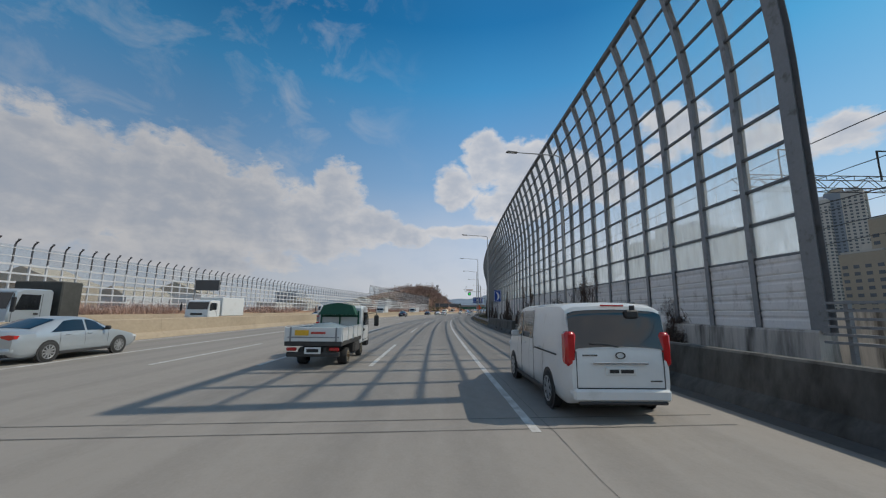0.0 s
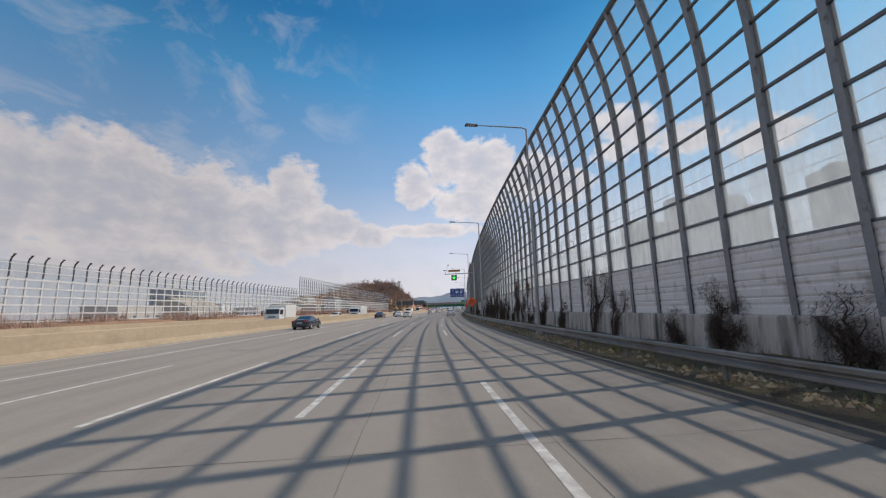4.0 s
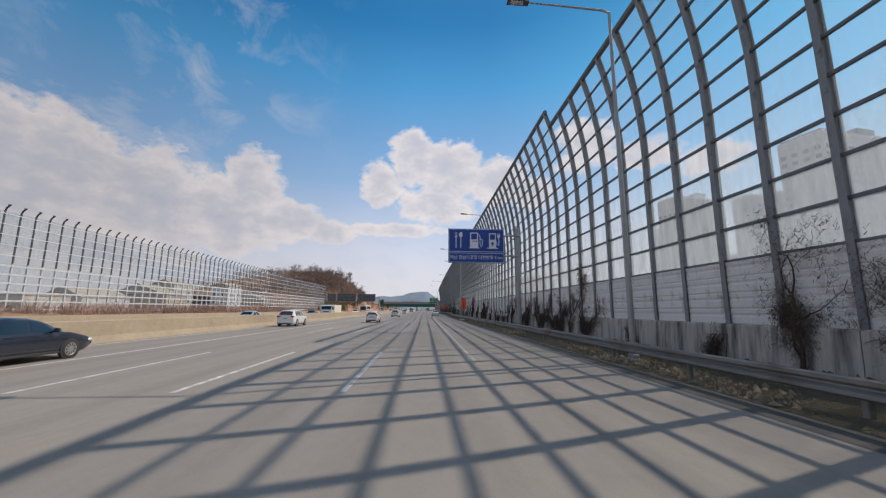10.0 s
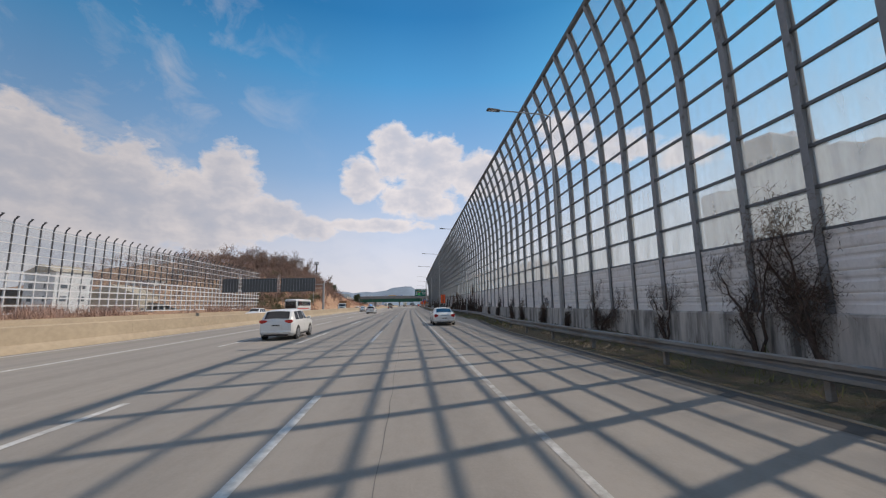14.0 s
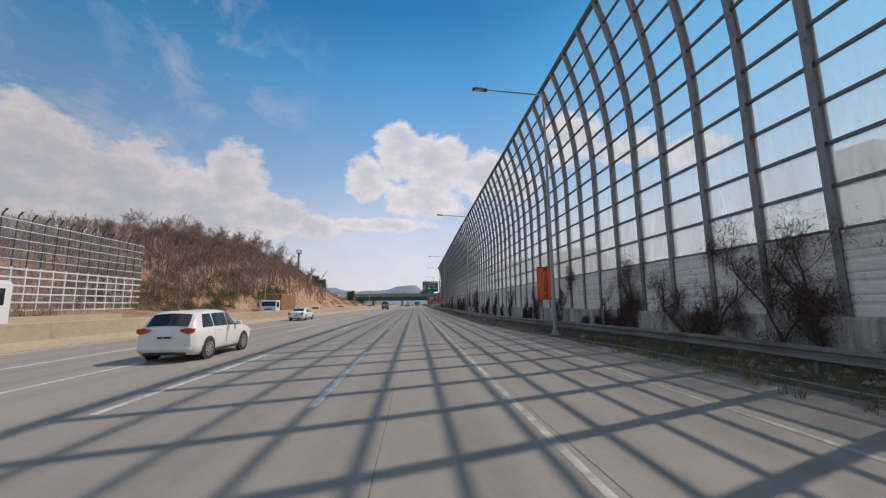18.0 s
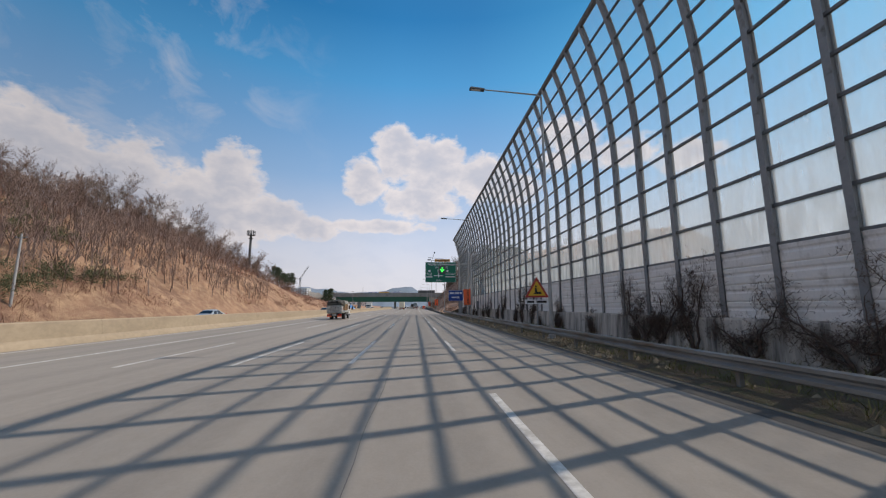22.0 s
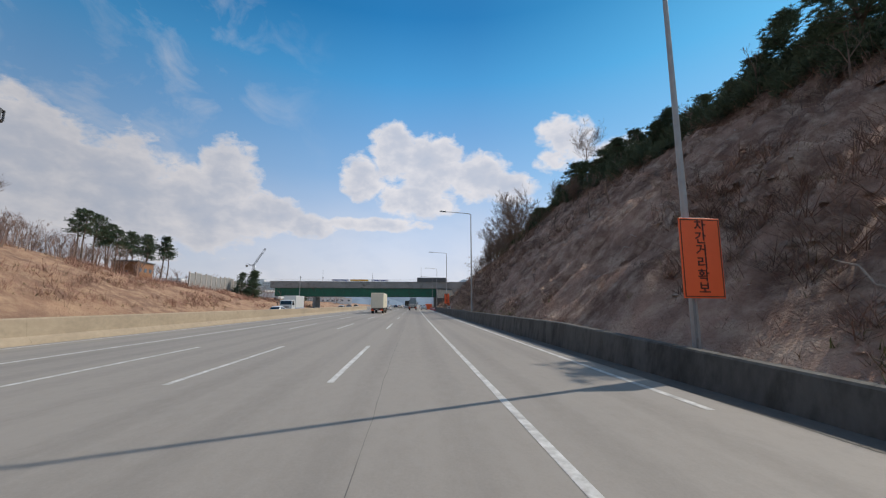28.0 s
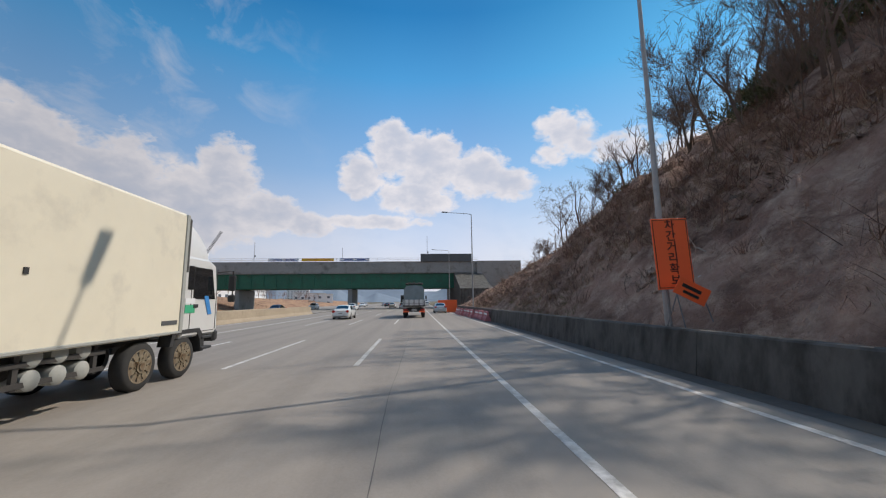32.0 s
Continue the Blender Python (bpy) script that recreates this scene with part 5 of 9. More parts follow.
# ---- bridge over the road ----
BS = 755.0
br = thing("overpass", "road bridge on green steel girders with a grey concrete parapet", "bridge")
for k in range(5):
    part("girder", swept(BS + 0.6 + k * 2.6, BS + 1.4 + k * 2.6, [(-62, 5.35), (15.5, 5.15), (15.5, 8.9), (-62, 9.0)], 1.0), GIRDER, br)
stiff = Shape().box((0, 0, 0), (0.06, 0.14, 3.4)).mesh("stiffener", GIRDER)
for u in np.arange(-60, 15, 3.1):
    part("stiffener", stiff, GIRDER, br, at_pose=post_at(BS + 0.55, u, 7.0))
part("deck", swept(BS, BS + 13, [(-64, 8.95), (17, 8.95), (17, 9.5), (-64, 9.5)], 4), BRIDGE_CONCRETE, br)
part("parapet", swept(BS - 0.1, BS + 0.3, [(-64, 9.2), (17, 9.2), (17, 12.0), (-64, 12.0)], 1.0), BRIDGE_CONCRETE, br)
part("parapet", swept(BS + 12.7, BS + 13.1, [(-64, 9.2), (17, 9.2), (17, 12.0), (-64, 12.0)], 1.0), BRIDGE_CONCRETE, br)
for u in np.arange(-62, 16, 2.6):
    part("railing_post", Shape().box((0, 0, 0.45), (0.06, 0.06, 0.9)), LEFT_STEEL, br, at_pose=post_at(BS + 0.1, u, 12.0))
for z in (12.45, 12.88):
    rl = Shape()
    rl.tube([at(BS + 0.1, u, z) for u in np.linspace(-62, 16, 9)], 0.035, 6)
    part("railing", rl, LEFT_STEEL, br)
for u in (-17.05, -45.0):
    part("pier", Shape().box((0, 4, 2.5), (1.1, 9.5, 5.2), 0.15), BRIDGE_CONCRETE, br, at_pose=post_at(BS + 2, u, 0))
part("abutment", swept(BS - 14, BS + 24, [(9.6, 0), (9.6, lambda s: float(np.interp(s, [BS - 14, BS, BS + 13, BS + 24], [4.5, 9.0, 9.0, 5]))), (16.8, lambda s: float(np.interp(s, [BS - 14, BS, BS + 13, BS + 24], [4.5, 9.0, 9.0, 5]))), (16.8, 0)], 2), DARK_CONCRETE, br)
part("wing_wall", swept(BS - 1, BS - 0.4, [(15.5, 4), (27, 7.5), (27, 12), (15.5, 12)], 1), BRIDGE_CONCRETE, br)
part("notice_board", Shape().box((0, 0, 0), (13.2, 0.3, 2.0), 0.03), SIGN_BACK, br, "dark board on the parapet", at_pose=post_at(BS - 0.4, 7.6, 12.9))
for u, w, m_ in ((-33.5, 7.5, SIGN_BLUE), (-25.0, 8.0, YELLOW), (-15.8, 7.5, SIGN_BLUE)):
    b_ = part("banner", Shape().box((0, 0, 0), (w, 0.04, 0.75), 0.005), SIGN_WHITE if m_ is SIGN_BLUE else YELLOW, br, "printed banner on the railing", at_pose=post_at(BS - 0.15, u, 12.5))
    part("wording", Shape().box((0, -0.025, 0.27), (w - 0.2, 0.01, 0.12)).box((0, -0.025, -0.27), (w - 0.2, 0.01, 0.12)).box((-w * 0.2, -0.025, 0), (w * 0.3, 0.01, 0.2)).box((w * 0.22, -0.025, 0), (w * 0.3, 0.01, 0.2)), m_ if m_ is SIGN_BLUE else AMBER, b_)
for u, hgt in ((-42, 8.0), (-19.5, 6.5), (2.8, 9.5)):
    tt = thing("bridge_lamp", "slim grey pole standing on the bridge", "pole", "poles on the bridge")
    part("pole", Shape().tube([(0, 0, 0), (0, 0, hgt)], [0.08, 0.05], 8), LAMP_GREY, tt)
    part("fitting", Shape().box((0.2, 0, hgt * 0.55), (0.35, 0.2, 0.4), 0.03), SIGN_BACK, tt)
    tt.matrix_basis = post_at(BS + 3, u, 9.5)

# water-filled barriers before the bridge
wb = None
for k in range(9):
    m = post_at(691 + k * 2.3, 6.1 - 0.08 * k + 0.05 * (k % 3), 0, 2 * (k % 3) - 2)
    if wb is None:
        wb = thing("plastic_barrier", "faded red and white water-filled plastic road barrier", "barrier", "plastic barriers before the bridge")
        part("body", Shape().prism([(-0.25, 0), (0.25, 0), (0.22, 0.25), (0.09, 0.45), (0.08, 0.85), (-0.08, 0.85), (-0.09, 0.45), (-0.22, 0.25)], 1, -0.98, 0.98), PLASTIC_PINK, wb)
        part("band", Shape().box((0, 0, 0.62), (0.2, 1.9, 0.16), 0.01), SIGN_WHITE, wb)
        wb.matrix_basis = m
    else:
        copy_thing(wb, m)
for s in (716, 724, 733, 742):
    tt = thing("work_banner", "orange fabric work barrier standing on the shoulder", "barrier", "orange work barriers")
    part("sheet", Shape().box((0, 0, 1.0), (1.6, 0.06, 1.9), 0.02), SIGN_ORANGE, tt)
    part("foot", Shape().box((-0.6, 0, 0.05), (0.1, 0.7, 0.1)).box((0.6, 0, 0.05), (0.1, 0.7, 0.1)), STEEL, tt)
    tt.matrix_basis = post_at(s, 5.4, 0, 8)

# ---- vehicles ----
_wheel_cache = {}


def wheel_meshes(r, w, rim_mat, spokes):
    key = (r, w, rim_mat.name, spokes)
    if key not in _wheel_cache:
        ty = Shape()
        n = 28
        prof = [(-w / 2, r * 0.62), (-w / 2, r * 0.9), (-w * 0.36, r), (w * 0.36, r), (w / 2, r * 0.9), (w / 2, r * 0.62)]
        rows = [[(x, rr * math.cos(2 * math.pi * k / n), rr * math.sin(2 * math.pi * k / n)) for x, rr in prof] for k in range(n + 1)]
        ty.grid(rows)
        ty.disc((w * 0.44, 0, 0), r * 0.66, 0, w * 0.03, n)
        rm = Shape()
        rows = [[(x, rr * math.cos(2 * math.pi * k / n), rr * math.sin(2 * math.pi * k / n)) for x, rr in ((w * 0.46, r * 0.70), (w * 0.51, r * 0.69), (w * 0.51, r * 0.64), (w * 0.46, r * 0.60))] for k in range(n + 1)]
        rm.grid(rows)
        for k in range(spokes):
            a = 2 * math.pi * k / spokes
            tn = Matrix.Rotation(a, 3, "X")
            rm.box(tn @ Vector((w * 0.475, 0, r * 0.36)), (w * 0.06, r * (2.5 / spokes if rim_mat is OLD_RIM else 0.9 / spokes + 0.06), r * 0.56), 0.004, tn)
        if rim_mat is OLD_RIM:
            rm.disc((w * 0.50, 0, 0), r * 0.27, 0, w * 0.2, 18)
            for k in range(10):
                a = 2 * math.pi * k / 10
                rm.disc((w * 0.53, r * 0.36 * math.cos(a), r * 0.36 * math.sin(a)), r * 0.035, 0, w * 0.14, 6)
        rm.disc((w * 0.47, 0, 0), r * 0.16, 0, w * (0.4 if rim_mat is OLD_RIM else 0.09), 14)
        _wheel_cache[key] = (ty.mesh("wheel", TYRE, 50), rm.mesh("rim", rim_mat, 40))
    return _wheel_cache[key]


def add_wheel(t, x, y, r, w, side, rim_mat=RIM, spokes=10, name="wheel"):
    ty, rm = wheel_meshes(r, w, rim_mat, spokes)
    m = pose(x, y, r, 0, 0, 0 if side > 0 else 180)
    wl = part(name, ty, TYRE, t, at_pose=m)
    part("rim", rm, rim_mat, wl)


def car(name, label, paint, length, width, height, base, roof, hood_z, r=0.32, glass=CAR_GLASS, tail=(0.62, 0.95), group="", detail=True, dark_low=False, wiper=True):
    """A car from side-view stations: roof lists (y, top height, half width of the top) from tail to nose."""
    t = thing(name, label, "van" if "van" in name else "car", group)
    w = width / 2
    ys = [p[0] for p in roof]
    tops = [p[1] for p in roof]
    halves = [p[2] for p in roof]
    y0, y1 = ys[0], ys[-1]

    def ring(y):
        zt, wt = float(np.interp(y, ys, tops)), float(np.interp(y, ys, halves))
        e = min(1.0, (y - y0) / 0.35, (y1 - y) / 0.55)
        e = max(0.0, e)
        pinch = 1.0 - 0.13 * (1 - e) ** 2
        zb = 0.21 + 0.14 * (1 - e) ** 2
        belt = min(hood_z, zt - 0.05)
        ww = w * pinch
        return [(0, zb), (ww * 0.86, zb), (ww * 0.97, zb + 0.10), (ww, zb + 0.28), (ww, belt * 0.82), (ww * 0.965, belt), (min(wt * pinch + 0.03, ww * 0.96), zt - 0.07), (wt * 0.86 * pinch, zt - 0.012), (wt * 0.4, zt + 0.012), (0, zt + 0.018)]

    n = 44
    rows = []
    for i in range(n + 1):
        y = y0 + (y1 - y0) * i / n
        h = ring(y)
        rows.append([(x, y, z) for x, z in h] + [(-x, y, z) for x, z in h[-2:0:-1]])
    sh = Shape()
    k = len(rows[0])
    sh.v = [p for r_ in rows for p in r_]
    for i in range(n):
        for j in range(k):
            sh.f.append((i * k + j, i * k + (j + 1) % k, (i + 1) * k + (j + 1) % k, (i + 1) * k + j))
    sh.f += [tuple(range(k)), tuple(n * k + j for j in range(k - 1, -1, -1))]
    body = part("body", sh, paint, t, smooth=38)

    def side_patch(ya, yb, lo, hi, cut_a=0.0, cut_b=0.0, m=5, rise=0.0):
        out = []
        for i in range(m + 1):
            row = []
            for j in range(m + 1):
                low = lo + rise * (1 - j / m)
                f = low + (hi - low) * i / m
                ya2, yb2 = ya + cut_a * f, yb - cut_b * f
                y = ya2 + (yb2 - ya2) * j / m
                h = ring(y)
                (xa, za), (xb, zb_) = h[5], h[6]
                x, z = xa + (xb - xa) * f, za + (zb_ - za) * f
                row.append((x + 0.008, y, z + 0.002))
            out.append(row)
        return out

    def top_patch(ya, yb, inset, m=8):
        out = []
        for i in range(m + 1):
            y = ya + (yb - ya) * i / m
            h = ring(y)
            line = h[6:]
            row = []
            for j in range(2 * m + 1):
                f = (j - m) / m * inset
                x = abs(f) * line[0][0]
                xs = [p[0] for p in line][::-1]
                zs = [p[1] for p in line][::-1]
                z = float(np.interp(x, xs, zs))
                row.append((x if f > 0 else -x, y, z))
            out.append(row)
        # raise a little along the surface normal
        dz, dy = out[-1][m][2] - out[0][m][2], out[-1][m][1] - out[0][m][1]
        ln_ = math.hypot(dz, dy) or 1
        ny, nz = -dz / ln_, dy / ln_
        if nz < 0:
            ny, nz = -ny, -nz
        return [[(x, y + ny * 0.012, z + nz * 0.012) for x, y, z in r_] for r_ in out]

    return t, body, ring, side_patch, top_patch, w


def wheels_and_lamps(t, body, ring, w, y0, y1, wb_f, wb_r, r, tail_z, tail_h, tail_w, plate_z, paint, front=True, rim=RIM, spokes=10, bumper_dark=False, shape="block"):
    for sd in (-1, 1):
        for y in (wb_f, wb_r):
            part("wheel_arch", Shape().disc((0, 0, 0), r * 1.14, 0, 0.012, 26), TRIM, body, at_pose=pose(sd * (w - 0.004), y, r * 1.02))
            add_wheel(t, sd * (w - 0.083), y, r, 0.21, sd, rim, spokes)
    for sd in (-1, 1):
        hh = ring(y0 + 0.06)
        wx = hh[4][0]
        if shape == "block":
            ww, hh2 = min(tail_w, 0.42), tail_h * 0.5
            ol = [(sd * (wx + 0.012), tail_z - hh2 * 0.5), (sd * (wx + 0.012), tail_z + hh2 * 0.75), (sd * (wx - ww * 0.35), tail_z + hh2), (sd * (wx - ww), tail_z + hh2 * 0.55), (sd * (wx - ww * 0.85), tail_z - hh2 * 0.3), (sd * (wx - ww * 0.3), tail_z - hh2)]
            tl = Shape().prism(ol, 1, y0 - 0.012, y0 + 0.22)
        else:
            tl = Shape().box((sd * (wx - 0.05), y0 + 0.13, tail_z), (tail_w, 0.24, tail_h), 0.05)
        part("tail_lamp", tl, TAIL, t, "red tail lamp", smooth=40)
        if front:
            hf = ring(y1 - 0.25)
            part("headlamp", Shape().box((sd * (hf[4][0] - 0.17), y1 - 0.17, hf[5][1] - 0.1), (0.34, 0.26, 0.14), 0.05), LENS, t, "clear headlamp", smooth=40)
        hm = ring(wb_f - 0.75)
        mz = hm[5][1] + 0.1
        part("mirror", Shape().box((sd * (w + 0.10), wb_f - 0.72, mz), (0.2, 0.11, 0.15), 0.035).box((sd * (w - 0.01), wb_f - 0.72, mz - 0.05), (0.1, 0.05, 0.05)), TRIM if paint is not WHITE_PAINT else paint, t, smooth=40)
        for y in (wb_f - 1.35, wb_r + 0.62):
            part("door_handle", Shape().box((sd * (w + 0.006), y, ring(y)[5][1] * 0.93), (0.03, 0.2, 0.03), 0.01), paint, t)
        for y in (wb_f - 0.55, (wb_f + wb_r) / 2 - 0.12, wb_r + 0.35):
            h = ring(y)
            part("door_gap", Shape().grid([[(sd * (x + 0.004), y + dy, z) for x, z in h[3:6]] for dy in (-0.006, 0.006)]), TRIM, body)
        part("sill", Shape().box((sd * (w * 0.985), (wb_f + wb_r) / 2, 0.27), (0.03, wb_f - wb_r - r * 2.4, 0.09), 0.01), TRIM, body)
    pl = part("number_plate", Shape().box((0, y0 - 0.012, plate_z), (0.52, 0.03, 0.12), 0.006), PLATE, t)
    part("wording", Shape().box((-0.12, y0 - 0.029, plate_z), (0.16, 0.006, 0.06)).box((0.1, y0 - 0.029, plate_z), (0.22, 0.006, 0.06)), INK, pl)
    part("bumper", Shape().box((0, y0 + 0.08, 0.44), (w * 1.78, 0.24, 0.26), 0.09), paint, body, smooth=50)
    part("bumper_trim", Shape().box((0, y0 + 0.12, 0.29), (w * 1.4, 0.22, 0.09), 0.03), TRIM, body)


def sedan(label, paint, wagon=None, length=4.85, width=1.86, height=1.46, name="sedan", style=0):
    L = length / 2
    if wagon is None:
        roof = [(-L, 0.88, 0.72), (-L + 0.12, 1.02, 0.74), (-L + 0.52, 1.07, 0.74), (-L + 1.5, height - 0.07, 0.65), (-L + 1.95, height, 0.66), (0.1, height - 0.02, 0.66), (0.45, height - 0.10, 0.65), (1.22, 1.0, 0.74), (L - 0.6, 0.86, 0.74), (L - 0.1, 0.72, 0.66), (L, 0.6, 0.6)]
        gl = ((-L + 0.58, -L + 1.44), (0.52, 1.16))
        sides = ((-1.42, -0.10, 0.66, 0.0), (-0.02, 1.02, 0.0, 0.58))
        hood = 0.93
    else:
        roof, gl, sides, hood = wagon
    t, body, ring, side_patch, top_patch, w = car(name, label, paint, length, width, height, 2.75, roof, hood)
    part("rear_window", Shape().grid(top_patch(gl[0][0], gl[0][1], 0.86)), CAR_GLASS, t, "dark rear window", smooth=60)
    part("windscreen", Shape().grid(top_patch(gl[1][0], gl[1][1], 0.9)), CAR_GLASS, t, "dark windscreen", smooth=60)
    for ya, yb, ca, cb, *more in sides:
        lo, rise = more if more else (0.08, 0.0)
        for sd in (-1, 1):
            g = side_patch(ya, yb, lo, 0.93, ca, cb, rise=rise)
            if sd < 0:
                g = [[(-x, y, z) for x, y, z in r_] for r_ in g]
            part("side_window", Shape().grid(g), CAR_GLASS, t, "tinted side window", smooth=60)
    return t, body, ring, w, -L, L


def finish(t, m):
    t.matrix_basis = m
    return t


# white delivery van close ahead in the shoulder lane
roof = [(-2.55, 0.98, 0.92), (-2.53, 1.16, 0.92), (-2.40, 1.80, 0.86), (-2.28, 1.92, 0.83), (-2.1, 1.95, 0.82), (-0.5, 1.96, 0.82), (0.85, 1.93, 0.82), (1.15, 1.84, 0.80), (1.85, 1.2, 0.78), (2.05, 1.12, 0.78), (2.45, 0.98, 0.76), (2.56, 0.72, 0.7)]
t, body, ring, side_patch, top_patch, w = car("van", "white delivery van with a dark rear window and red lamps", WHITE_PAINT, 5.12, 1.92, 1.95, 3.2, roof, 1.14)
part("windscreen", Shape().grid(top_patch(1.2, 1.8, 0.9)), CAR_GLASS, t, smooth=60)
part("rear_window", Shape().grid(top_patch(-2.525, -2.385, 0.98)), CAR_GLASS, t, "large dark rear window", smooth=60)
for sd in (-1, 1):
    for ya, yb, cb in ((-0.35, 0.62, 0.0), (0.7, 1.72, 0.55)):
        g = side_patch(ya, yb, 0.06, 0.9, 0, cb)
        part("side_window", Shape().grid(g if sd > 0 else [[(-x, y, z) for x, y, z in r_] for r_ in g]), CAR_GLASS, t, smooth=60)
    part("door_gap", Shape().box((sd * (w - 0.002), 0.66, 0.78), (0.012, 0.014, 0.92)), TRIM, body)
    part("door_gap", Shape().box((sd * (w - 0.002), -0.5, 0.78), (0.012, 0.014, 0.92)), TRIM, body)
    part("slide_rail", Shape().box((sd * (w - 0.004), -1.35, 1.02), (0.014, 1.5, 0.03), 0.004), TRIM, body)
    part("door_handle", Shape().box((sd * (w + 0.008), -0.32, 0.92), (0.03, 0.16, 0.035), 0.01), WHITE_PAINT, body)
wheels_and_lamps(t, body, ring, w, -2.55, 2.56, 1.62, -1.58, 0.34, 1.16, 0.58, 0.2, 0.80, WHITE_PAINT, spokes=7, shape="side")
part("tailgate_handle", Shape().box((0, -2.57, 0.93), (0.95, 0.035, 0.035), 0.01), CHROME, body)
part("tailgate_gap", Shape().box((0, -2.555, 0.52), (1.5, 0.02, 0.018)).box((-0.75, -2.545, 0.82), (0.014, 0.02, 0.6)).box((0.75, -2.545, 0.82), (0.014, 0.02, 0.6)), TRIM, body)
part("bumper", Shape().box((0, -2.56, 0.41), (1.66, 0.10, 0.2), 0.04), WHITE_PAINT, body)
part("bumper_step", Shape().box((0, -2.58, 0.29), (1.5, 0.07, 0.05), 0.015), TRIM, body)
part("badge", Shape().disc((0, 0, 0), 0.06, 1, 0.02, 16, 0.042), CHROME, t, at_pose=pose(0, -2.566, 1.06) @ Matrix.Diagonal((1.5, 1, 1, 1)))
part("wording", Shape().box((-0.52, -2.556, 1.06), (0.26, 0.008, 0.025)).box((0.6, -2.552, 0.64), (0.2, 0.008, 0.025)), CHROME, t)
part("rear_mirror", Shape().box((0.3, -2.44, 1.76), (0.24, 0.10, 0.15), 0.03).box((0.34, -2.40, 1.87), (0.05, 0.12, 0.08), 0.01), TRIM, t, "black mirror on the tailgate")
part("brake_light", Shape().box((0.0, -2.36, 1.905), (0.42, 0.03, 0.03), 0.008), TAIL, t)
part("wiper", Shape().tube([(-0.02, -2.55, 1.2), (-0.2, -2.545, 1.235), (-0.5, -2.54, 1.25)], 0.012, 5), TRIM, t)
part("roof_rail", Shape().box((0.66, -0.6, 1.96), (0.04, 2.6, 0.03), 0.01), TRIM, body)
finish(t, post_at(80.75, 3.42, 0))

# cars ahead and alongside
t, b, ring, w, y0, y1 = sedan("light silver-blue saloon car with dark windows", SILVER)
wheels_and_lamps(t, b, ring, w, y0, y1, 1.42, -1.38, 0.33, 0.84, 0.16, 0.5, 0.72, SILVER)
finish(t, post_at(86.1, -13.4, 0))
silver = t
copy_thing(silver, post_at(134.3, -13.7, 0))
t, b, ring, w, y0, y1 = sedan("white saloon car with red tail lamps", WHITE_PAINT, length=4.9, height=1.48)
wheels_and_lamps(t, b, ring, w, y0, y1, 1.4, -1.4, 0.33, 0.82, 0.28, 0.34, 0.62, WHITE_PAINT, spokes=7)
part("chrome_strip", Shape().box((0, -2.46, 0.86), (0.7, 0.03, 0.035), 0.008), CHROME, b)
finish(t, post_at(233.4, 3.1, 0))
white = t
for s, u in ((239.0, -11.0), (345.0, 3.1), (428.6, -13.7), (700.3, -7.9)):
    copy_thing(white, post_at(s, u, 0))
t, b, ring, w, y0, y1 = sedan("dark blue saloon car with alloy wheels", NAVY, length=4.75)
wheels_and_lamps(t, b, ring, w, y0, y1, 1.38, -1.36, 0.33, 0.86, 0.14, 0.55, 0.7, NAVY)
finish(t, post_at(178.8, -13.2, 0))
navy = t
for s, u in ((226.5, -13.6), (251.5, -13.6), (101.5, -7.4)):
    copy_thing(navy, post_at(s, u, 0))

L = 2.25
suv_form = ([(-L, 0.95, 0.78), (-L + 0.08, 1.12, 0.78), (-L + 0.42, 1.56, 0.66), (-L + 0.7, 1.63, 0.66), (-0.2, 1.66, 0.66), (0.3, 1.62, 0.65), (1.05, 1.12, 0.74), (L - 0.5, 1.0, 0.74), (L - 0.08, 0.86, 0.7), (L, 0.66, 0.64)],
            ((-L + 0.10, -L + 0.40), (0.36, 1.0)), ((-1.75, -1.02, 0.25, 0.0), (-0.95, -0.02, 0.0, 0.0), (0.06, 0.95, 0.0, 0.52)), 1.04)
t, b, ring, w, y0, y1 = sedan("grey metallic sport utility car with dark glass", GREY_PAINT, suv_form, 4.5, 1.86, 1.66, "sport_utility_car")
wheels_and_lamps(t, b, ring, w, y0, y1, 1.34, -1.32, 0.36, 1.0, 0.13, 0.5, 0.84, GREY_PAINT)
part("roof_rail", Shape().tube([(0.6, -1.4, 1.66), (0.6, -0.4, 1.71), (0.58, 0.2, 1.66)], 0.02, 6), TRIM, b)
part("roof_rail", Shape().tube([(-0.6, -1.4, 1.66), (-0.6, -0.4, 1.71), (-0.58, 0.2, 1.66)], 0.02, 6), TRIM, b)
finish(t, post_at(121.0, -13.9, 0))
t, b, ring, w, y0, y1 = sedan("white sport utility car with a dark rear window", WHITE_PAINT, suv_form, 4.5, 1.86, 1.66, "sport_utility_car")
wheels_and_lamps(t, b, ring, w, y0, y1, 1.34, -1.32, 0.36, 1.0, 0.2, 0.4, 0.8, WHITE_PAINT)
finish(t, post_at(396.0, -8.0, 0))
wsuv = t
for s, u in ((280.5, -14.2), (334.4, -7.1)):
    copy_thing(wsuv, post_at(s, u, 0))
L = 1.82
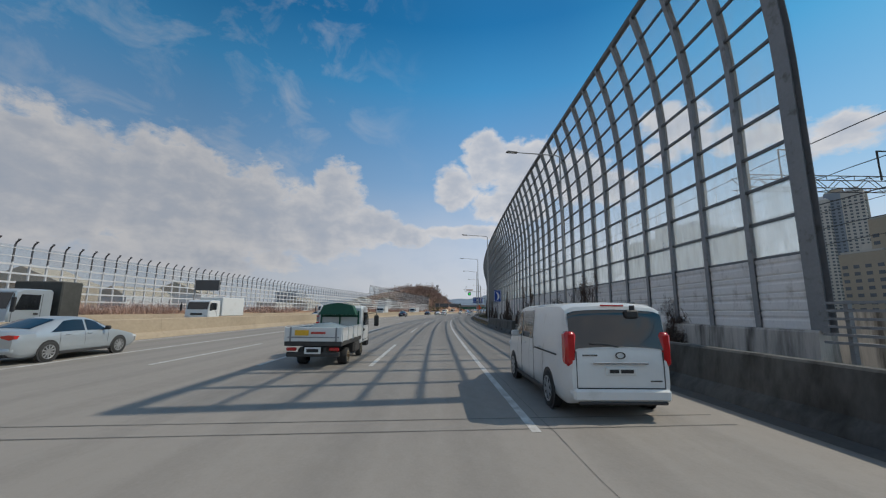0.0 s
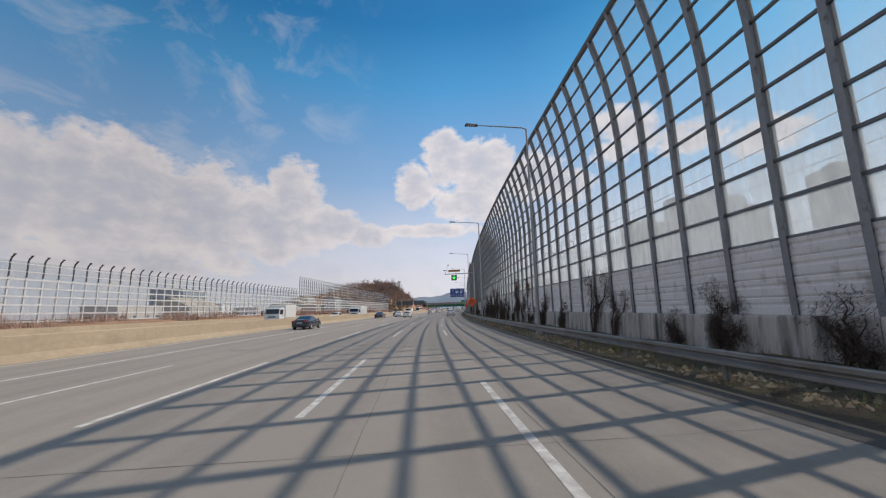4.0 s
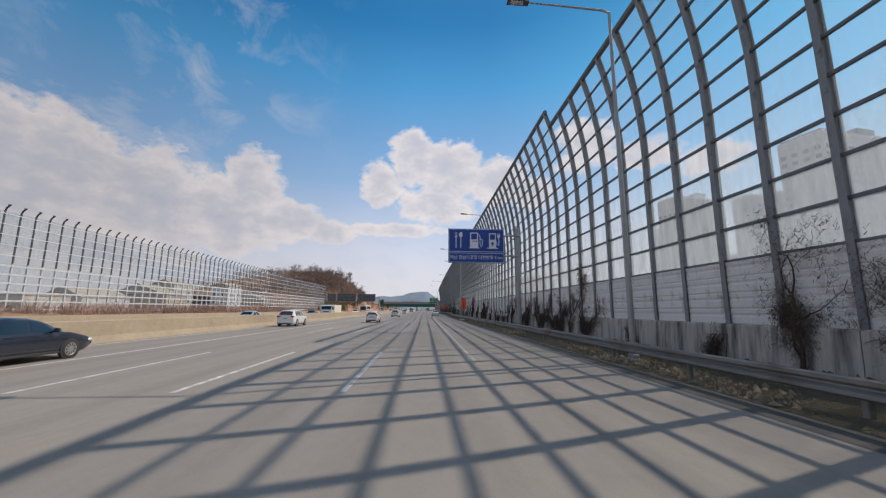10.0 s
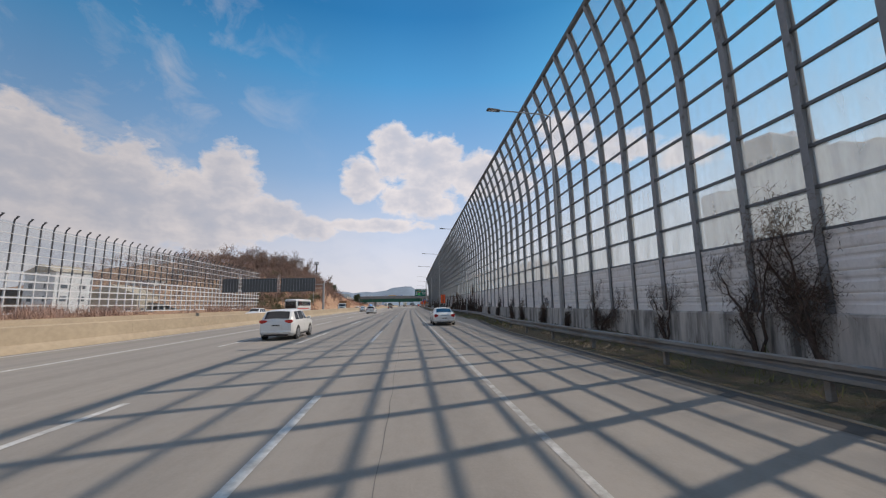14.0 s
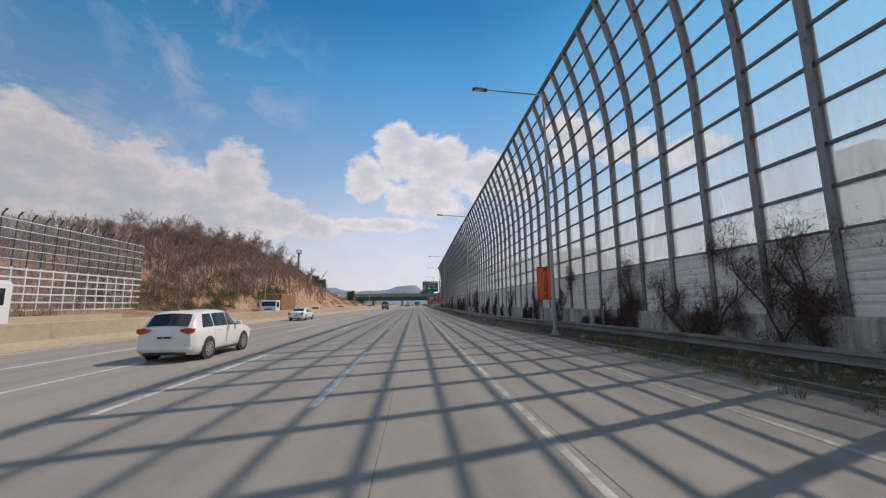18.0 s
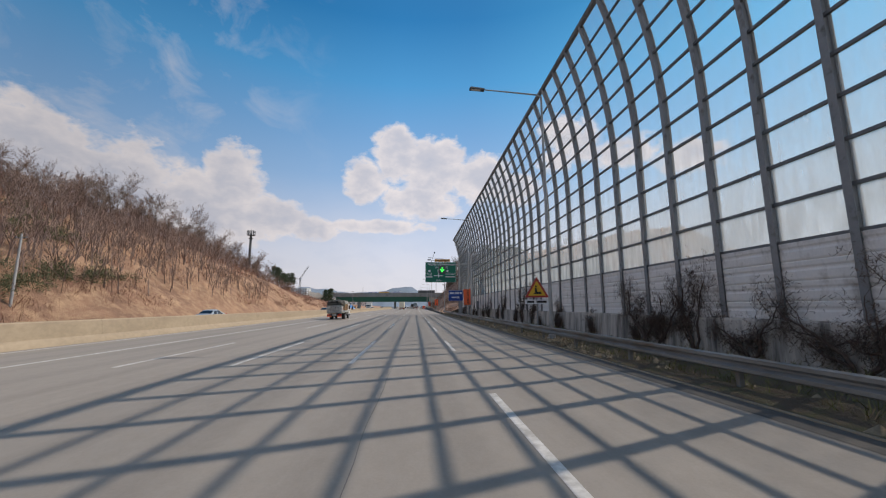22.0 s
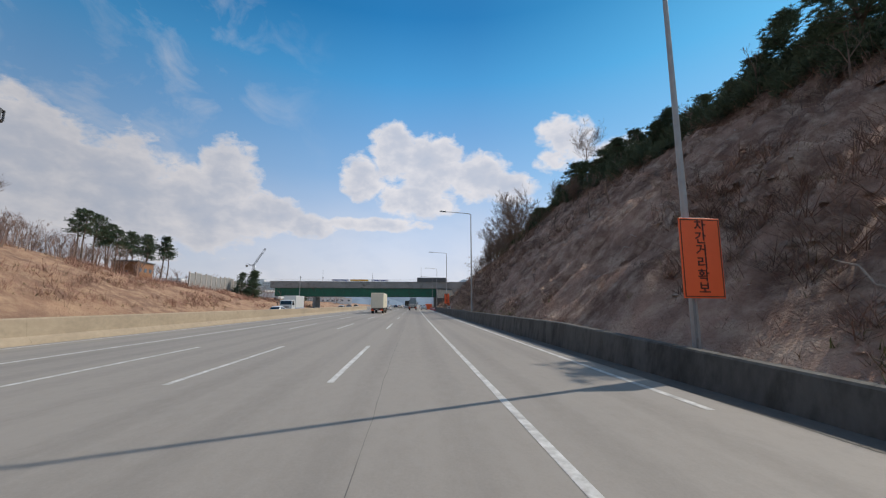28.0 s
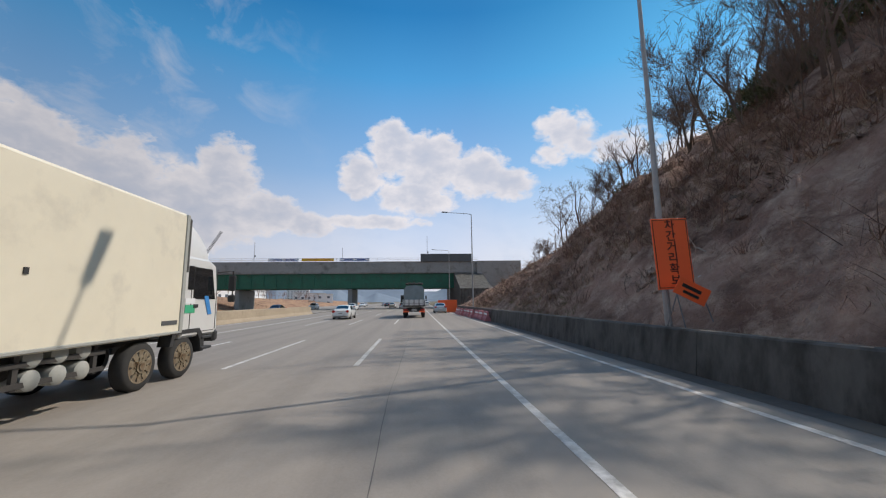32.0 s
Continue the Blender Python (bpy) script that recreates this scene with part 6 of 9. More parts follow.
hatch_form = ([(-L, 0.84, 0.70), (-L + 0.06, 1.02, 0.70), (-L + 0.30, 1.36, 0.60), (-L + 0.55, 1.47, 0.56), (-0.75, 1.52, 0.55), (-0.35, 1.54, 0.55), (0.05, 1.51, 0.55), (0.4, 1.41, 0.56), (0.85, 1.20, 0.60), (1.2, 1.03, 0.66), (1.45, 0.93, 0.66), (L - 0.14, 0.78, 0.60), (L, 0.56, 0.52)],
              ((-L + 0.09, -L + 0.25), (0.42, 1.06)), ((-1.28, -0.36, 0.34, 0.0, 0.24, 0.34), (-0.30, 1.06, 0.0, 0.78, 0.02, 0.22)), 0.98)
t, b, ring, w, y0, y1 = sedan("small white hatchback car with round red tail lamps", WHITE_PAINT, hatch_form, 3.64, 1.6, 1.54, "hatchback_car")
wheels_and_lamps(t, b, ring, w, y0, y1, 1.17, -1.2, 0.29, 0.98, 0.3, 0.2, 0.74, WHITE_PAINT, spokes=5)
part("spoiler", Shape().box((0, -1.52, 1.53), (1.1, 0.3, 0.04), 0.015), WHITE_PAINT, b)
part("bumper_lip", Shape().box((0, -1.82, 0.4), (1.2, 0.06, 0.14), 0.02), TRIM, b)
finish(t, post_at(227.7, -7.2, 0))
copy_thing(t, post_at(292.4, -7.1, 0))


# ---- lorries ----
def lorry_cab(t, w, y_front, y_back, z0, z1, paint, wind=0.30):
    """A forward-control cab: rounded box with a raked screen, doors, windows, mirrors."""
    zs = z0 + (z1 - z0) * 0.46
    prof = [(y_back, z0), (y_back, z1 - 0.1), (y_back + 0.12, z1), (y_front - wind - 0.35, z1), (y_front - wind, z1 - 0.12), (y_front - 0.03, zs), (y_front, zs - 0.15), (y_front, z0 + 0.1), (y_front - 0.12, z0)]
    cab = Shape()
    rows = []
    for x, k in ((-w / 2, 0.94), (-w / 2 + 0.06, 1.0), (0, 1.0), (w / 2 - 0.06, 1.0), (w / 2, 0.94)):
        cy, cz = (y_front + y_back) / 2, (z0 + z1) / 2
        rows.append([(x, cy + (y - cy) * k, cz + (z - cz) * k) for y, z in prof])
    cab.grid([r_ + [r_[0]] for r_ in rows])
    n = len(prof)
    cab.f.append(tuple(range(n)))
    cab.f.append(tuple(4 * (n + 1) + j for j in range(n - 1, -1, -1)))
    body = part("cab", cab, paint, t, smooth=35)
    a, b = Vector((0, y_front - wind, z1 - 0.14)), Vector((0, y_front - 0.03, zs))
    dirv = (b - a)
    nrm = Vector((0, -dirv.z, dirv.y)).normalized()
    if nrm.y < 0:
        nrm = -nrm
    g = [[tuple(Vector((x, 0, 0)) + a + dirv * f + nrm * 0.012) for x in (-w / 2 + 0.14, 0, w / 2 - 0.14)] for f in (0.06, 0.5, 0.92)]
    part("windscreen", Shape().grid(g), CAR_GLASS, t, "dark windscreen")
    for sd in (-1, 1):
        x = sd * (w / 2 + 0.004)
        yb, yf = y_front - 1.28, y_front - 0.36
        part("door_window", Shape().prism([(yb, zs + 0.02), (yf + 0.14, zs + 0.02), (yf - 0.08, z1 - 0.26), (yb, z1 - 0.26)], 0, x - 0.008, x + 0.008), CAR_GLASS, t, "door window")
        dg = Shape()
        for y in (yb - 0.09, yf + 0.22):
            dg.box((x, y, (z0 + z1) / 2 - 0.05), (0.012, 0.015, (z1 - z0) * 0.82))
        dg.box((x, (yb + yf) / 2, z0 + 0.12), (0.012, yf - yb + 0.3, 0.015))
        part("door_gap", dg, TRIM, body)
        part("door_handle", Shape().box((x + sd * 0.01, yb + 0.12, zs - 0.16), (0.03, 0.2, 0.09), 0.01), TRIM, t)
        mr = Shape().tube([(x, yf + 0.25, z1 - 0.32), (x + sd * 0.3, yf + 0.5, z1 - 0.26), (x + sd * 0.32, yf + 0.5, zs - 0.05)], 0.022, 6)
        mr.box((x + sd * 0.3, yf + 0.48, z1 - 0.62), (0.2, 0.09, 0.46), 0.03).box((x + sd * 0.3, yf + 0.48, zs + 0.04), (0.2, 0.09, 0.2), 0.03)
        part("mirror", mr, TRIM, t, "black mirror arm")
        part("headlamp", Shape().box((sd * (w / 2 - 0.22), y_front + 0.0, z0 + 0.28), (0.36, 0.08, 0.2), 0.03), LENS, t)
    part("bumper", Shape().box((0, y_front - 0.02, z0 - 0.05), (w, 0.25, 0.32), 0.06), TRIM, t)
    part("grille", Shape().box((0, y_front + 0.005, z0 + 0.45), (w * 0.5, 0.03, 0.2), 0.01), TRIM, t)
    return body


def chassis(t, y0, y1, z=0.72, w=0.9):
    fr = Shape()
    part("chassis_rail", Shape().box((-w / 2, (y0 + y1) / 2, z), (0.09, y1 - y0, 0.2), 0.01), CHASSIS, t)
    part("chassis_rail", Shape().box((w / 2, (y0 + y1) / 2, z), (0.09, y1 - y0, 0.2), 0.01), CHASSIS, t)
    part("axle_beam", Shape().box((0, y0 + 1.2, z - 0.12), (w + 0.5, 0.3, 0.3), 0.05), CHASSIS, t)
    part("fuel_tank", Shape().box((w / 2 + 0.28, (y0 + y1) / 2 + 0.5, z - 0.08), (0.45, 0.9, 0.42), 0.08), CHASSIS, t)


def rear_end(t, w, y, z, lamp_mat=TAIL, plates=True):
    part("under_run_bar", Shape().box((0, y + 0.08, z - 0.12), (w * 0.95, 0.1, 0.14), 0.02), CHASSIS, t)
    for sd in (-1, 1):
        part("tail_lamp", Shape().box((sd * (w / 2 - (0.28 if plates else 0.2)), y + 0.03, z + 0.04), (0.46 if plates else 0.3, 0.08, 0.15 if plates else 0.10), 0.02), lamp_mat, t, "red and amber tail lamp")
        if plates:
            part("warning_plate", Shape().box((sd * (w / 2 - 0.35), y + 0.0, z - 0.16), (0.62, 0.03, 0.16), 0.005), SIGN_ORANGE, t, "orange reflective plate")
    pl = part("number_plate", Shape().box((0, y, z), (0.5, 0.03, 0.2), 0.006), PLATE, t)
    part("wording", Shape().box((0, y - 0.017, z), (0.36, 0.006, 0.1)), INK, pl)


def drop_sides(t, w, y0, y1, z, h, paint, posts=5):
    part("floor", Shape().box((0, (y0 + y1) / 2, z - 0.07), (w, y1 - y0, 0.14), 0.01), CHASSIS, t)
    for sd in (-1, 1):
        b = part("side_board", Shape().box((sd * (w / 2 - 0.02), (y0 + y1) / 2, z + h / 2), (0.045, y1 - y0 - 0.06, h), 0.01), paint, t)
        rb = Shape()
        for k in range(posts + 1):
            rb.box((sd * (w / 2 + 0.012), y0 + 0.06 + (y1 - y0 - 0.12) * k / posts, z + h / 2), (0.03, 0.05, h + 0.04))
        rb.box((sd * (w / 2 + 0.012), (y0 + y1) / 2, z + h * 0.35), (0.018, y1 - y0 - 0.1, 0.03))
        part("rib", rb, paint, b)
    tb = part("tailboard", Shape().box((0, y0 + 0.02, z + h / 2), (w, 0.045, h), 0.01), paint, t)
    part("hinge", Shape().box((-w * 0.4, y0 - 0.01, z + h / 2), (0.05, 0.03, h)).box((w * 0.4, y0 - 0.01, z + h / 2), (0.05, 0.03, h)).box((0, y0 - 0.01, z + h * 0.3), (w * 0.9, 0.02, 0.03)), STEEL, tb)


# small white pick-up lorry with a covered load
t = thing("pickup_lorry", "small white flatbed lorry with a grey sheet over its load", "lorry")
lorry_cab(t, 1.68, 2.45, 0.85, 0.5, 1.95, WHITE_PAINT, 0.42)
chassis(t, -2.4, 1.6, 0.55, 0.7)
drop_sides(t, 1.74, -2.45, 0.7, 0.82, 0.42, WHITE_PAINT, 4)
rear_end(t, 1.7, -2.45, 0.55, plates=False)
part("wording", Shape().box((-0.35, -2.482, 1.08), (0.42, 0.006, 0.16)), YELLOW, t, "yellow panel")
part("wording", Shape().box((0.15, -2.482, 1.08), (0.45, 0.006, 0.06)), RED_PAINT, t, "red bar of lettering")
rows = [[(-0.8 + 0.16 * j, -2.1 + 0.3 * i, 0.95 + 0.42 * math.sin(math.pi * j / 10) ** 0.6 * math.sin(math.pi * min(1, (i + 0.6) / 9)) + 0.05 * hum(i, j, 0.9)) for j in range(11)] for i in range(9)]
part("tarpaulin", Shape().grid(rows), TARP_GREY, t, "grey tarpaulin over the load", smooth=70)
hd = part("headboard", Shape().box((0, 0.72, 1.55), (1.5, 0.05, 0.08)).box((-0.72, 0.72, 1.3), (0.06, 0.06, 0.9)).box((0.72, 0.72, 1.3), (0.06, 0.06, 0.9)).box((0.0, 0.72, 1.3), (0.05, 0.05, 0.9)), TARP_GREEN, t)
part("hood", Shape().prism([(-0.7, 1.6), (0.7, 1.6), (0.55, 1.95), (0.0, 2.06), (-0.55, 1.95)], 1, 0.3, 0.74), TARP_GREEN, t, "green canvas hood")
for sd in (-1, 1):
    add_wheel(t, sd * 0.68, 1.25, 0.29, 0.18, sd, OLD_RIM, 6)
    add_wheel(t, sd * 0.66, -1.2, 0.27, 0.3, sd, OLD_RIM, 6)
finish(t, post_at(86.0, -3.45, 0))

# loaded flatbed with rusty plates
t = thing("loaded_lorry", "white flatbed lorry stacked with rusty plates, crates and a black sheet", "lorry")
lorry_cab(t, 2.0, 3.95, 2.3, 0.62, 2.2, WHITE_PAINT, 0.35)
part("roof_rack", Shape().tube([(-0.85, 2.6, 2.28), (0.85, 2.6, 2.28), (0.85, 3.3, 2.28), (-0.85, 3.3, 2.28), (-0.85, 2.6, 2.28)], 0.025, 6), STEEL, t)
chassis(t, -2.6, 3.0, 0.66, 0.85)
drop_sides(t, 2.1, -1.95, 2.15, 0.96, 0.28, WHITE_PAINT, 8)
part("open_tailboard", Shape().box((0, -2.42, 0.94), (2.06, 0.95, 0.05), 0.01), CRATE, t, "tailboard folded down under the load")
rear_end(t, 2.05, -2.75, 0.64)
rnd = random.Random(5)
for k in range(7):
    for sd in (-1, 1):
        part("plate", Shape().box((sd * 0.96, -1.35 + k * 0.55, 1.67), (0.06, 0.50, 0.88), 0.01, Matrix.Rotation(radians(rnd.uniform(-5, 5)), 3, "X")), RUST, t, "rusty steel plate")
for k in range(8):
    for x in (-0.63, 0.0, 0.63):
        part("crate", Shape().box((x, -1.5 + k * 0.47 + rnd.uniform(-0.03, 0.03), 1.80 + rnd.uniform(-0.03, 0.03)), (0.58, 0.40, 1.56), 0.03), CRATE, t)
part("bulkhead", Shape().box((0, 2.14, 1.75), (2.0, 0.06, 1.4), 0.02), WHITE_PAINT, t)
for k in range(5):
    for j in range(6):
        x = -0.86 + 0.345 * j
        bx_ = part("carton", Shape().box((x + rnd.uniform(-0.03, 0.03), -2.36 + rnd.uniform(-0.12, 0.12), 1.06 + k * 0.19), (0.32, 0.6, 0.185), 0.012, Matrix.Rotation(radians(rnd.uniform(-8, 8)), 3, "Z")), LITTER if rnd.random() < 0.75 else CRATE, t, "pale carton with dark printing")
        dots = Shape()
        for q in range(rnd.randint(1, 3)):
            dots.box((x + rnd.uniform(-0.1, 0.1), -2.70, 1.06 + k * 0.19 + rnd.uniform(-0.05, 0.05)), (rnd.uniform(0.03, 0.08), 0.12, rnd.uniform(0.03, 0.07)))
        part("print_mark", dots, SIGN_BACK, bx_)
# black sacks and folded sheets piled in steps over the cartons
for i in range(6):
    for j in range(5):
        x, y = -0.82 + 0.41 * j, -2.5 + 0.36 * i
        hgt = (0.14, 0.34, 0.46, 0.52, 0.5, 0.34)[i] + rnd.uniform(-0.05, 0.06)
        part("sack", Shape().box((x + rnd.uniform(-0.04, 0.04), y, 2.02 + hgt / 2), (0.46, 0.42, hgt + 0.06), 0.05, Matrix.Rotation(radians(rnd.uniform(-14, 14)), 3, "Z")), TARP_DARK, t, "dark stuffed sack")
rows = []
for i in range(20):
    y = -2.6 + 0.1 * i
    hgt = 2.18 + 0.44 * math.sin(math.pi * min(1.0, (i / 1.6 + 2.0) / 9.0) * 0.62) ** 0.8
    rows.append([(x + 0.07 * hum(i * 2, j * 3, 0.6), y + 0.12 * hum(j * 2, i, 0.7), z + 0.10 * hum(i, j, 0.9) + 0.11 * hum(i * 3, j * 3, 0.8)) for j, (x, z) in enumerate(((-1.03, 1.78 + 0.12 * math.sin(i * 1.7)), (-1.05, 1.98), (-0.99, hgt - 0.18), (-0.8, hgt - 0.02), (-0.55, hgt), (-0.3, hgt + 0.06), (0.0, hgt + 0.03), (0.3, hgt + 0.08), (0.55, hgt + 0.02), (0.8, hgt), (0.99, hgt - 0.18), (1.05, 1.98), (1.03, 1.76 + 0.14 * math.sin(i * 1.3))))])
part("tarpaulin", Shape().grid(rows), TARP_DARK, t, "bunched black tarpaulin", smooth=30)
for y in (-1.0, -0.5, 0.5, 1.4):
    part("strap", Shape().tube([(1.07, y - 0.3, 0.98), (1.02, y + 0.1, 2.1), (0.6, y + 0.2, 2.62), (-0.6, y + 0.2, 2.62), (-1.02, y + 0.1, 2.1), (-1.07, y - 0.3, 0.98)], 0.022, 5), STRAP, t, "olive lashing strap")
for sd in (-1, 1):
    part("decal", Shape().box((sd * 1.008, 3.0, 1.2), (0.01, 0.3, 0.12)), RED_PAINT, t)
    add_wheel(t, sd * 0.86, 2.95, 0.39, 0.24, sd, RIM, 8)
    add_wheel(t, sd * 0.84, -0.35, 0.39, 0.44, sd, RIM, 8)
    part("mudguard", Shape().box((sd * 0.93, -0.35, 0.88), (0.4, 1.05, 0.05), 0.02), TRIM, t)
finish(t, post_at(513.4, -10.65, 0))

# heavy refrigerated box lorry
t = thing("box_lorry", "large cream refrigerated box lorry with a white cab", "lorry")
lorry_cab(t, 2.45, 5.4, 3.72, 0.95, 3.0, WHITE_PAINT, 0.22)
rows = []
for x, k in ((-1.15, 0.80), (-1.05, 1.0), (0, 1.04), (1.05, 1.0), (1.15, 0.80)):
    rows.append([(x, 3.78, 2.95), (x, 3.78, 2.95 + 0.98 * k), (x, 4.0, 2.95 + 0.95 * k), (x, 4.4, 2.95 + 0.75 * k), (x, 4.72, 2.95 + 0.42 * k), (x, 4.9, 2.95)])
fair = Shape().grid(rows)
fair.f += [tuple(range(5, -1, -1)), tuple(range(24, 30))]
fair.f.append((0, 5, 11, 17, 23, 29, 24, 18, 12, 6))
part("wind_deflector", fair, WHITE_PAINT, t, "white roof fairing", smooth=40)
part("side_fairing", Shape().box((1.14, 3.76, 3.25), (0.2, 0.2, 1.4), 0.04).box((-1.14, 3.76, 3.25), (0.2, 0.2, 1.4), 0.04), TARP_DARK, t, "dark fairing edge")
part("air_duct", Shape().box((1.1, 3.74, 1.9), (0.2, 0.12, 1.7), 0.04), CHASSIS, t)
bx = part("box", Shape().box((0, -1.0, 2.55), (2.5, 9.4, 2.96), 0.07), CREAM, t, "cream insulated box")
for sd in (-1, 1):
    part("corner_trim", Shape().box((sd * 1.25, 3.62, 2.55), (0.05, 0.12, 2.9), 0.01).box((sd * 1.25, -1.0, 1.12), (0.04, 9.3, 0.06), 0.01), CRATE, bx)
    part("maker_plate", Shape().box((sd * 1.255, 3.2, 1.36), (0.012, 0.55, 0.1)), SIGN_BACK, bx)
    part("latch", Shape().box((sd * 1.26, -0.2, 2.3), (0.02, 0.07, 0.1)).box((sd * 1.26, -2.4, 2.1), (0.02, 0.06, 0.08)), TRIM, bx)
chassis(t, -5.5, 4.6, 0.98, 0.9)
part("sub_frame", Shape().box((0, -1.4, 1.17), (1.6, 8.4, 0.12), 0.01), CHASSIS, t)
for sd in (-1, 1):
    for y in (3.95, 2.5, -2.9, -4.2):
        add_wheel(t, sd * 1.02, y, 0.50, 0.30 if y > 0 else 0.36, sd, OLD_RIM, 10)
    part("mudguard", Shape().prism([(3.3, 0.8), (3.4, 1.16), (4.5, 1.16), (4.75, 0.9), (4.75, 0.55), (4.6, 0.55), (4.55, 0.85), (4.4, 1.06), (3.5, 1.06), (3.42, 0.8)], 0, sd * 0.95, sd * 1.24), TRIM, t)
    part("step", Shape().box((sd * 1.12, 4.85, 0.62), (0.3, 0.5, 0.08), 0.02).box((sd * 1.12, 4.85, 0.9), (0.3, 0.5, 0.08), 0.02).box((sd * 1.0, 4.85, 0.75), (0.1, 0.55, 0.5), 0.02), TRIM, t)
    gd = Shape()
    for z in (0.62, 0.92):
        gd.box((sd * 1.1, 0.0, z), (0.05, 3.2, 0.08))
    for y in (-1.4, 0.0, 1.4):
        gd.box((sd * 1.08, y, 0.85), (0.06, 0.08, 0.6))
    part("side_guard", gd, CHASSIS, t)
    for k in range(3):
        for z in (0.66, 1.0):
            part("air_tank", Shape().tube([(sd * 0.75, 0.25 + k * 0.45, z), (sd * 1.10, 0.25 + k * 0.45, z), (sd * 1.14, 0.25 + k * 0.45, z)], [0.16, 0.16, 0.11], 14), CRATE, t, "grey air tank", smooth=50)
    part("decal", Shape().prism([(4.62, 2.0), (4.82, 2.0), (5.05, 1.5), (4.85, 1.5)], 0, sd * 1.23, sd * 1.24), DECAL_BLUE, t, "blue slanted stripe")
    part("decal", Shape().box((sd * 1.232, 4.0, 1.66), (0.012, 0.42, 0.2)), DECAL_GREEN, t, "green sticker")
    part("decal", Shape().box((sd * 1.232, 4.0, 1.86), (0.012, 0.42, 0.14)), SIGN_WHITE, t, "white sticker with bars")
    part("sleeper_window", Shape().box((sd * 1.232, 3.98, 2.45), (0.012, 0.24, 0.6)), CAR_GLASS, t)
rear_end(t, 2.45, -5.7, 0.8)
finish(t, post_at(663.6, -7.05, 0))

# heavy lorry in our lane, far ahead: grey tilt over a dark bed
t = thing("tilt_lorry", "heavy lorry with a grey sheeted load and orange rear plates", "lorry")
lorry_cab(t, 2.45, 4.6, 2.5, 0.95, 2.9, WHITE_PAINT, 0.22)
chassis(t, -4.2, 4.2, 0.95, 0.9)
drop_sides(t, 2.45, -4.3, 2.3, 1.35, 0.62, WHITE_PAINT, 5)
rows = []
for i in range(12):
    y = -4.1 + 6.2 * i / 11
    rows.append([(x, y + 0.03 * hum(i, z, 1), z + 0.03 * hum(i, x, 1.2)) for x, z in ((-1.1, 1.5), (-1.12, 3.1), (-0.85, 3.45), (0, 3.55), (0.85, 3.45), (1.12, 3.1), (1.1, 1.5))])
sh = Shape().grid(rows)
sh.f += [tuple(range(7)), tuple(11 * 7 + j for j in range(6, -1, -1))]
part("tilt", sh, TARP_GREY, t, "grey-blue tarpaulin hood", smooth=40)
bd = Shape()
for k in range(7):
    bd.box((-0.8 + k * 0.27, -3.7 + 0.1 * (k % 3), 3.68 + 0.06 * (k % 2)), (0.34, 0.7, 0.24), 0.08)
part("bundle", bd, TARP_DARK, t, "dark rolled bundles on the roof")
for k in range(5):
    part("rear_post", Shape().box((-1.1 + k * 0.55, -4.33, 1.65), (0.08, 0.06, 0.75), 0.01), CHASSIS, t)
for sd in (-1, 1):
    for y in (3.4, -2.2, -3.4):
        add_wheel(t, sd * 1.0, y, 0.5, 0.34, sd, OLD_RIM, 10)
rear_end(t, 2.45, -4.35, 0.85)
finish(t, post_at(703.5, -0.3, 0))


# traffic of the other direction, seen over the median
def far_lorry(name, label, s, u, box_mat, length, h, cab_mat=WHITE_PAINT):
    t = thing(name, label, "lorry", "traffic of the other direction")
    lorry_cab(t, 2.3, length / 2, length / 2 - 1.9, 0.8, 2.6, cab_mat, 0.25)
    chassis(t, -length / 2 + 0.2, length / 2 - 0.5, 0.85, 0.9)
    part("box", Shape().box((0, -1.0, 1.05 + h / 2), (2.4, length - 2.4, h), 0.05), box_mat, t)
    for sd in (-1, 1):
        for y in (length / 2 - 1.0, -length / 2 + 1.6):
            add_wheel(t, sd * 0.98, y, 0.45, 0.3, sd, OLD_RIM, 8)
    t.matrix_basis = post_at(s, u, 0, 180)


far_lorry("truck", "silver tractor lorry with a dark cab rear", 90.3, -19.4, TARP_DARK, 3.5, 2.0, SILVER)
far_lorry("truck", "white box lorry of the other direction", 197.0, -24.0, WHITE_PAINT, 6.5, 2.0)
far_lorry("truck", "white box lorry of the other direction", 146.5, -22.5, WHITE_PAINT, 6.2, 1.9)
far_lorry("truck", "white box lorry of the other direction", 112.0, -23.0, WHITE_PAINT, 6.6, 1.9)
far_lorry("truck", "white lorry with a cream tank load", 322.0, -20.0, CREAM, 9.0, 1.6)
far_lorry("truck", "white lorry with a rusty brown container", 446.0, -22.5, RUST, 9.5, 2.5)
far_lorry("truck", "white box lorry of the other direction", 233.0, -20.5, WHITE_PAINT, 9.0, 2.0)
far_lorry("truck", "white box lorry of the other direction", 660.0, -24.0, WHITE_PAINT, 8.0, 2.4)


def plain_car(label, paint, form=None, length=4.8, name="sedan"):
    """A car for the distance: shell, glass, wheels and lamps."""
    t, b, ring, w, y0, y1 = sedan(label, paint, form, length, 1.84, 1.5, name)
    for sd in (-1, 1):
        for y in (1.38, -1.36):
            part("wheel", wheel_meshes(0.33, 0.21, RIM, 7)[0], TYRE, t, at_pose=pose(sd * (w - 0.1), y, 0.33, 0, 0, 0 if sd > 0 else 180))
        part("tail_lamp", Shape().box((sd * (w - 0.22), y0 + 0.1, 0.9), (0.4, 0.2, 0.2), 0.04), TAIL, t)
    part("number_plate", Shape().box((0, y0 - 0.01, 0.68), (0.5, 0.03, 0.12), 0.006), PLATE, t)
    return t


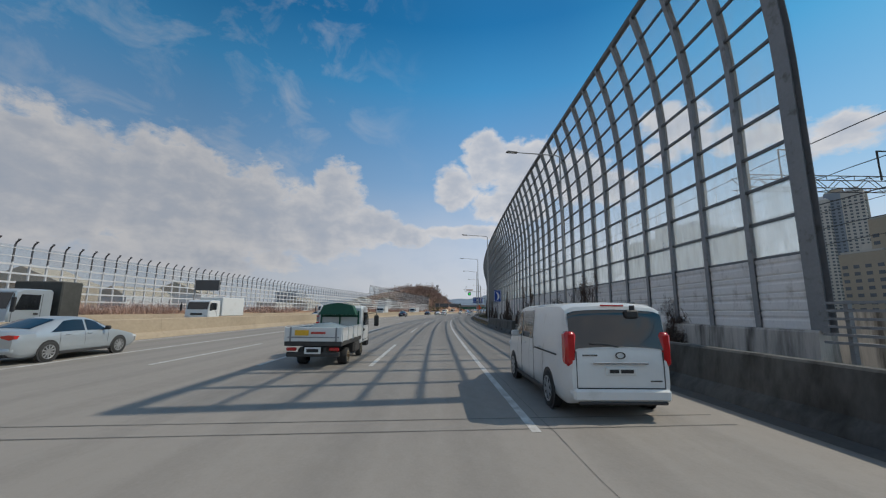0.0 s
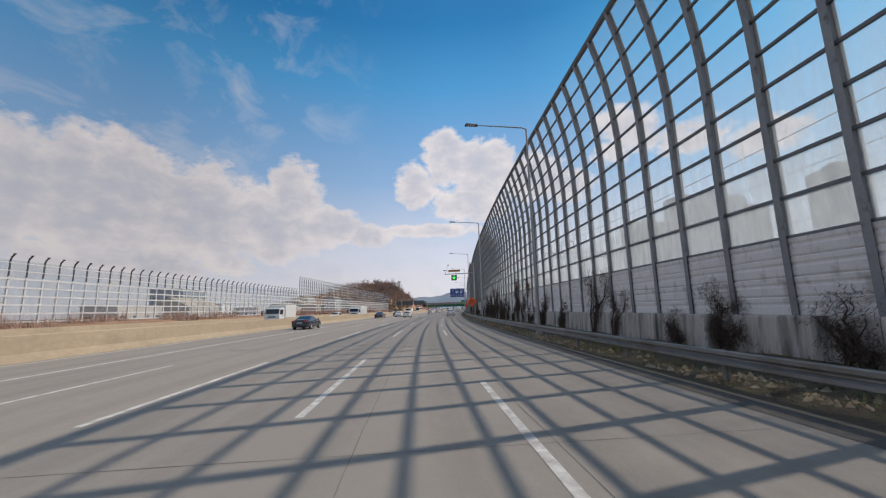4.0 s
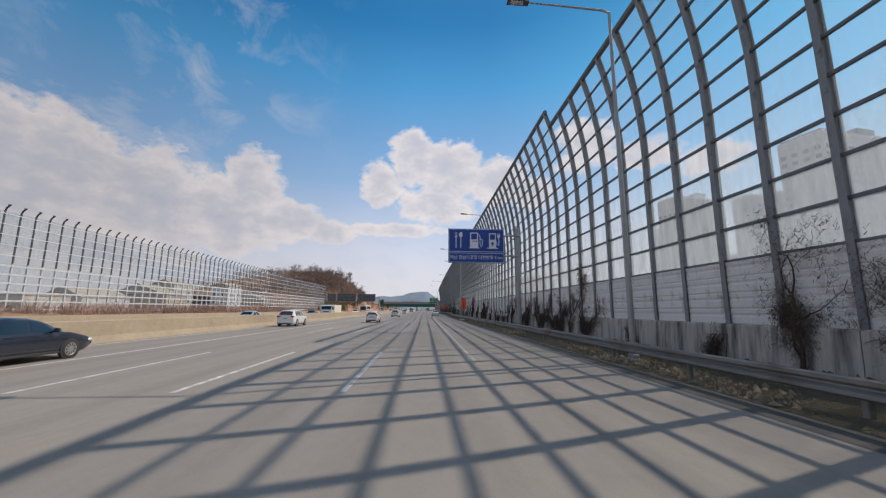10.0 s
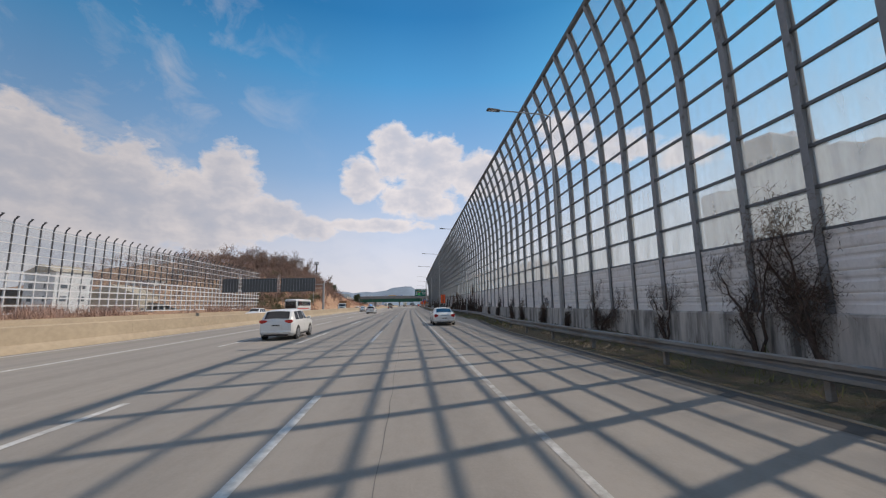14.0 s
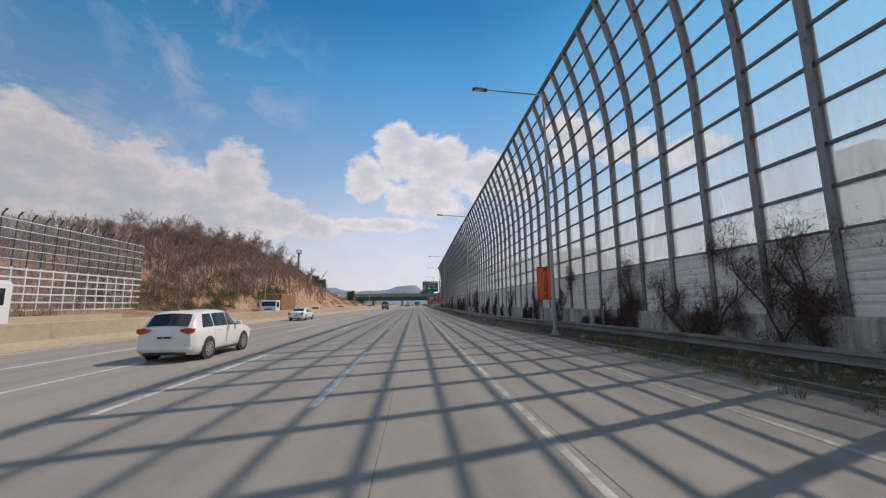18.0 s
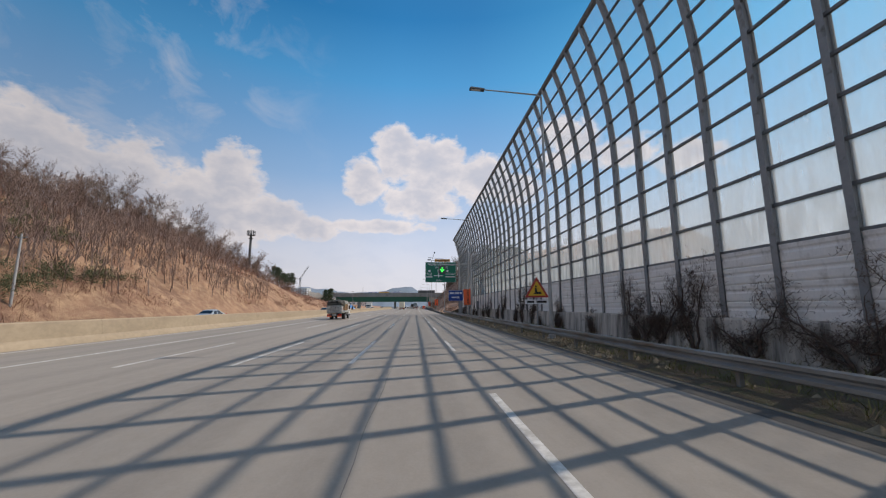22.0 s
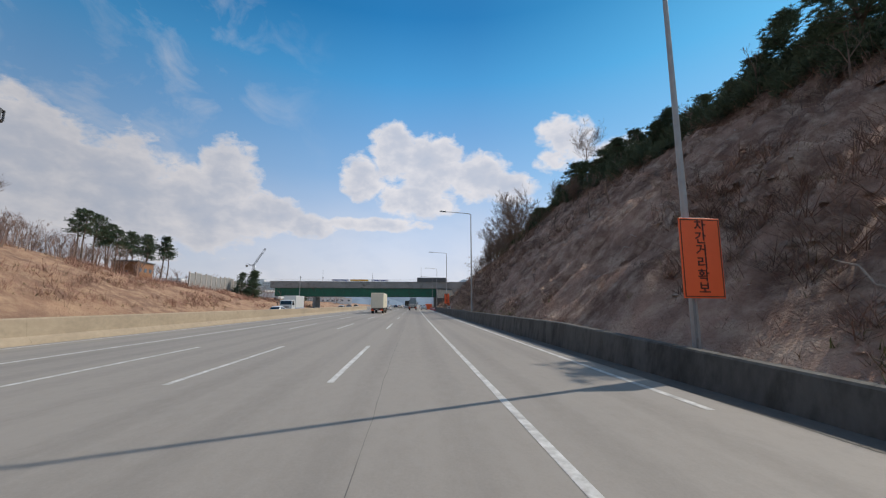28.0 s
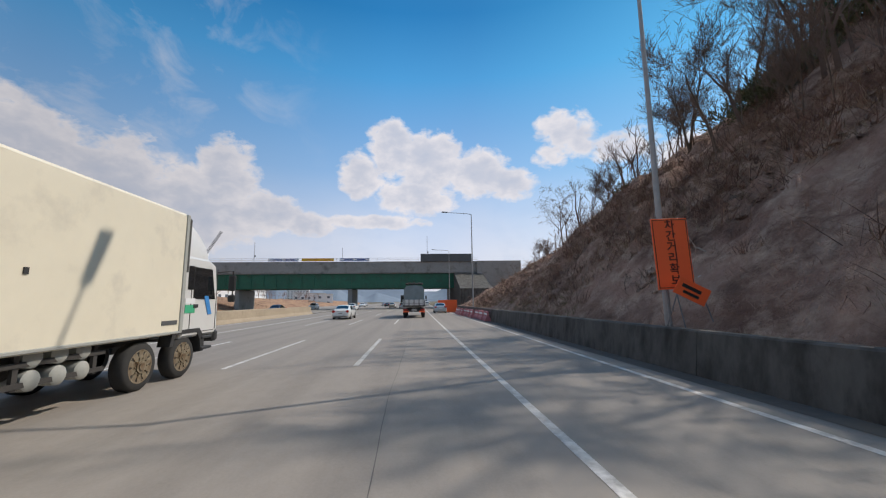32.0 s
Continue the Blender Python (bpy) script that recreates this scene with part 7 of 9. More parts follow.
PLAIN = [plain_car("white saloon car in the queue", WHITE_PAINT), plain_car("silver saloon car in the queue", SILVER), plain_car("dark saloon car in the queue", NAVY), plain_car("white sport utility car in the queue", WHITE_PAINT, suv_form, 4.5, "sport_utility_car")]
used = set()
QUEUE = [(740, -13.6, 0), (716, 3.5, 0), (795, -10.5, 0), (835, -3.6, 0), (770, -7.1, 0), (820, -13.8, 0), (860, -0.2, 0), (790, 3.4, 0), (845, -7.2, 0), (758, -3.6, 0), (880, -3.4, 0), (905, -7.0, 0), (872, -13.6, 0)]
QUEUE += [(s, u, 180) for s, u in ((152, -26.5), (160, -30), (226, -24), (262, -28), (290, -23), (332, -27), (374, -24), (460, -20), (505, -24), (548, -20.5), (585, -27), (640, -20), (690, -20), (725, -24), (760, -27), (800, -20), (835, -24))]
for k, (s, u, turn) in enumerate(QUEUE):
    m = post_at(s, u, 0, turn)
    if k % 4 in used:
        copy_thing(PLAIN[k % 4], m)
    else:
        PLAIN[k % 4].matrix_basis = m
        used.add(k % 4)
# a coach beside the median
t = thing("coach", "white coach with long dark windows and a red stripe", "bus", "traffic of the other direction")
bd = part("body", Shape().box((0, 0, 1.95), (2.5, 11.6, 2.9), 0.22), WHITE_PAINT, t, smooth=40)
for sd in (-1, 1):
    for k in range(6):
        part("side_window", Shape().box((sd * 1.252, -4.4 + k * 1.7, 2.45), (0.012, 1.6, 0.95), 0.004), CAR_GLASS, t)
    part("stripe", Shape().box((sd * 1.253, 0.5, 1.35), (0.012, 9.5, 0.25)), RED_PAINT, bd)
    for y in (3.6, -3.2):
        add_wheel(t, sd * 1.12, y, 0.5, 0.3, sd, RIM, 8)
part("windscreen", Shape().box((0, 5.79, 2.2), (2.2, 0.03, 1.5), 0.01), CAR_GLASS, t)
t.matrix_basis = post_at(399.0, -24.5, 0, 180)
t = thing("truck", "dark lorry queueing under the bridge", "lorry")
lorry_cab(t, 2.4, 4.0, 2.0, 0.9, 2.8, GREY_PAINT)
chassis(t, -4, 3.6, 0.9)
part("box", Shape().box((0, -1, 2.3), (2.4, 6, 2.6), 0.05), TARP_DARK, t)
for sd in (-1, 1):
    for y in (3.0, -2.6):
        add_wheel(t, sd * 1.0, y, 0.48, 0.32, sd, OLD_RIM, 8)
rear_end(t, 2.4, -4.0, 0.85)
finish(t, post_at(776, -3.6, 0))

# ---- dead vines on the footing and panels ----
def vine_mesh(seed, height, spread, mass):
    """A dead creeper: a few crooked stems that fan out over the wall, and a tangle of fine twigs round them."""
    rnd = random.Random(seed)
    sh, fine = Shape(), Shape()
    spots = []

    def face(z):
        return -0.40 if z < 1.40 else -0.19

    def sliver(a, b, w):
        q = Vector((rnd.uniform(-0.5, 0.5), rnd.uniform(-1, 1), rnd.uniform(-1, 1)))
        q = q.cross(b - a)
        if q.length < 1e-5:
            return
        q = q.normalized() * w
        fine.add([a - q, a + q, b + q * 0.5, b - q * 0.5], [(0, 1, 2, 3)])

    def grow(p, d, r, length, depth):
        n = (9, 6, 4, 3)[depth]
        path, rs = [p.copy()], [r]
        for i in range(n):
            d = (d + Vector((0, rnd.uniform(-0.55, 0.55), rnd.uniform(-0.35, 0.35) + 0.16 * (depth < 2)))).normalized()
            p = p + d * length / n
            p.z = max(0.05, p.z)
            p.x += (face(p.z) + rnd.uniform(-0.07, 0.04) - p.x) * 0.6
            path.append(p.copy())
            r *= 0.86
            rs.append(max(r, 0.005))
            spots.append((p.copy(), depth))
            if depth < 3 and rnd.random() < (0.8, 0.75, 0.7)[depth]:
                e = (d * 0.7 + Vector((0, rnd.choice((-1, 1)) * rnd.uniform(0.5, 1.3) * spread, rnd.uniform(-0.5, 0.8)))).normalized()
                grow(p.copy(), e, r * rnd.uniform(0.45, 0.7), length * rnd.uniform(0.3, 0.5), depth + 1)
        if depth < 2:
            sh.tube(path, rs, 5 - depth, caps=False)
        else:
            for a, b, w in zip(path[:-1], path[1:], rs):
                sliver(a, b, max(w, 0.006))

    for k in range(rnd.choice((1, 2, 2, 3))):
        grow(Vector((-0.42, rnd.uniform(-0.5, 0.5) * spread, 0.0)), Vector((0, rnd.uniform(-0.5, 0.5), 1)).normalized(), rnd.uniform(0.065, 0.115), height, 0)
    for k in range(mass):
        p, depth = rnd.choice(spots)
        if p.z > height * 0.62 and rnd.random() < 0.7:
            continue
        p = p + Vector((rnd.uniform(-0.08, 0.04), rnd.gauss(0, 0.16), rnd.gauss(-0.08, 0.18)))
        p.z = max(0.03, p.z)
        for j in range(4):
            q = p + Vector((rnd.uniform(-0.04, 0.04), rnd.uniform(-0.12, 0.12), rnd.uniform(-0.12, 0.09)))
            q.z = max(0.03, q.z)
            sliver(p, q, 0.0085 - 0.0012 * j)
            p = q
    return sh.mesh("vine", VINE, tidy=False), fine.mesh("twigs", VINE_TWIG, tidy=False)


VINES = [vine_mesh(*a) for a in ((1, 2.5, 0.8, 1600), (2, 3.4, 0.9, 2400), (3, 2.0, 1.1, 2400), (4, 2.9, 0.7, 1700), (5, 1.5, 1.0, 1500), (6, 4.0, 1.0, 3000), (7, 3.6, 1.1, 3800), (8, 2.8, 1.2, 3800))]


def vine(k, s, size=1.0, flip=1):
    ob = tagged(new("vine", VINES[k][0]), "dead leafless vine climbing the noise barrier", "climbing plant", "dead vines on the barrier")
    ob.matrix_basis = post_at(s, W_U, 0.05) @ Matrix.Diagonal((1, flip * size, size, 1))
    part("twig_tangle", VINES[k][1], VINE_TWIG, ob, "tangle of fine brown twigs")


# the largest ones, then the rest in between
LARGE = ((96.8, 1), (99.2, 6), (115.2, 5), (117.0, 1), (129.9, 3), (131.8, 1), (175.4, 5), (177.3, 6), (184.6, 2), (188.8, 7), (193.0, 6), (196.0, 5), (200.2, 7), (204.5, 6), (209.0, 7), (212.0, 5), (229.5, 1), (236.3, 2), (244.4, 7), (248.0, 1), (265.1, 5), (266.6, 2), (271.9, 7), (283.5, 3), (303.3, 7), (305.3, 3), (312.8, 2), (318.9, 6), (321.0, 3), (372.0, 7), (373.6, 5), (376.0, 2), (381.3, 7), (383.8, 2), (389.2, 6), (390.8, 5), (394.0, 7), (397.5, 6), (407.4, 5), (412.3, 3), (414.5, 0), (429.3, 2), (446.2, 6), (447.8, 3), (454.5, 1), (456.0, 0), (463.2, 2), (465.8, 0), (470.7, 3), (473.1, 7), (490.3, 1), (492.8, 3), (509.4, 0))
rnd = random.Random(8)
for s, k in LARGE:
    vine(k, s, rnd.uniform(0.85, 1.1), rnd.choice((-1, 1)))
s = 88.0
while s < 545:
    if min(abs(s - l[0]) for l in LARGE) > 1.2:
        vine(rnd.choice((0, 0, 2, 3, 4, 4, 4)), s, rnd.uniform(0.6, 1.1), rnd.choice((-1, 1)))
    s += rnd.uniform(2.2, 6.0) if not (184 < s < 212 or 362 < s < 402) else rnd.uniform(1.0, 2.2)

# ---- trees and brush ----
def quick_mesh(name, verts, tris, material):
    me = bpy.data.meshes.new(name)
    v, f = np.asarray(verts, dtype=np.float32), np.asarray(tris, dtype=np.int32)
    me.vertices.add(len(v))
    me.vertices.foreach_set("co", v.ravel())
    me.loops.add(f.size)
    me.loops.foreach_set("vertex_index", f.ravel())
    me.polygons.add(len(f))
    me.polygons.foreach_set("loop_start", np.arange(0, f.size, 3, dtype=np.int32))
    me.update(calc_edges=True)
    me.materials.append(material)
    return me


def blade_mesh(name, roots, material, seed, each, height, width, lean):
    """Tufts of thin blades or twigs standing on the given roots; height may be one number or one for each root."""
    rg = np.random.default_rng(seed)
    r = np.repeat(np.asarray(roots, dtype=float), each, axis=0)
    n = len(r)
    hh = np.repeat(np.broadcast_to(np.asarray(height, dtype=float), (len(roots),)), each) * rg.uniform(0.45, 1.15, n)
    a = rg.uniform(0, 2 * np.pi, n)
    ln_ = rg.uniform(0.1, 1.0, n) * lean
    off = rg.normal(0, 1, (n, 2)) * hh[:, None] * 0.22
    base = r.copy()
    base[:, :2] += off
    base[:, 2] -= 0.04
    side = np.stack([np.cos(a + 1.57), np.sin(a + 1.57), np.zeros(n)], 1) * (np.asarray(width) * rg.uniform(0.6, 1.4, n))[:, None]
    dirv = np.stack([np.cos(a) * ln_, np.sin(a) * ln_, np.ones(n)], 1)
    mid = base + dirv * (hh * 0.55)[:, None]
    dirv[:, 2] *= 0.75
    tip = mid + dirv * (hh * 0.5)[:, None] + rg.normal(0, 0.06, (n, 3)) * hh[:, None]
    v = np.stack([base - side, base + side, mid - side * 0.7, mid + side * 0.7, tip], 1).reshape(-1, 3)
    k = np.arange(n)[:, None] * 5
    f = np.concatenate([k + [0, 1, 3], k + [0, 3, 2], k + [2, 3, 4]], 1).reshape(-1, 3)
    return quick_mesh(name, v, f, material)


def stuff(name, me, material, label, category):
    return tagged(new(name, me), label, category, kind="stuff")


def grow_tree(seed, height, lean=0.0, spread=0.55, stems=1, droop=0.0, fine=1.0, thick=0.009):
    """Trunk with limbs, and the twigs of the crown, as two shapes."""
    rnd = random.Random(seed)
    wood, crown = Shape(), Shape()

    def limb(p, d, r, length, depth):
        n = 5 if depth < 2 else 3
        path, rs = [p.copy()], [r]
        for i in range(n):
            d = (d + Vector((rnd.uniform(-1, 1), rnd.uniform(-1, 1), rnd.uniform(-0.5, 0.9) - droop * depth)) * (0.13 + 0.05 * depth)).normalized()
            p = p + d * (length / n)
            path.append(p.copy())
            rs.append(max(thick * 1.1, r * (1 - 0.72 * (i + 1) / n)))
            start = 0.3 if depth == 0 else 0.15
            if depth < 3 and (i + 1) / n > start:
                for _ in range(rnd.choice((1, 2, 2)) if depth < 2 else rnd.choice((1, 2, 3))):
                    t = rnd.uniform(0, 2 * math.pi)
                    q = Vector((math.cos(t), math.sin(t), rnd.uniform(-0.1, 0.7)))
                    dd = (d * 0.75 + q * rnd.uniform(0.5, 1.0) * (0.75 + spread * 0.6)).normalized()
                    limb(p.copy(), dd, rs[-1] * rnd.uniform(0.5, 0.75), length * rnd.uniform(0.36, 0.6), depth + 1)
        (wood if depth < 2 else crown).tube(path, rs, (7, 5, 3, 3)[depth], caps=False)
        if depth >= 2:
            for _ in range(int(4 * fine)):
                b = path[rnd.randint(1, len(path) - 1)]
                e = b + (d + Vector((rnd.uniform(-1, 1), rnd.uniform(-1, 1), rnd.uniform(-0.6, 0.9) - droop))).normalized() * rnd.uniform(0.25, 0.7)
                w = Vector((rnd.uniform(-1, 1), rnd.uniform(-1, 1), 0)).normalized() * thick
                m = (b + e) / 2 + Vector((rnd.uniform(-0.06, 0.06), rnd.uniform(-0.06, 0.06), 0.04))
                crown.add([b - w, b + w, m + w * 0.8, m - w * 0.8, e], [(0, 1, 2, 3), (3, 2, 4)])

    for k in range(stems):
        a = rnd.uniform(0, 6.28)
        d = Vector((math.cos(a) * 0.25 * (stems > 1) + lean, math.sin(a) * 0.25 * (stems > 1), 1)).normalized()
        limb(Vector((0.15 * k, 0.1 * k, -0.2)), d, 0.0135 * height * rnd.uniform(0.8, 1.1) / (1 + 0.25 * (stems - 1)), height * (0.72 if stems == 1 else 0.62), 0)
    return wood, crown


def tree_kind(seed, height, label="tall bare deciduous tree on the slope", twig=TWIG, **how):
    wood, crown = grow_tree(seed, height, **how)
    t = thing("tree", label, "tree", "bare trees on the slopes")
    part("trunk", wood.mesh("trunk", BARK, 60, tidy=False), BARK, t)
    part("crown", crown.mesh("crown", twig, tidy=False), twig, t, "leafless twigs")
    return t


def pine_kind(seed, height, bare, label):
    """A pine: leaning trunk, a bare lower part, flat pads of needle tufts above."""
    rnd = random.Random(seed)
    rg = np.random.default_rng(seed)
    wood = Shape()
    lx, ly = rnd.uniform(-0.06, 0.06), rnd.uniform(-0.06, 0.06)
    spine = [Vector((lx * z + 0.12 * math.sin(z * 0.5 + seed), ly * z + 0.1 * math.sin(z * 0.4), z)) for z in np.linspace(-0.3, height * 0.95, 9)]
    wood.tube(spine, [0.017 * height * (1 - 0.75 * i / 8) for i in range(9)], 7, caps=False)
    tufts = []
    layers = int((height * (1 - bare)) / 0.62) + 2
    for k in range(layers):
        f = bare + (1 - bare) * k / (layers - 1)
        z = height * min(0.97, f)
        i = min(7, int((z + 0.3) / (height * 0.95 + 0.3) * 8))
        c = spine[i].lerp(spine[i + 1], 0.5)
        reach = height * (0.21 if bare > 0.4 else 0.30) * (1.05 - ((f - bare) / (1 - bare)) ** 1.6 * 0.8) * rnd.uniform(0.7, 1.15)
        for j in range(rnd.randint(4, 6)):
            a = rnd.uniform(0, 6.28)
            q = Vector((math.cos(a), math.sin(a), rnd.uniform(-0.05, 0.35)))
            tip = Vector((c.x, c.y, z)) + q * reach * rnd.uniform(0.6, 1.1)
            wood.tube([(c.x, c.y, z - 0.2), ((c.x + tip.x) / 2, (c.y + tip.y) / 2, (z + tip.z) / 2 - 0.08), tip], [0.05, 0.035, 0.012], 3, caps=False)
            for m in range(rnd.randint(7, 12)):
                g = rnd.uniform(0.35, 1.05)
                tufts.append(Vector((c.x, c.y, z)).lerp(tip, g) + Vector((rnd.gauss(0, 0.36), rnd.gauss(0, 0.36), rnd.gauss(0.08, 0.2))))
    tf = np.array([tuple(v) for v in tufts])
    each = 15
    r = np.repeat(tf, each, axis=0)
    n = len(r)
    d = rg.normal(0, 1, (n, 3))
    d[:, 2] = np.abs(d[:, 2]) * 0.6 + 0.1
    d /= np.linalg.norm(d, axis=1)[:, None]
    sd = np.cross(d, rg.normal(0, 1, (n, 3)))
    sd /= np.linalg.norm(sd, axis=1)[:, None]
    ln_ = rg.uniform(0.28, 0.6, n)[:, None]
    v = np.stack([r - sd * 0.045, r + sd * 0.045, r + d * ln_], 1).reshape(-1, 3)
    me = quick_mesh("crown", v, np.arange(n * 3).reshape(-1, 3), NEEDLES)
    t = thing("pine_tree", label, "tree", "pines on the slopes")
    part("trunk", wood.mesh("trunk", BARK, 60, tidy=False), BARK, t)
    part("crown", me, NEEDLES, t, "dark green needle crown")
    return t


KINDS = [tree_kind(31, 9.0, fine=1.8), tree_kind(32, 8.0, spread=0.3, fine=1.8), tree_kind(33, 10.0, spread=0.7, fine=2.0), tree_kind(34, 6.5, stems=2, spread=0.4, fine=1.6), tree_kind(35, 7.5, lean=0.12, spread=0.4, fine=1.8), tree_kind(36, 11.0, stems=2, spread=0.8, fine=2.2)]
FAR_KINDS = [tree_kind(71, 9.0, "bare grey-brown tree on the far hill", thick=0.018, twig=FAR_TWIG), tree_kind(72, 8.5, "bare grey-brown tree on the far hill", spread=0.3, thick=0.018, twig=FAR_TWIG), tree_kind(73, 8.0, "bare forked tree on the far hill", stems=2, spread=0.4, thick=0.018, twig=FAR_TWIG), tree_kind(74, 10.0, "tall bare tree on the far hill", spread=0.5, thick=0.018, twig=FAR_TWIG)]
placed = set()


def plant(kind, s, u, z, size=1.0, turn=0.0, wide=1.0):
    m = post_at(s, u, z, turn) @ Matrix.Diagonal((size * wide, size * wide, size, 1))
    if kind in placed:
        copy_thing(kind, m)
    else:
        kind.matrix_basis = m
        placed.add(kind)


rnd = random.Random(77)
# right slope: bare trees on the crest, one weeping tree near the bridge
for s, u, k, sz in ((686.0, 22.5, 5, 1.1), (681.5, 21.0, 2, 1.0), (677.0, 24.0, 5, 1.15), (683.0, 26.0, 2, 1.1), (679.0, 27.5, 0, 1.2), (689.5, 24.0, 3, 1.0), (672.5, 24.5, 2, 1.2), (667.0, 24.5, 0, 1.1), (699.0, 22.0, 3, 0.8), (704.0, 25.0, 0, 0.8), (722.0, 22.5, 3, 0.7), (730.0, 24.0, 1, 0.7), (661.0, 24.0, 4, 1.0), (655.0, 20.5, 0, 0.95), (640.0, 29.0, 2, 1.0), (648.0, 26.0, 1, 1.0), (636.0, 24.0, 3, 0.8), (566.0, 31.0, 0, 0.9), (556.0, 26.0, 1, 0.9), (548.0, 24.0, 2, 0.9), (540.0, 27.0, 5, 0.8), (532.0, 22.0, 0, 0.8), (524.0, 25.0, 4, 1.0), (515.0, 23.0, 2, 0.9)):
    plant(KINDS[k], s, u, right_hill(s, u) - 0.1, sz, rnd.uniform(0, 360))
WEEPING = tree_kind(41, 9.5, "bare drooping tree at the end of the slope", spread=0.5, droop=0.34, fine=2.0)
plant(WEEPING, 711.0, 21.5, right_hill(711, 21.5) - 0.1, 1.0)
# dark pines behind the right crest
PINES = [pine_kind(51, 9.0, 0.08, "dark green pine on the roadside slope"), pine_kind(52, 8.0, 0.05, "dark green pine on the roadside slope"), pine_kind(53, 10.5, 0.12, "dark green pine on the roadside slope")]
for s in np.arange(590, 660, 3.3):
    u = 28.5 + rnd.uniform(-1.2, 1.2) - (1.5 if s > 640 else 0)
    ss = s + rnd.uniform(-1.2, 1.2)
    plant(PINES[rnd.randint(0, 2)], ss, u, right_hill(ss, u) - 0.3, rnd.uniform(0.5, 0.8), rnd.uniform(0, 360), 1.3)
for s in np.arange(594, 668, 4.5):
    u = 33.5 + rnd.uniform(-1.5, 1.5)
    plant(PINES[rnd.randint(0, 2)], s, u, right_hill(s, u) - 0.3, rnd.uniform(0.65, 0.95), rnd.uniform(0, 360))
plant(PINES[1], 586.5, 27.5, right_hill(586.5, 27.5) - 0.3, 0.6)
plant(WEEPING, 573.0, 19.6, right_hill(573.0, 19.6) - 0.1, 0.78, 60, 0.6)
plant(WEEPING, 573.0, 21.6, right_hill(573.0, 21.6) - 0.1, 0.9, 200, 0.6)
CREST_PINE = [pine_kind(54, 9.5, 0.42, "dark pine with a bare lower trunk on the crest"), pine_kind(55, 8.6, 0.36, "dark pine with a bare lower trunk on the crest")]
for k, (s, u) in enumerate(((571.8, 23.6), (570.6, 25.4), (568.8, 26.2))):
    plant(CREST_PINE[k % 2], s, u, right_hill(s, u) - 0.2, 0.82 + 0.04 * (k % 3), 75 * k)
for k in range(13):
    s = 642 + 2.9 * k + rnd.uniform(-0.9, 0.9)
    u = 18.6 + rnd.uniform(-1.2, 1.6)
    plant(KINDS[rnd.choice((1, 4, 1, 3))], s, u, right_hill(s, u) - 0.1, rnd.uniform(0.8, 1.1), rnd.uniform(0, 360), 0.75)
for s, u in ((671, 31), (676, 32.5), (682, 33)):
    plant(PINES[rnd.randint(0, 2)], s, u, right_hill(s, u) - 0.3, rnd.uniform(0.8, 1.0), rnd.uniform(0, 360))
for s in np.arange(500, 580, 8.0):
    plant(PINES[rnd.randint(0, 2)], s, 32 + rnd.uniform(-4, 6), right_hill(s, 33) - 0.3, rnd.uniform(0.75, 1.0), rnd.uniform(0, 360))
# pines behind the end of the noise barrier
for s, u in ((505, 20.0), (508, 24.0), (511, 17.0), (513, 27.0), (515, 20.5), (518.5, 15.5), (520, 24.0), (522, 19.0), (526, 16.0), (528, 26.0), (530, 21.0), (534, 17.0), (538, 19.5), (542, 16.5), (546, 20.0)):
    plant(PINES[rnd.randint(0, 2)], s, u, right_hill(s, u) - 0.5, rnd.uniform(1.0, 1.35), rnd.uniform(0, 360))
# dark evergreens beside the retaining wall
for s, u, z in ((727, -60, 1.75), (731, -62, 1.5), (724.5, -63, 1.4)):
    plant(PINES[1], s, u, left_hill(s, u) - 0.3, z, 40 * z, 0.85)
# tall pines on the left, behind the mast
TALL = [pine_kind(61, 15.0, 0.6, "tall pine with a bare trunk and a flat crown"), pine_kind(62, 13.5, 0.55, "tall pine with a bare trunk and a flat crown")]
for k in range(15):
    s, u = 674 + k * 2.6 + rnd.uniform(-1.5, 1.5), -79 - 0.3 * k + rnd.uniform(-3, 3)
    plant(TALL[k % 2], s, u, left_hill(s, u) - 0.3, rnd.uniform(0.8, 1.1), rnd.uniform(0, 360))
for s, u, z in ((800, -62, 0.76), (806, -66, 0.6)):
    plant(PINES[1], s, u, left_hill(s, u), 1.5 * z, 0)
# the left hill's bare wood
for k in range(64):
    s = rnd.uniform(505, 655)
    d = rnd.uniform(24, 46)
    u = -44 - d - max(0, (520 - s) * 0.2)
    plant(FAR_KINDS[rnd.randint(0, 3)], s, u, left_hill(s, u) - 0.2, rnd.uniform(0.75, 1.1), rnd.uniform(0, 360))
for k in range(26):
    s = rnd.uniform(455, 510)
    u = -62 - rnd.uniform(0, 34)
    plant(FAR_KINDS[rnd.randint(0, 3)], s, u, left_hill(s, u) - 0.2, rnd.uniform(0.7, 1.1), rnd.uniform(0, 360))


# taller trees with dark limbs along the left hill's crest
for k in range(14):
    s = 520 + 9.5 * k + rnd.uniform(-3, 3)
    u = -70 - rnd.uniform(0, 12)
    plant(KINDS[(5, 2, 0, 5)[k % 4]], s, u, left_hill(s, u) - 0.3, rnd.uniform(0.95, 1.25), rnd.uniform(0, 360))


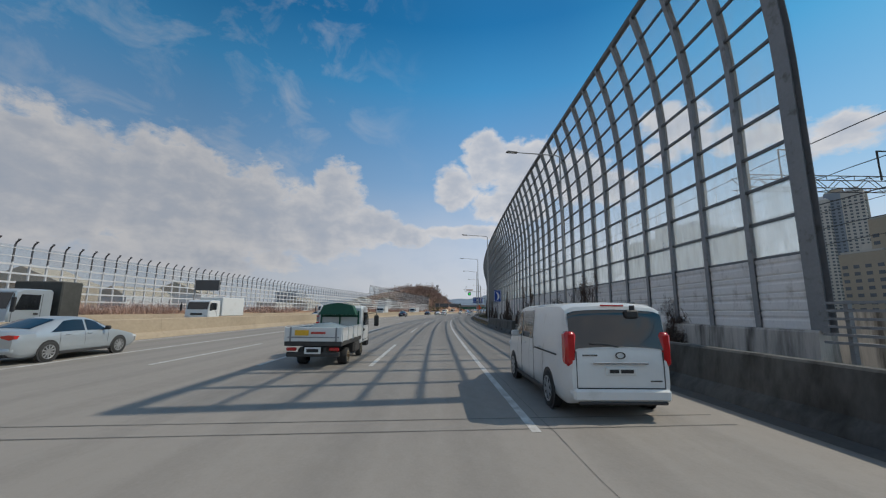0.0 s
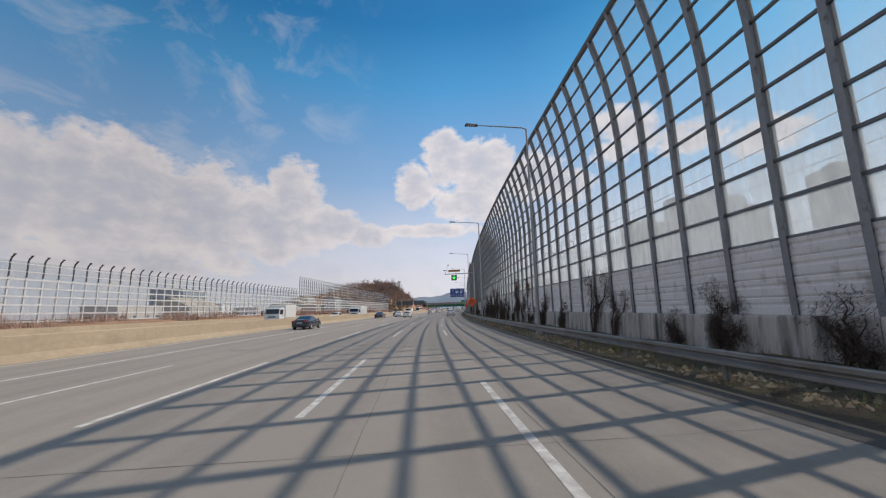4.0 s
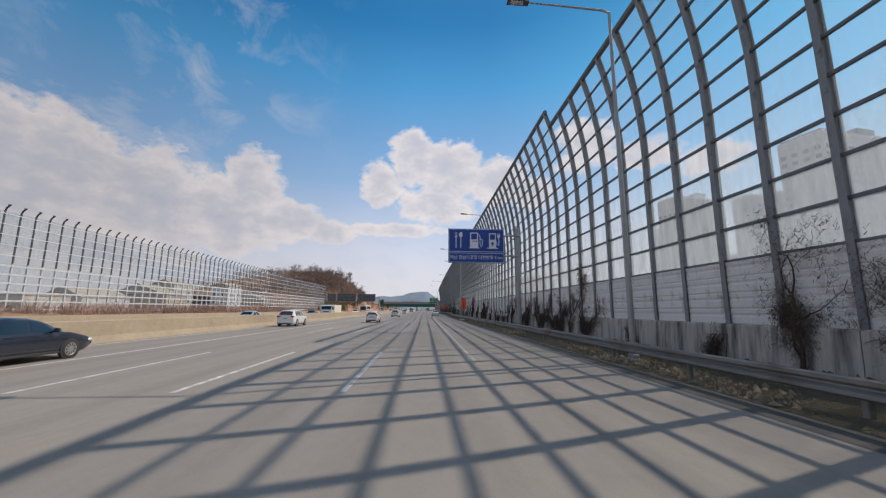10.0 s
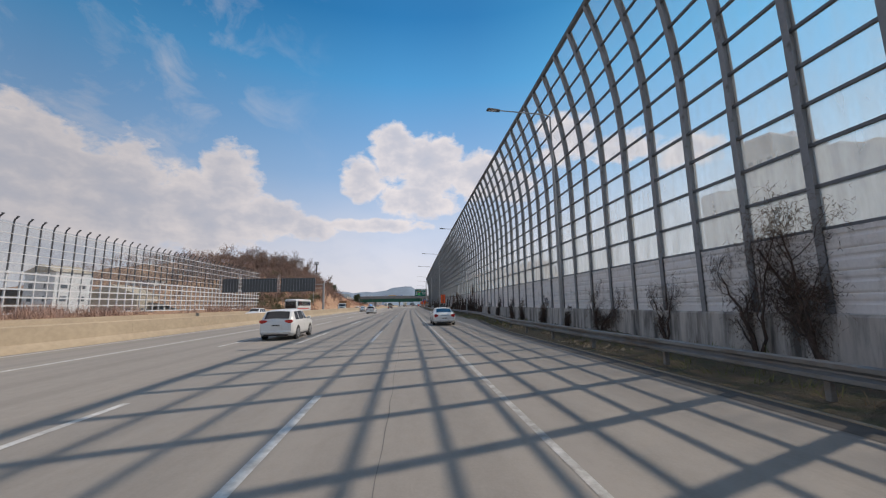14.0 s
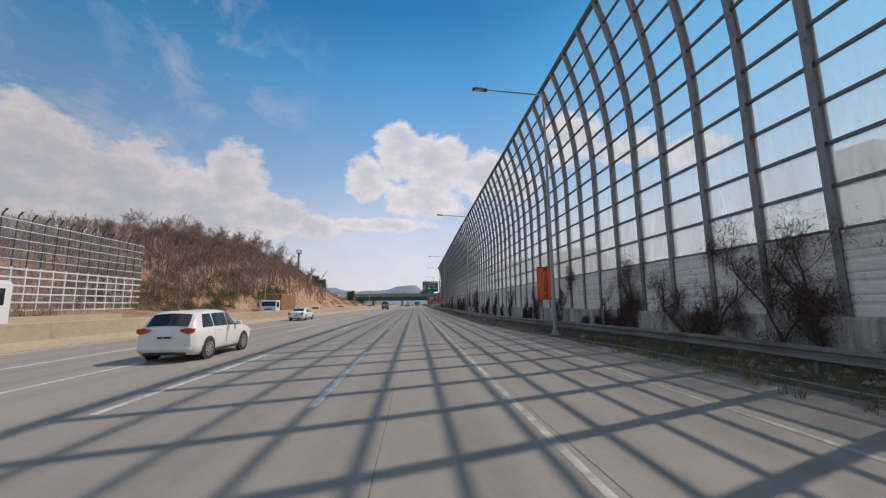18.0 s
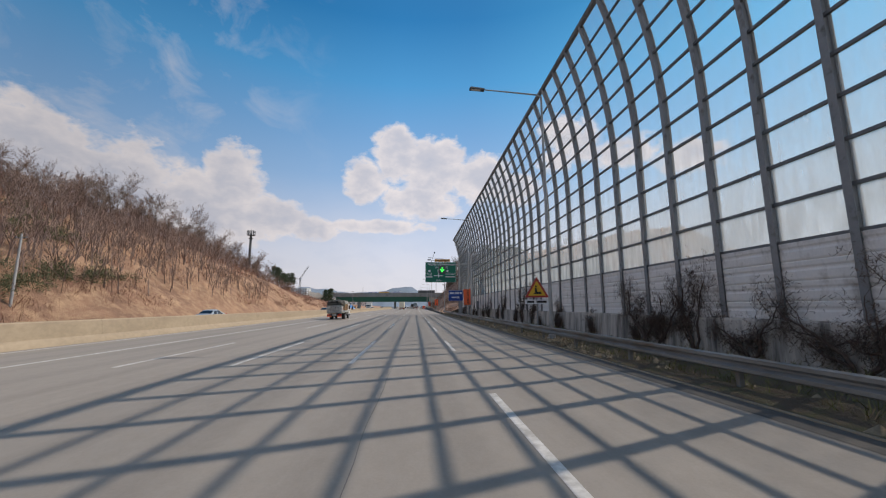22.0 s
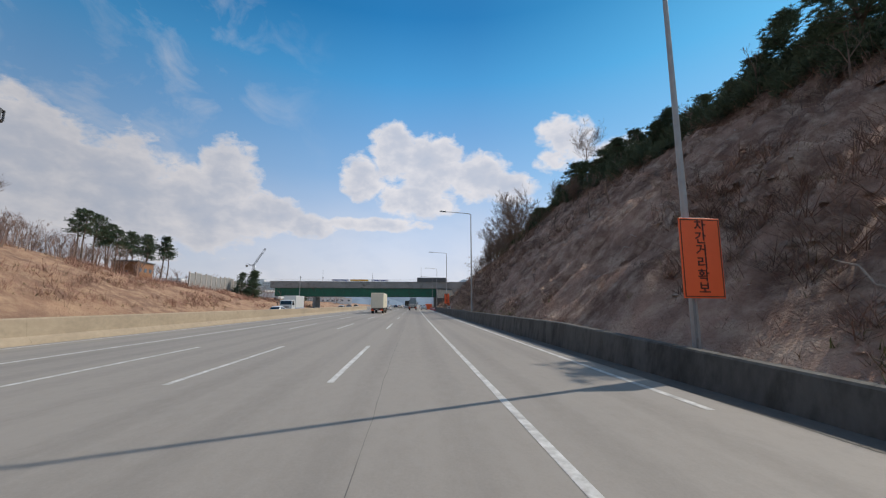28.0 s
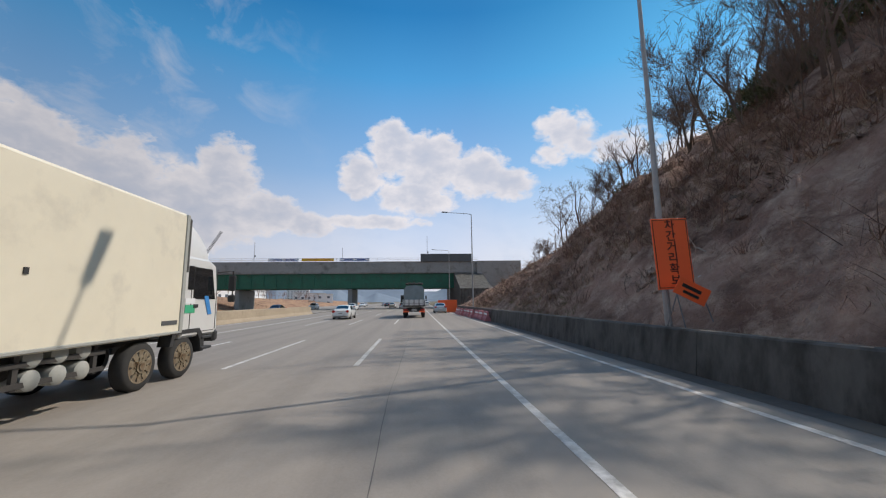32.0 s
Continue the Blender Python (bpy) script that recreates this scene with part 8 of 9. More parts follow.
def thicket(points, seed, size, least=0.008, twig=TWIG):
    """Far woodland joined into one mesh: thin stems that fork a few times."""
    rg = np.random.default_rng(seed)
    v, f = [], []

    def sliver(a, b, w):
        n = len(v)
        q = Vector((rg.uniform(-1, 1), rg.uniform(-1, 1), 0)).normalized() * w
        v.extend([tuple(a - q), tuple(a + q), tuple(b + q * 0.4), tuple(b - q * 0.4)])
        f.extend([(n, n + 1, n + 2), (n, n + 2, n + 3)])

    for p in points:
        p = Vector(p)
        h = size * rg.uniform(0.6, 1.15)
        stack = [(p, Vector((rg.uniform(-0.15, 0.15), rg.uniform(-0.15, 0.15), 1)).normalized(), h * 0.4, 0.016 * h, 0)]
        while stack:
            a, d, ln_, w, depth = stack.pop()
            b = a + d * ln_
            sliver(a, b, w)
            if depth < 4:
                for _ in range(3 if depth else 4):
                    dd = (d + Vector((rg.uniform(-0.8, 0.8), rg.uniform(-0.8, 0.8), rg.uniform(-0.2, 0.6)))).normalized()
                    stack.append((a.lerp(b, rg.uniform(0.5, 1.0)), dd, ln_ * rg.uniform(0.42, 0.68), max(least, w * 0.5), depth + 1))
    return quick_mesh("woodland", v, f, twig)


pts = []
for k in range(1500):
    s = rnd.uniform(440, 690)
    d = rnd.uniform(float(np.interp(s, [500, 560, 600], [5, 14, 24])), 70)
    u = -44 - d - max(0, (520 - s) * 0.12)
    pts.append(at(s, u, left_hill(s, u) - 0.2))
for k in range(800):
    s = rnd.uniform(462, 590)
    u = -46 - max(0, (520 - s) * 0.25) - rnd.uniform(2, 34)
    pts.append(at(s, u, left_hill(s, u) - 0.2))
for k in range(900):
    s = rnd.uniform(470, 660)
    d = rnd.uniform(float(np.interp(s, [500, 560, 640], [10, 20, 30])), 60)
    u = -44 - d - max(0, (520 - s) * 0.12)
    pts.append(at(s, u, left_hill(s, u) - 0.2))
for k in range(170):
    s = rnd.uniform(740, 930)
    u = -56 - rnd.uniform(0, 80)
    pts.append(at(s, u, left_hill(s, u) - 0.2))
for k in range(90):
    s = rnd.uniform(650, 790)
    u = -70 - rnd.uniform(0, 45)
    pts.append(at(s, u, left_hill(s, u) - 0.2))
stuff("woodland", thicket(pts, 5, 8.5, 0.018, FAR_TWIG), FAR_TWIG, "bare brown winter wood covering the hill", "woodland")
pts = []
for k in range(90):
    s = rnd.uniform(500, 740)
    u = rnd.uniform(24, 46)
    pts.append(at(s, u, right_hill(s, u) - 0.2))
for k in range(330):
    s = rnd.uniform(500, 640)
    u = rnd.uniform(14, 75) if s < 552 else rnd.uniform(30, 80)
    pts.append(at(s, u, right_hill(s, u) - 0.4))
for k in range(70):
    s = rnd.uniform(560, 740)
    u = rnd.uniform(17, 27)
    pts.append(at(s, u, right_hill(s, u) - 0.2))
crest = []
for k in range(46):
    s, u = rnd.uniform(664, 708), rnd.uniform(19.5, 29)
    crest.append(at(s, u, right_hill(s, u) - 0.3))
stuff("woodland", thicket(crest, 8, 9.0, 0.012), TWIG, "close stand of slender bare trees on the crest", "woodland")
stuff("woodland", thicket(pts, 6, 5.5, 0.012), TWIG, "bare undergrowth along the crest of the slope", "woodland")


def scatter(n, s0, s1, u0, u1, height_at, seed, patch=0.0, bias=1.0):
    rg = np.random.default_rng(seed)
    out = []
    for _ in range(n):
        s, t = rg.uniform(s0, s1), rg.uniform(0, 1) ** bias
        u = u0 + (u1 - u0) * t
        if patch and hum(s * 0.5, u, 0.16) < patch * rg.uniform(-0.5, 0.8):
            continue
        out.append(tuple(at(s, u, height_at(s, u))))
    return np.array(out)


# dead brush, bramble and dry grass
r_ = scatter(26000, 549, 735, 7.6, 31, right_hill, 41)
stuff("brush", blade_mesh("brush", r_, BROWN_BRUSH, 42, 5, np.random.default_rng(43).uniform(0.12, 0.5, len(r_)), 0.008, 2.6), BROWN_BRUSH, "matted low dead brush covering the slope", "brush")
def mound_mesh(name, roots, material, seed, each):
    """Rounded evergreen bushes of short needle tufts."""
    rg = np.random.default_rng(seed)
    r = np.asarray(roots, dtype=float)
    wide, tall = rg.uniform(0.9, 2.1, len(r)), rg.uniform(1.0, 2.6, len(r))
    r, wide, tall = (np.repeat(x, each, axis=0) for x in (r, wide, tall))
    n = len(r)
    d = rg.normal(0, 1, (n, 3))
    d[:, 2] = np.abs(d[:, 2])
    d /= np.linalg.norm(d, axis=1)[:, None]
    k = rg.uniform(0.55, 1.08, n)[:, None]
    c = r + d * k * np.stack([wide, wide, tall], 1)
    out = d + rg.normal(0, 0.5, (n, 3))
    out[:, 2] += 0.35
    out /= np.linalg.norm(out, axis=1)[:, None]
    sd = np.cross(out, rg.normal(0, 1, (n, 3)))
    sd /= np.linalg.norm(sd, axis=1)[:, None]
    tip = c + out * rg.uniform(0.22, 0.5, n)[:, None]
    v = np.stack([c - sd * 0.05, c + sd * 0.05, tip], 1).reshape(-1, 3)
    return quick_mesh(name, v, np.arange(n * 3).reshape(-1, 3), material)


r_ = scatter(330, 586, 668, 26.0, 34.0, right_hill, 44)
stuff("evergreen_shrub", mound_mesh("evergreen_shrub", r_, NEEDLES, 45, 620), NEEDLES, "dark evergreen undergrowth along the crest", "shrubs")
r_ = scatter(120, 664, 704, 20.5, 28.0, right_hill, 48, 0.1)
stuff("evergreen_shrub", mound_mesh("evergreen_shrub", r_, OLIVE, 49, 420), OLIVE, "olive evergreen undergrowth between the bare trees", "shrubs")
r_ = scatter(12000, 640, 738, 8.0, 27, right_hill, 50, 0.1)
stuff("dry_grass", blade_mesh("dry_grass", r_, PALE_STRAW, 51, 6, np.random.default_rng(52).uniform(0.2, 0.7, len(r_)), 0.010, 2.4), PALE_STRAW, "pale matted dry grass over the slope by the bridge", "grass")
r_ = scatter(9000, 549, 735, 8.2, 32, right_hill, 1, 0.06)
stuff("brush", blade_mesh("brush", r_, BROWN_BRUSH, 2, 6, np.random.default_rng(3).uniform(0.3, 0.95, len(r_)), 0.013, 1.5), BROWN_BRUSH, "dark dead brush and bramble on the slope", "brush")
r_ = scatter(5200, 549, 735, 8.8, 31, right_hill, 24, 0.1)
stuff("bramble", blade_mesh("bramble", r_, DARK_BRUSH, 25, 24, np.random.default_rng(26).uniform(0.35, 1.3, len(r_)), 0.012, 2.6), DARK_BRUSH, "mounds of leafless bramble on the slope", "brush")
r_ = scatter(12000, 549, 735, 8.0, 31, right_hill, 4, 0.3)
stuff("dry_grass", blade_mesh("dry_grass", r_, STRAW, 5, 6, np.random.default_rng(6).uniform(0.2, 0.6, len(r_)), 0.010, 1.8), STRAW, "pale dry grass between the dead brush", "grass")
r_ = scatter(1600, 549, 720, 7.4, 9.6, right_hill, 7, 0.1)
stuff("weeds", blade_mesh("weeds", r_, WEED, 8, 8, 0.28, 0.010, 1.2), WEED, "low green and yellow weeds behind the concrete barrier", "weeds")
r_ = scatter(26000, 462, 760, -46, -92, left_hill, 9, 0.12)
stuff("brush", blade_mesh("brush", r_, LEFT_BRUSH, 10, 6, np.random.default_rng(11).uniform(0.5, 2.2, len(r_)), 0.022, 1.6), LEFT_BRUSH, "brown dead brush on the far hill", "brush")
r_ = scatter(420, 466, 530, -50, -72, left_hill, 46, 0.1)
stuff("evergreen_shrub", mound_mesh("evergreen_shrub", r_, OLIVE, 47, 260), OLIVE, "olive undergrowth at the near end of the far hill", "shrubs")
r_ = scatter(6000, 560, 800, -45, -90, left_hill, 12, 0.35)
stuff("dry_grass", blade_mesh("dry_grass", r_, STRAW, 13, 5, np.random.default_rng(14).uniform(0.3, 0.9, len(r_)), 0.03, 1.3), STRAW, "ochre dry grass on the far hill", "grass")


r_ = scatter(260, 552, 735, 9, 26, right_hill, 31)
stuff("litter", blade_mesh("litter", r_, LITTER, 32, 1, 0.16, 0.07, 2.5), LITTER, "pale scraps of litter caught on the slope", "litter")


# leafless bushes, clods and fallen branches on the slope
pts = []
for k in range(700):
    s = rnd.uniform(552, 738)
    u = 8.6 + 19 * rnd.random() ** 0.8
    if hum(s, u, 0.1) > -0.15:
        pts.append(at(s, u, right_hill(s, u) - 0.1))
stuff("bush", thicket(pts, 7, 1.7, 0.007), TWIG, "low leafless bushes scattered over the slope", "bushes")
for k in range(46):
    s, u = rnd.uniform(556, 725), rnd.uniform(9.5, 25)
    ln_, a = rnd.uniform(0.8, 2.6), rnd.uniform(-0.9, 0.9)
    path = []
    for j in range(5):
        ss, uu = s + math.cos(a) * ln_ * j / 4 + rnd.uniform(-0.05, 0.05), u + math.sin(a) * ln_ * j / 4 + rnd.uniform(-0.05, 0.05)
        path.append(at(ss, uu, right_hill(ss, uu) + 0.10 + 0.05 * j * rnd.random()))
    solid("fallen_branch", Shape().tube(path, [0.035, 0.03, 0.026, 0.02, 0.012], 5), PALE_WOOD, "pale dead branch lying on the slope", "branch", "fallen branches on the slope")


def near_verge(s, u):
    return 0.03 + verge_z(s, u)


r_ = np.array([p for p in scatter(9000, 86, 548, 6.9, 10.35, near_verge, 15, 0.5)])
stuff("weeds", blade_mesh("weeds", r_, WEED, 16, 7, np.random.default_rng(17).uniform(0.12, 0.42, len(r_)), 0.009, 1.6), WEED, "low weeds on the soil behind the guard rail", "weeds")
r_ = scatter(4500, 86, 548, 7.0, 10.35, near_verge, 18, 0.5)
stuff("dry_grass", blade_mesh("dry_grass", r_, STRAW, 19, 6, np.random.default_rng(20).uniform(0.1, 0.4, len(r_)), 0.006, 2.0), STRAW, "dry grass and litter along the foot of the noise barrier", "grass")


def clod_mesh(name, roots, material, seed, size):
    """Small uneven lumps lying on the given places."""
    rg = np.random.default_rng(seed)
    r = np.asarray(roots, dtype=float)
    n = len(r)
    ring = np.array([(1, 0, 0), (0, 1, 0), (-1, 0, 0), (0, -1, 0), (0.1, 0.1, 0.75)])
    v = np.repeat(ring[None], n, axis=0) * rg.uniform(0.5, 1.4, (n, 5, 1)) * (size * rg.uniform(0.4, 1.5, n))[:, None, None]
    a = rg.uniform(0, 6.28, n)
    c, s_ = np.cos(a)[:, None], np.sin(a)[:, None]
    v = np.stack([v[:, :, 0] * c - v[:, :, 1] * s_, v[:, :, 0] * s_ + v[:, :, 1] * c, v[:, :, 2]], 2)
    v[:, :4, 2] -= 0.03
    v = (v + r[:, None, :]).reshape(-1, 3)
    k = np.arange(n)[:, None] * 5
    f = np.concatenate([k + [0, 1, 4], k + [1, 2, 4], k + [2, 3, 4], k + [3, 0, 4]], 1).reshape(-1, 3)
    return quick_mesh(name, v, f, material)


def beside_rail(s0, s1, d0, d1, n, seed, patch):
    """Places on the verge, counted from the guard rail outwards."""
    rg = np.random.default_rng(seed)
    out = []
    for _ in range(n):
        s, d = rg.uniform(s0, s1), rg.uniform(d0, d1)
        if hum(s * 0.5, d, 0.3) < patch * rg.uniform(-0.5, 0.8):
            continue
        u = bay_edge(s) + d
        if u < 10.3 and not 102.0 < s < 120.5:
            out.append(tuple(at(s, u, near_verge(s, u))))
    return np.array(out)


r_ = scatter(9000, 549, 738, 7.2, 30, right_hill, 68, 0.2)
stuff("clod", clod_mesh("clod", r_, RIGHT_SOIL, 69, 0.22), RIGHT_SOIL, "lumps of brown earth on the roadside slope", "soil")
r_ = beside_rail(86, 546, -0.28, 1.0, 15000, 61, 0.3)
stuff("leaf_litter", clod_mesh("leaf_litter", r_, LEAF, 62, 0.085), LEAF, "pale heaps of dead leaves and soil below the guard rail", "leaf litter")
r_ = beside_rail(86, 546, 1.0, 3.4, 9000, 63, 0.3)
stuff("clod", clod_mesh("clod", r_, SOIL, 64, 0.12), SOIL, "lumps of soil at the foot of the noise barrier", "soil")
r_ = beside_rail(86, 546, -0.3, 0.9, 7000, 65, 0.35)
stuff("dry_grass", blade_mesh("dry_grass", r_, STRAW, 66, 9, np.random.default_rng(67).uniform(0.06, 0.24, len(r_)), 0.006, 2.8), STRAW, "flattened straw tufts along the gutter", "grass")
solid("kerb_edge", swept(119.5, 545.5, [(lambda s: road_right(s) + 0.28, 0.0), (lambda s: road_right(s) + 0.285, 0.035), (lambda s: road_right(s) + 0.33, 0.04), (lambda s: road_right(s) + 0.35, 0.0)], 4), MEDIAN, "thin pale concrete edge of the gutter", "kerb", kind="structure")


def far_bank(s, u):
    return float(np.interp(-u, [41, 44, 50, 57, 64], [0, 0.15, 0.6, 1.15, 1.4]))


r_ = scatter(5200, 40, 470, -50, -58.8, far_bank, 21, 0.1)
stuff("reeds", blade_mesh("reeds", r_, BROWN_BRUSH, 22, 14, np.random.default_rng(23).uniform(0.9, 2.8, len(r_)), 0.02, 1.0), BROWN_BRUSH, "brown hedge of reeds and bushes below the far barrier", "reeds")
solid("kerb_wall", swept(40, 440, [(-43.2, 0), (-43.15, 0.85), (-43.0, 0.9), (-42.8, 0.9), (-42.6, 0.0)], 8), MEDIAN, "low pale concrete wall beyond the opposite carriageway", "concrete wall", kind="structure")

# ---- mast, poles, railway ----
t = thing("phone_mast", "tall grey phone mast with a round cage of aerials", "mast")
part("pole", Shape().tube([(0, 0, 0), (0, 0, 27.5)], [0.75, 0.55], 14), SIGN_BACK, t, smooth=50)
part("platform", Shape().disc((0, 0, 26.4), 1.9, 2, 0.2, 20, 0.6), SIGN_BACK, t)
part("guard_ring", Shape().disc((0, 0, 28.6), 1.9, 2, 0.12, 20, 1.6), SIGN_BACK, t)
part("lower_platform", Shape().disc((0, 0, 24.6), 1.2, 2, 0.15, 20, 0.6), SIGN_BACK, t)
for k in range(10):
    a = 2 * math.pi * k / 10
    part("aerial", Shape().box((0, 0, 0), (0.38, 0.2, 2.3), 0.05), SIGN_BACK, t, at_pose=pose(1.95 * math.cos(a), 1.95 * math.sin(a), 27.6, 0, 0, math.degrees(a) + 90))
part("top_rod", Shape().tube([(0, 0, 27.5), (0, 0, 30.0)], [0.12, 0.03], 6), SIGN_BACK, t)
part("bracket", Shape().box((0.9, 0, 15.5), (1.2, 0.1, 0.1)).box((0.9, 0, 13.5), (1.2, 0.1, 0.1)).box((1.4, 0, 14.5), (0.2, 0.3, 1.6), 0.04), SIGN_BACK, t)
t.matrix_basis = post_at(661, -87, left_hill(661, -87) - 0.5)
for s, u, top in ((508, -49, 11.0), (571.6, -70, 17.3), (612, -62, 14.0), (738, -46, 13.0)):
    t = thing("utility_pole", "slim grey concrete pole on the hillside", "pole", "poles along the far hill")
    z0 = left_hill(s, u) - 0.3
    part("pole", Shape().tube([(0, 0, 0), (0, 0, top - z0)], [0.17, 0.11], 10), LAMP_GREY, t, smooth=50)
    part("cross_arm", Shape().box((0, 0, top - z0 - 0.5), (1.4, 0.08, 0.08)).box((0.6, 0, top - z0 - 0.38), (0.08, 0.08, 0.18)).box((-0.6, 0, top - z0 - 0.38), (0.08, 0.08, 0.18)), STEEL, t)
    t.matrix_basis = post_at(s, u, z0)


def lattice(sh, a, b, wide, n, r=0.035):
    """Two chords and zigzag bars between two points, in two planes."""
    a, b = Vector(a), Vector(b)
    d = (b - a).normalized()
    p = Vector((0, 1, 0)) if abs(d.y) < 0.9 else Vector((1, 0, 0))
    q = d.cross(p)
    cs = [p * sx * wide / 2 + q * sz * wide / 2 for sx, sz in ((-1, -1), (1, -1), (1, 1), (-1, 1))]
    for c in cs:
        sh.tube([a + c, b + c], r, 4)
    for k in range(n):
        for j in range(4):
            c0, c1 = cs[j], cs[(j + 1) % 4]
            x, y = a.lerp(b, k / n), a.lerp(b, (k + 1) / n)
            sh.tube([x + (c0 if k % 2 else c1), y + (c1 if k % 2 else c0)], r * 0.6, 3, caps=False)
    return sh


def rail_gantry(s):
    t = thing("railway_gantry", "dark lattice steel gantry carrying overhead railway wires", "gantry", "railway gantries")
    part("beam", lattice(Shape(), (17.0, 0, 9.0), (36, 0, 9.0), 0.7, 24), BLACK, t)
    for u in (27.5, 36.0):
        part("mast", lattice(Shape(), (u, 0, 0), (u, 0, 11.5), 0.75, 16), BLACK, t)
    for u in (20.5, 26.2, 31.5):
        part("hanger", Shape().tube([(u - 0.9, 0, 9.3), (u - 0.9, 0, 11.0), (u + 0.9, 0, 11.0), (u + 0.9, 0, 9.3)], 0.06, 5).tube([(u, 0, 8.7), (u + 0.4, 0, 8.2), (u + 0.1, 0, 7.6)], 0.04, 5), BLACK, t)
        part("insulator", Shape().tube([(u, 0, 8.4), (u, 0, 7.9)], 0.09, 8), RUST, t)
    t.matrix_basis = post_at(s, 0, 0)


for s in (91.6, 141.0, 190.0):
    rail_gantry(s)
for u, z in ((20.5, 11.0), (20.5, 7.6), (26.2, 11.0), (26.2, 7.6), (31.5, 7.6), (36, 11.5)):
    solid("overhead_wire", Shape().tube([at(s, u, z - 0.5 * math.sin(math.pi * ((s - 42) % 49.4) / 49.4)) for s in np.arange(40, 242, 6)], 0.03, 4), BLACK, "thin dark overhead railway wire", "cable", "railway wires")
t = thing("railing", "grey steel railing behind the concrete barrier", "railing")
for z in (1.15, 1.33, 1.51, 1.69, 1.87, 2.05):
    part("rail", swept(20, 80.5, [(9.4, z - 0.03), (9.48, z - 0.03), (9.48, z + 0.03), (9.4, z + 0.03)], 6), STEEL, t)
for s in range(40, 81, 4):
    part("post", Shape().box((0, 0, 1.05), (0.1, 0.1, 2.1)), STEEL, t, at_pose=post_at(s, 9.54, 0))
solid("railway_wall", swept(10, 260, [(15.0, -0.4), (15.0, 1.9), (15.35, 1.95), (15.4, -0.4)], 6), CONCRETE, "grey concrete wall along the railway", "concrete wall", kind="structure")


# ---- buildings ----
def tower(s, u, w, d, h, face, turn=0.0, label="tall pale apartment block with rows of windows", step=2.9, cols=6):
    t = thing("apartment_building", label, "building", "apartment blocks")
    part("wall", Shape().box((0, 0, h / 2), (w, d, h), 0.3).box((w * 0.12, -d * 0.1, h * 0.5), (w * 0.18, d, h - 1.5), 0.2), FACADE[face], t)
    part("roof", Shape().box((0, 0, h + 0.4), (w * 0.96, d * 0.9, 0.8), 0.1).box((w * 0.12, 0, h + 2.2), (w * 0.2, d * 0.6, 4.4), 0.2), FACADE[(face + 3) % 4], t)
    n = int((h - 3) / step)
    rows = Shape()
    for z in (2.6 + step * k + dz for k in range(n) for dz in (-1.45, 1.45)):
        for j in range(cols * 2):
            x = -w / 2 + w * (j + 0.5) / cols / 2
            rows.box((x, -d / 2 - 0.02, z), (w / cols * (0.36 if j % 2 else 0.22), 0.1, 1.5))
        for j in range(4):
            rows.box((-w / 2 - 0.02, -d / 2 + d * (j + 0.5) / 4, z), (0.1, d / 8, 1.4))
    tagged(part("windows", rows.mesh("windows", WINDOW, tidy=False), WINDOW, t, "dark rows of small windows"), kind="stuff")
    t.matrix_basis = post_at(s, u, -0.4, turn)


for args in ((460, 305, 12, 14, 104, 0, 38), (457, 317, 15, 14, 110, 2, 42), (448, 323, 12, 14, 109, 0, 46), (248, 167, 15, 16, 27, 1, 15), (237, 172, 16, 16, 40, 1, 15), (360, 150, 42, 14, 62, 3, 10), (404, 196, 36, 14, 66, 0, -10), (450, 156, 34, 14, 66, 0, 12), (480, 236, 48, 14, 78, 2, 0), (520, 196, 34, 14, 64, 3, 8), (330, 270, 60, 14, 58, 0, 0), (560, 250, 50, 14, 50, 1, 0)):
    tower(*args, step=5.8)


def low_house(s, u, w, d, h, face, flat=True):
    t = thing("low_building", "low pale building behind the far noise barrier", "building", "low buildings beyond the far barrier")
    part("wall", Shape().box((0, 0, h / 2), (w, d, h), 0.05), FACADE[face], t)
    if flat:
        part("roof", Shape().box((0, 0, h + 0.15), (w + 0.4, d + 0.4, 0.3), 0.03), FACADE[(face + 1) % 4], t)
    else:
        part("roof", Shape().prism([(-w / 2 - 0.3, h), (w / 2 + 0.3, h), (0, h + w * 0.22)], 1, -d / 2 - 0.3, d / 2 + 0.3), DECAL_BLUE if face == 2 else FACADE[1], t)
    for k in range(max(1, int(h / 3.4))):
        wn = Shape()
        for j in range(max(2, int(d / 4))):
            wn.box((w / 2 + 0.02, -d / 2 + d * (j + 0.5) / max(2, int(d / 4)), 1.9 + 3.3 * k), (0.1, 1.5, 1.3))
        for j in range(max(2, int(w / 4))):
            wn.box((-w / 2 + w * (j + 0.5) / max(2, int(w / 4)), -d / 2 - 0.02, 1.9 + 3.3 * k), (1.5, 0.1, 1.3))
        part("window_row", wn, WINDOW, t)
    t.matrix_basis = post_at(s, u, -0.35, rnd.uniform(-14, 14))


rnd = random.Random(9)
s = 95.0
while s < 470:
    low_house(s, rnd.uniform(-110, -78), rnd.uniform(8, 16), rnd.uniform(8, 18), rnd.choice((5, 6.5, 8, 10.5, 12)), rnd.choice((0, 3, 3, 3, 2, 1)), rnd.random() < 0.6)
    s += rnd.uniform(11, 22)
for s, u, w, d, h in ((820, -92, 30, 20, 9), (870, -120, 26, 20, 12), (930, -75, 20, 30, 8), (980, -150, 40, 25, 14), (900, -58, 10, 14, 7), (1150, -210, 26, 16, 34), (1190, -250, 22, 16, 40), (1240, -180, 30, 16, 30), (1300, -300, 30, 18, 44), (1120, -330, 24, 16, 36), (1060, -280, 20, 16, 22)):
    low_house(s, u, w, d, h, 3)
t = thing("retaining_wall", "grey panelled concrete wall on the far hillside", "wall")
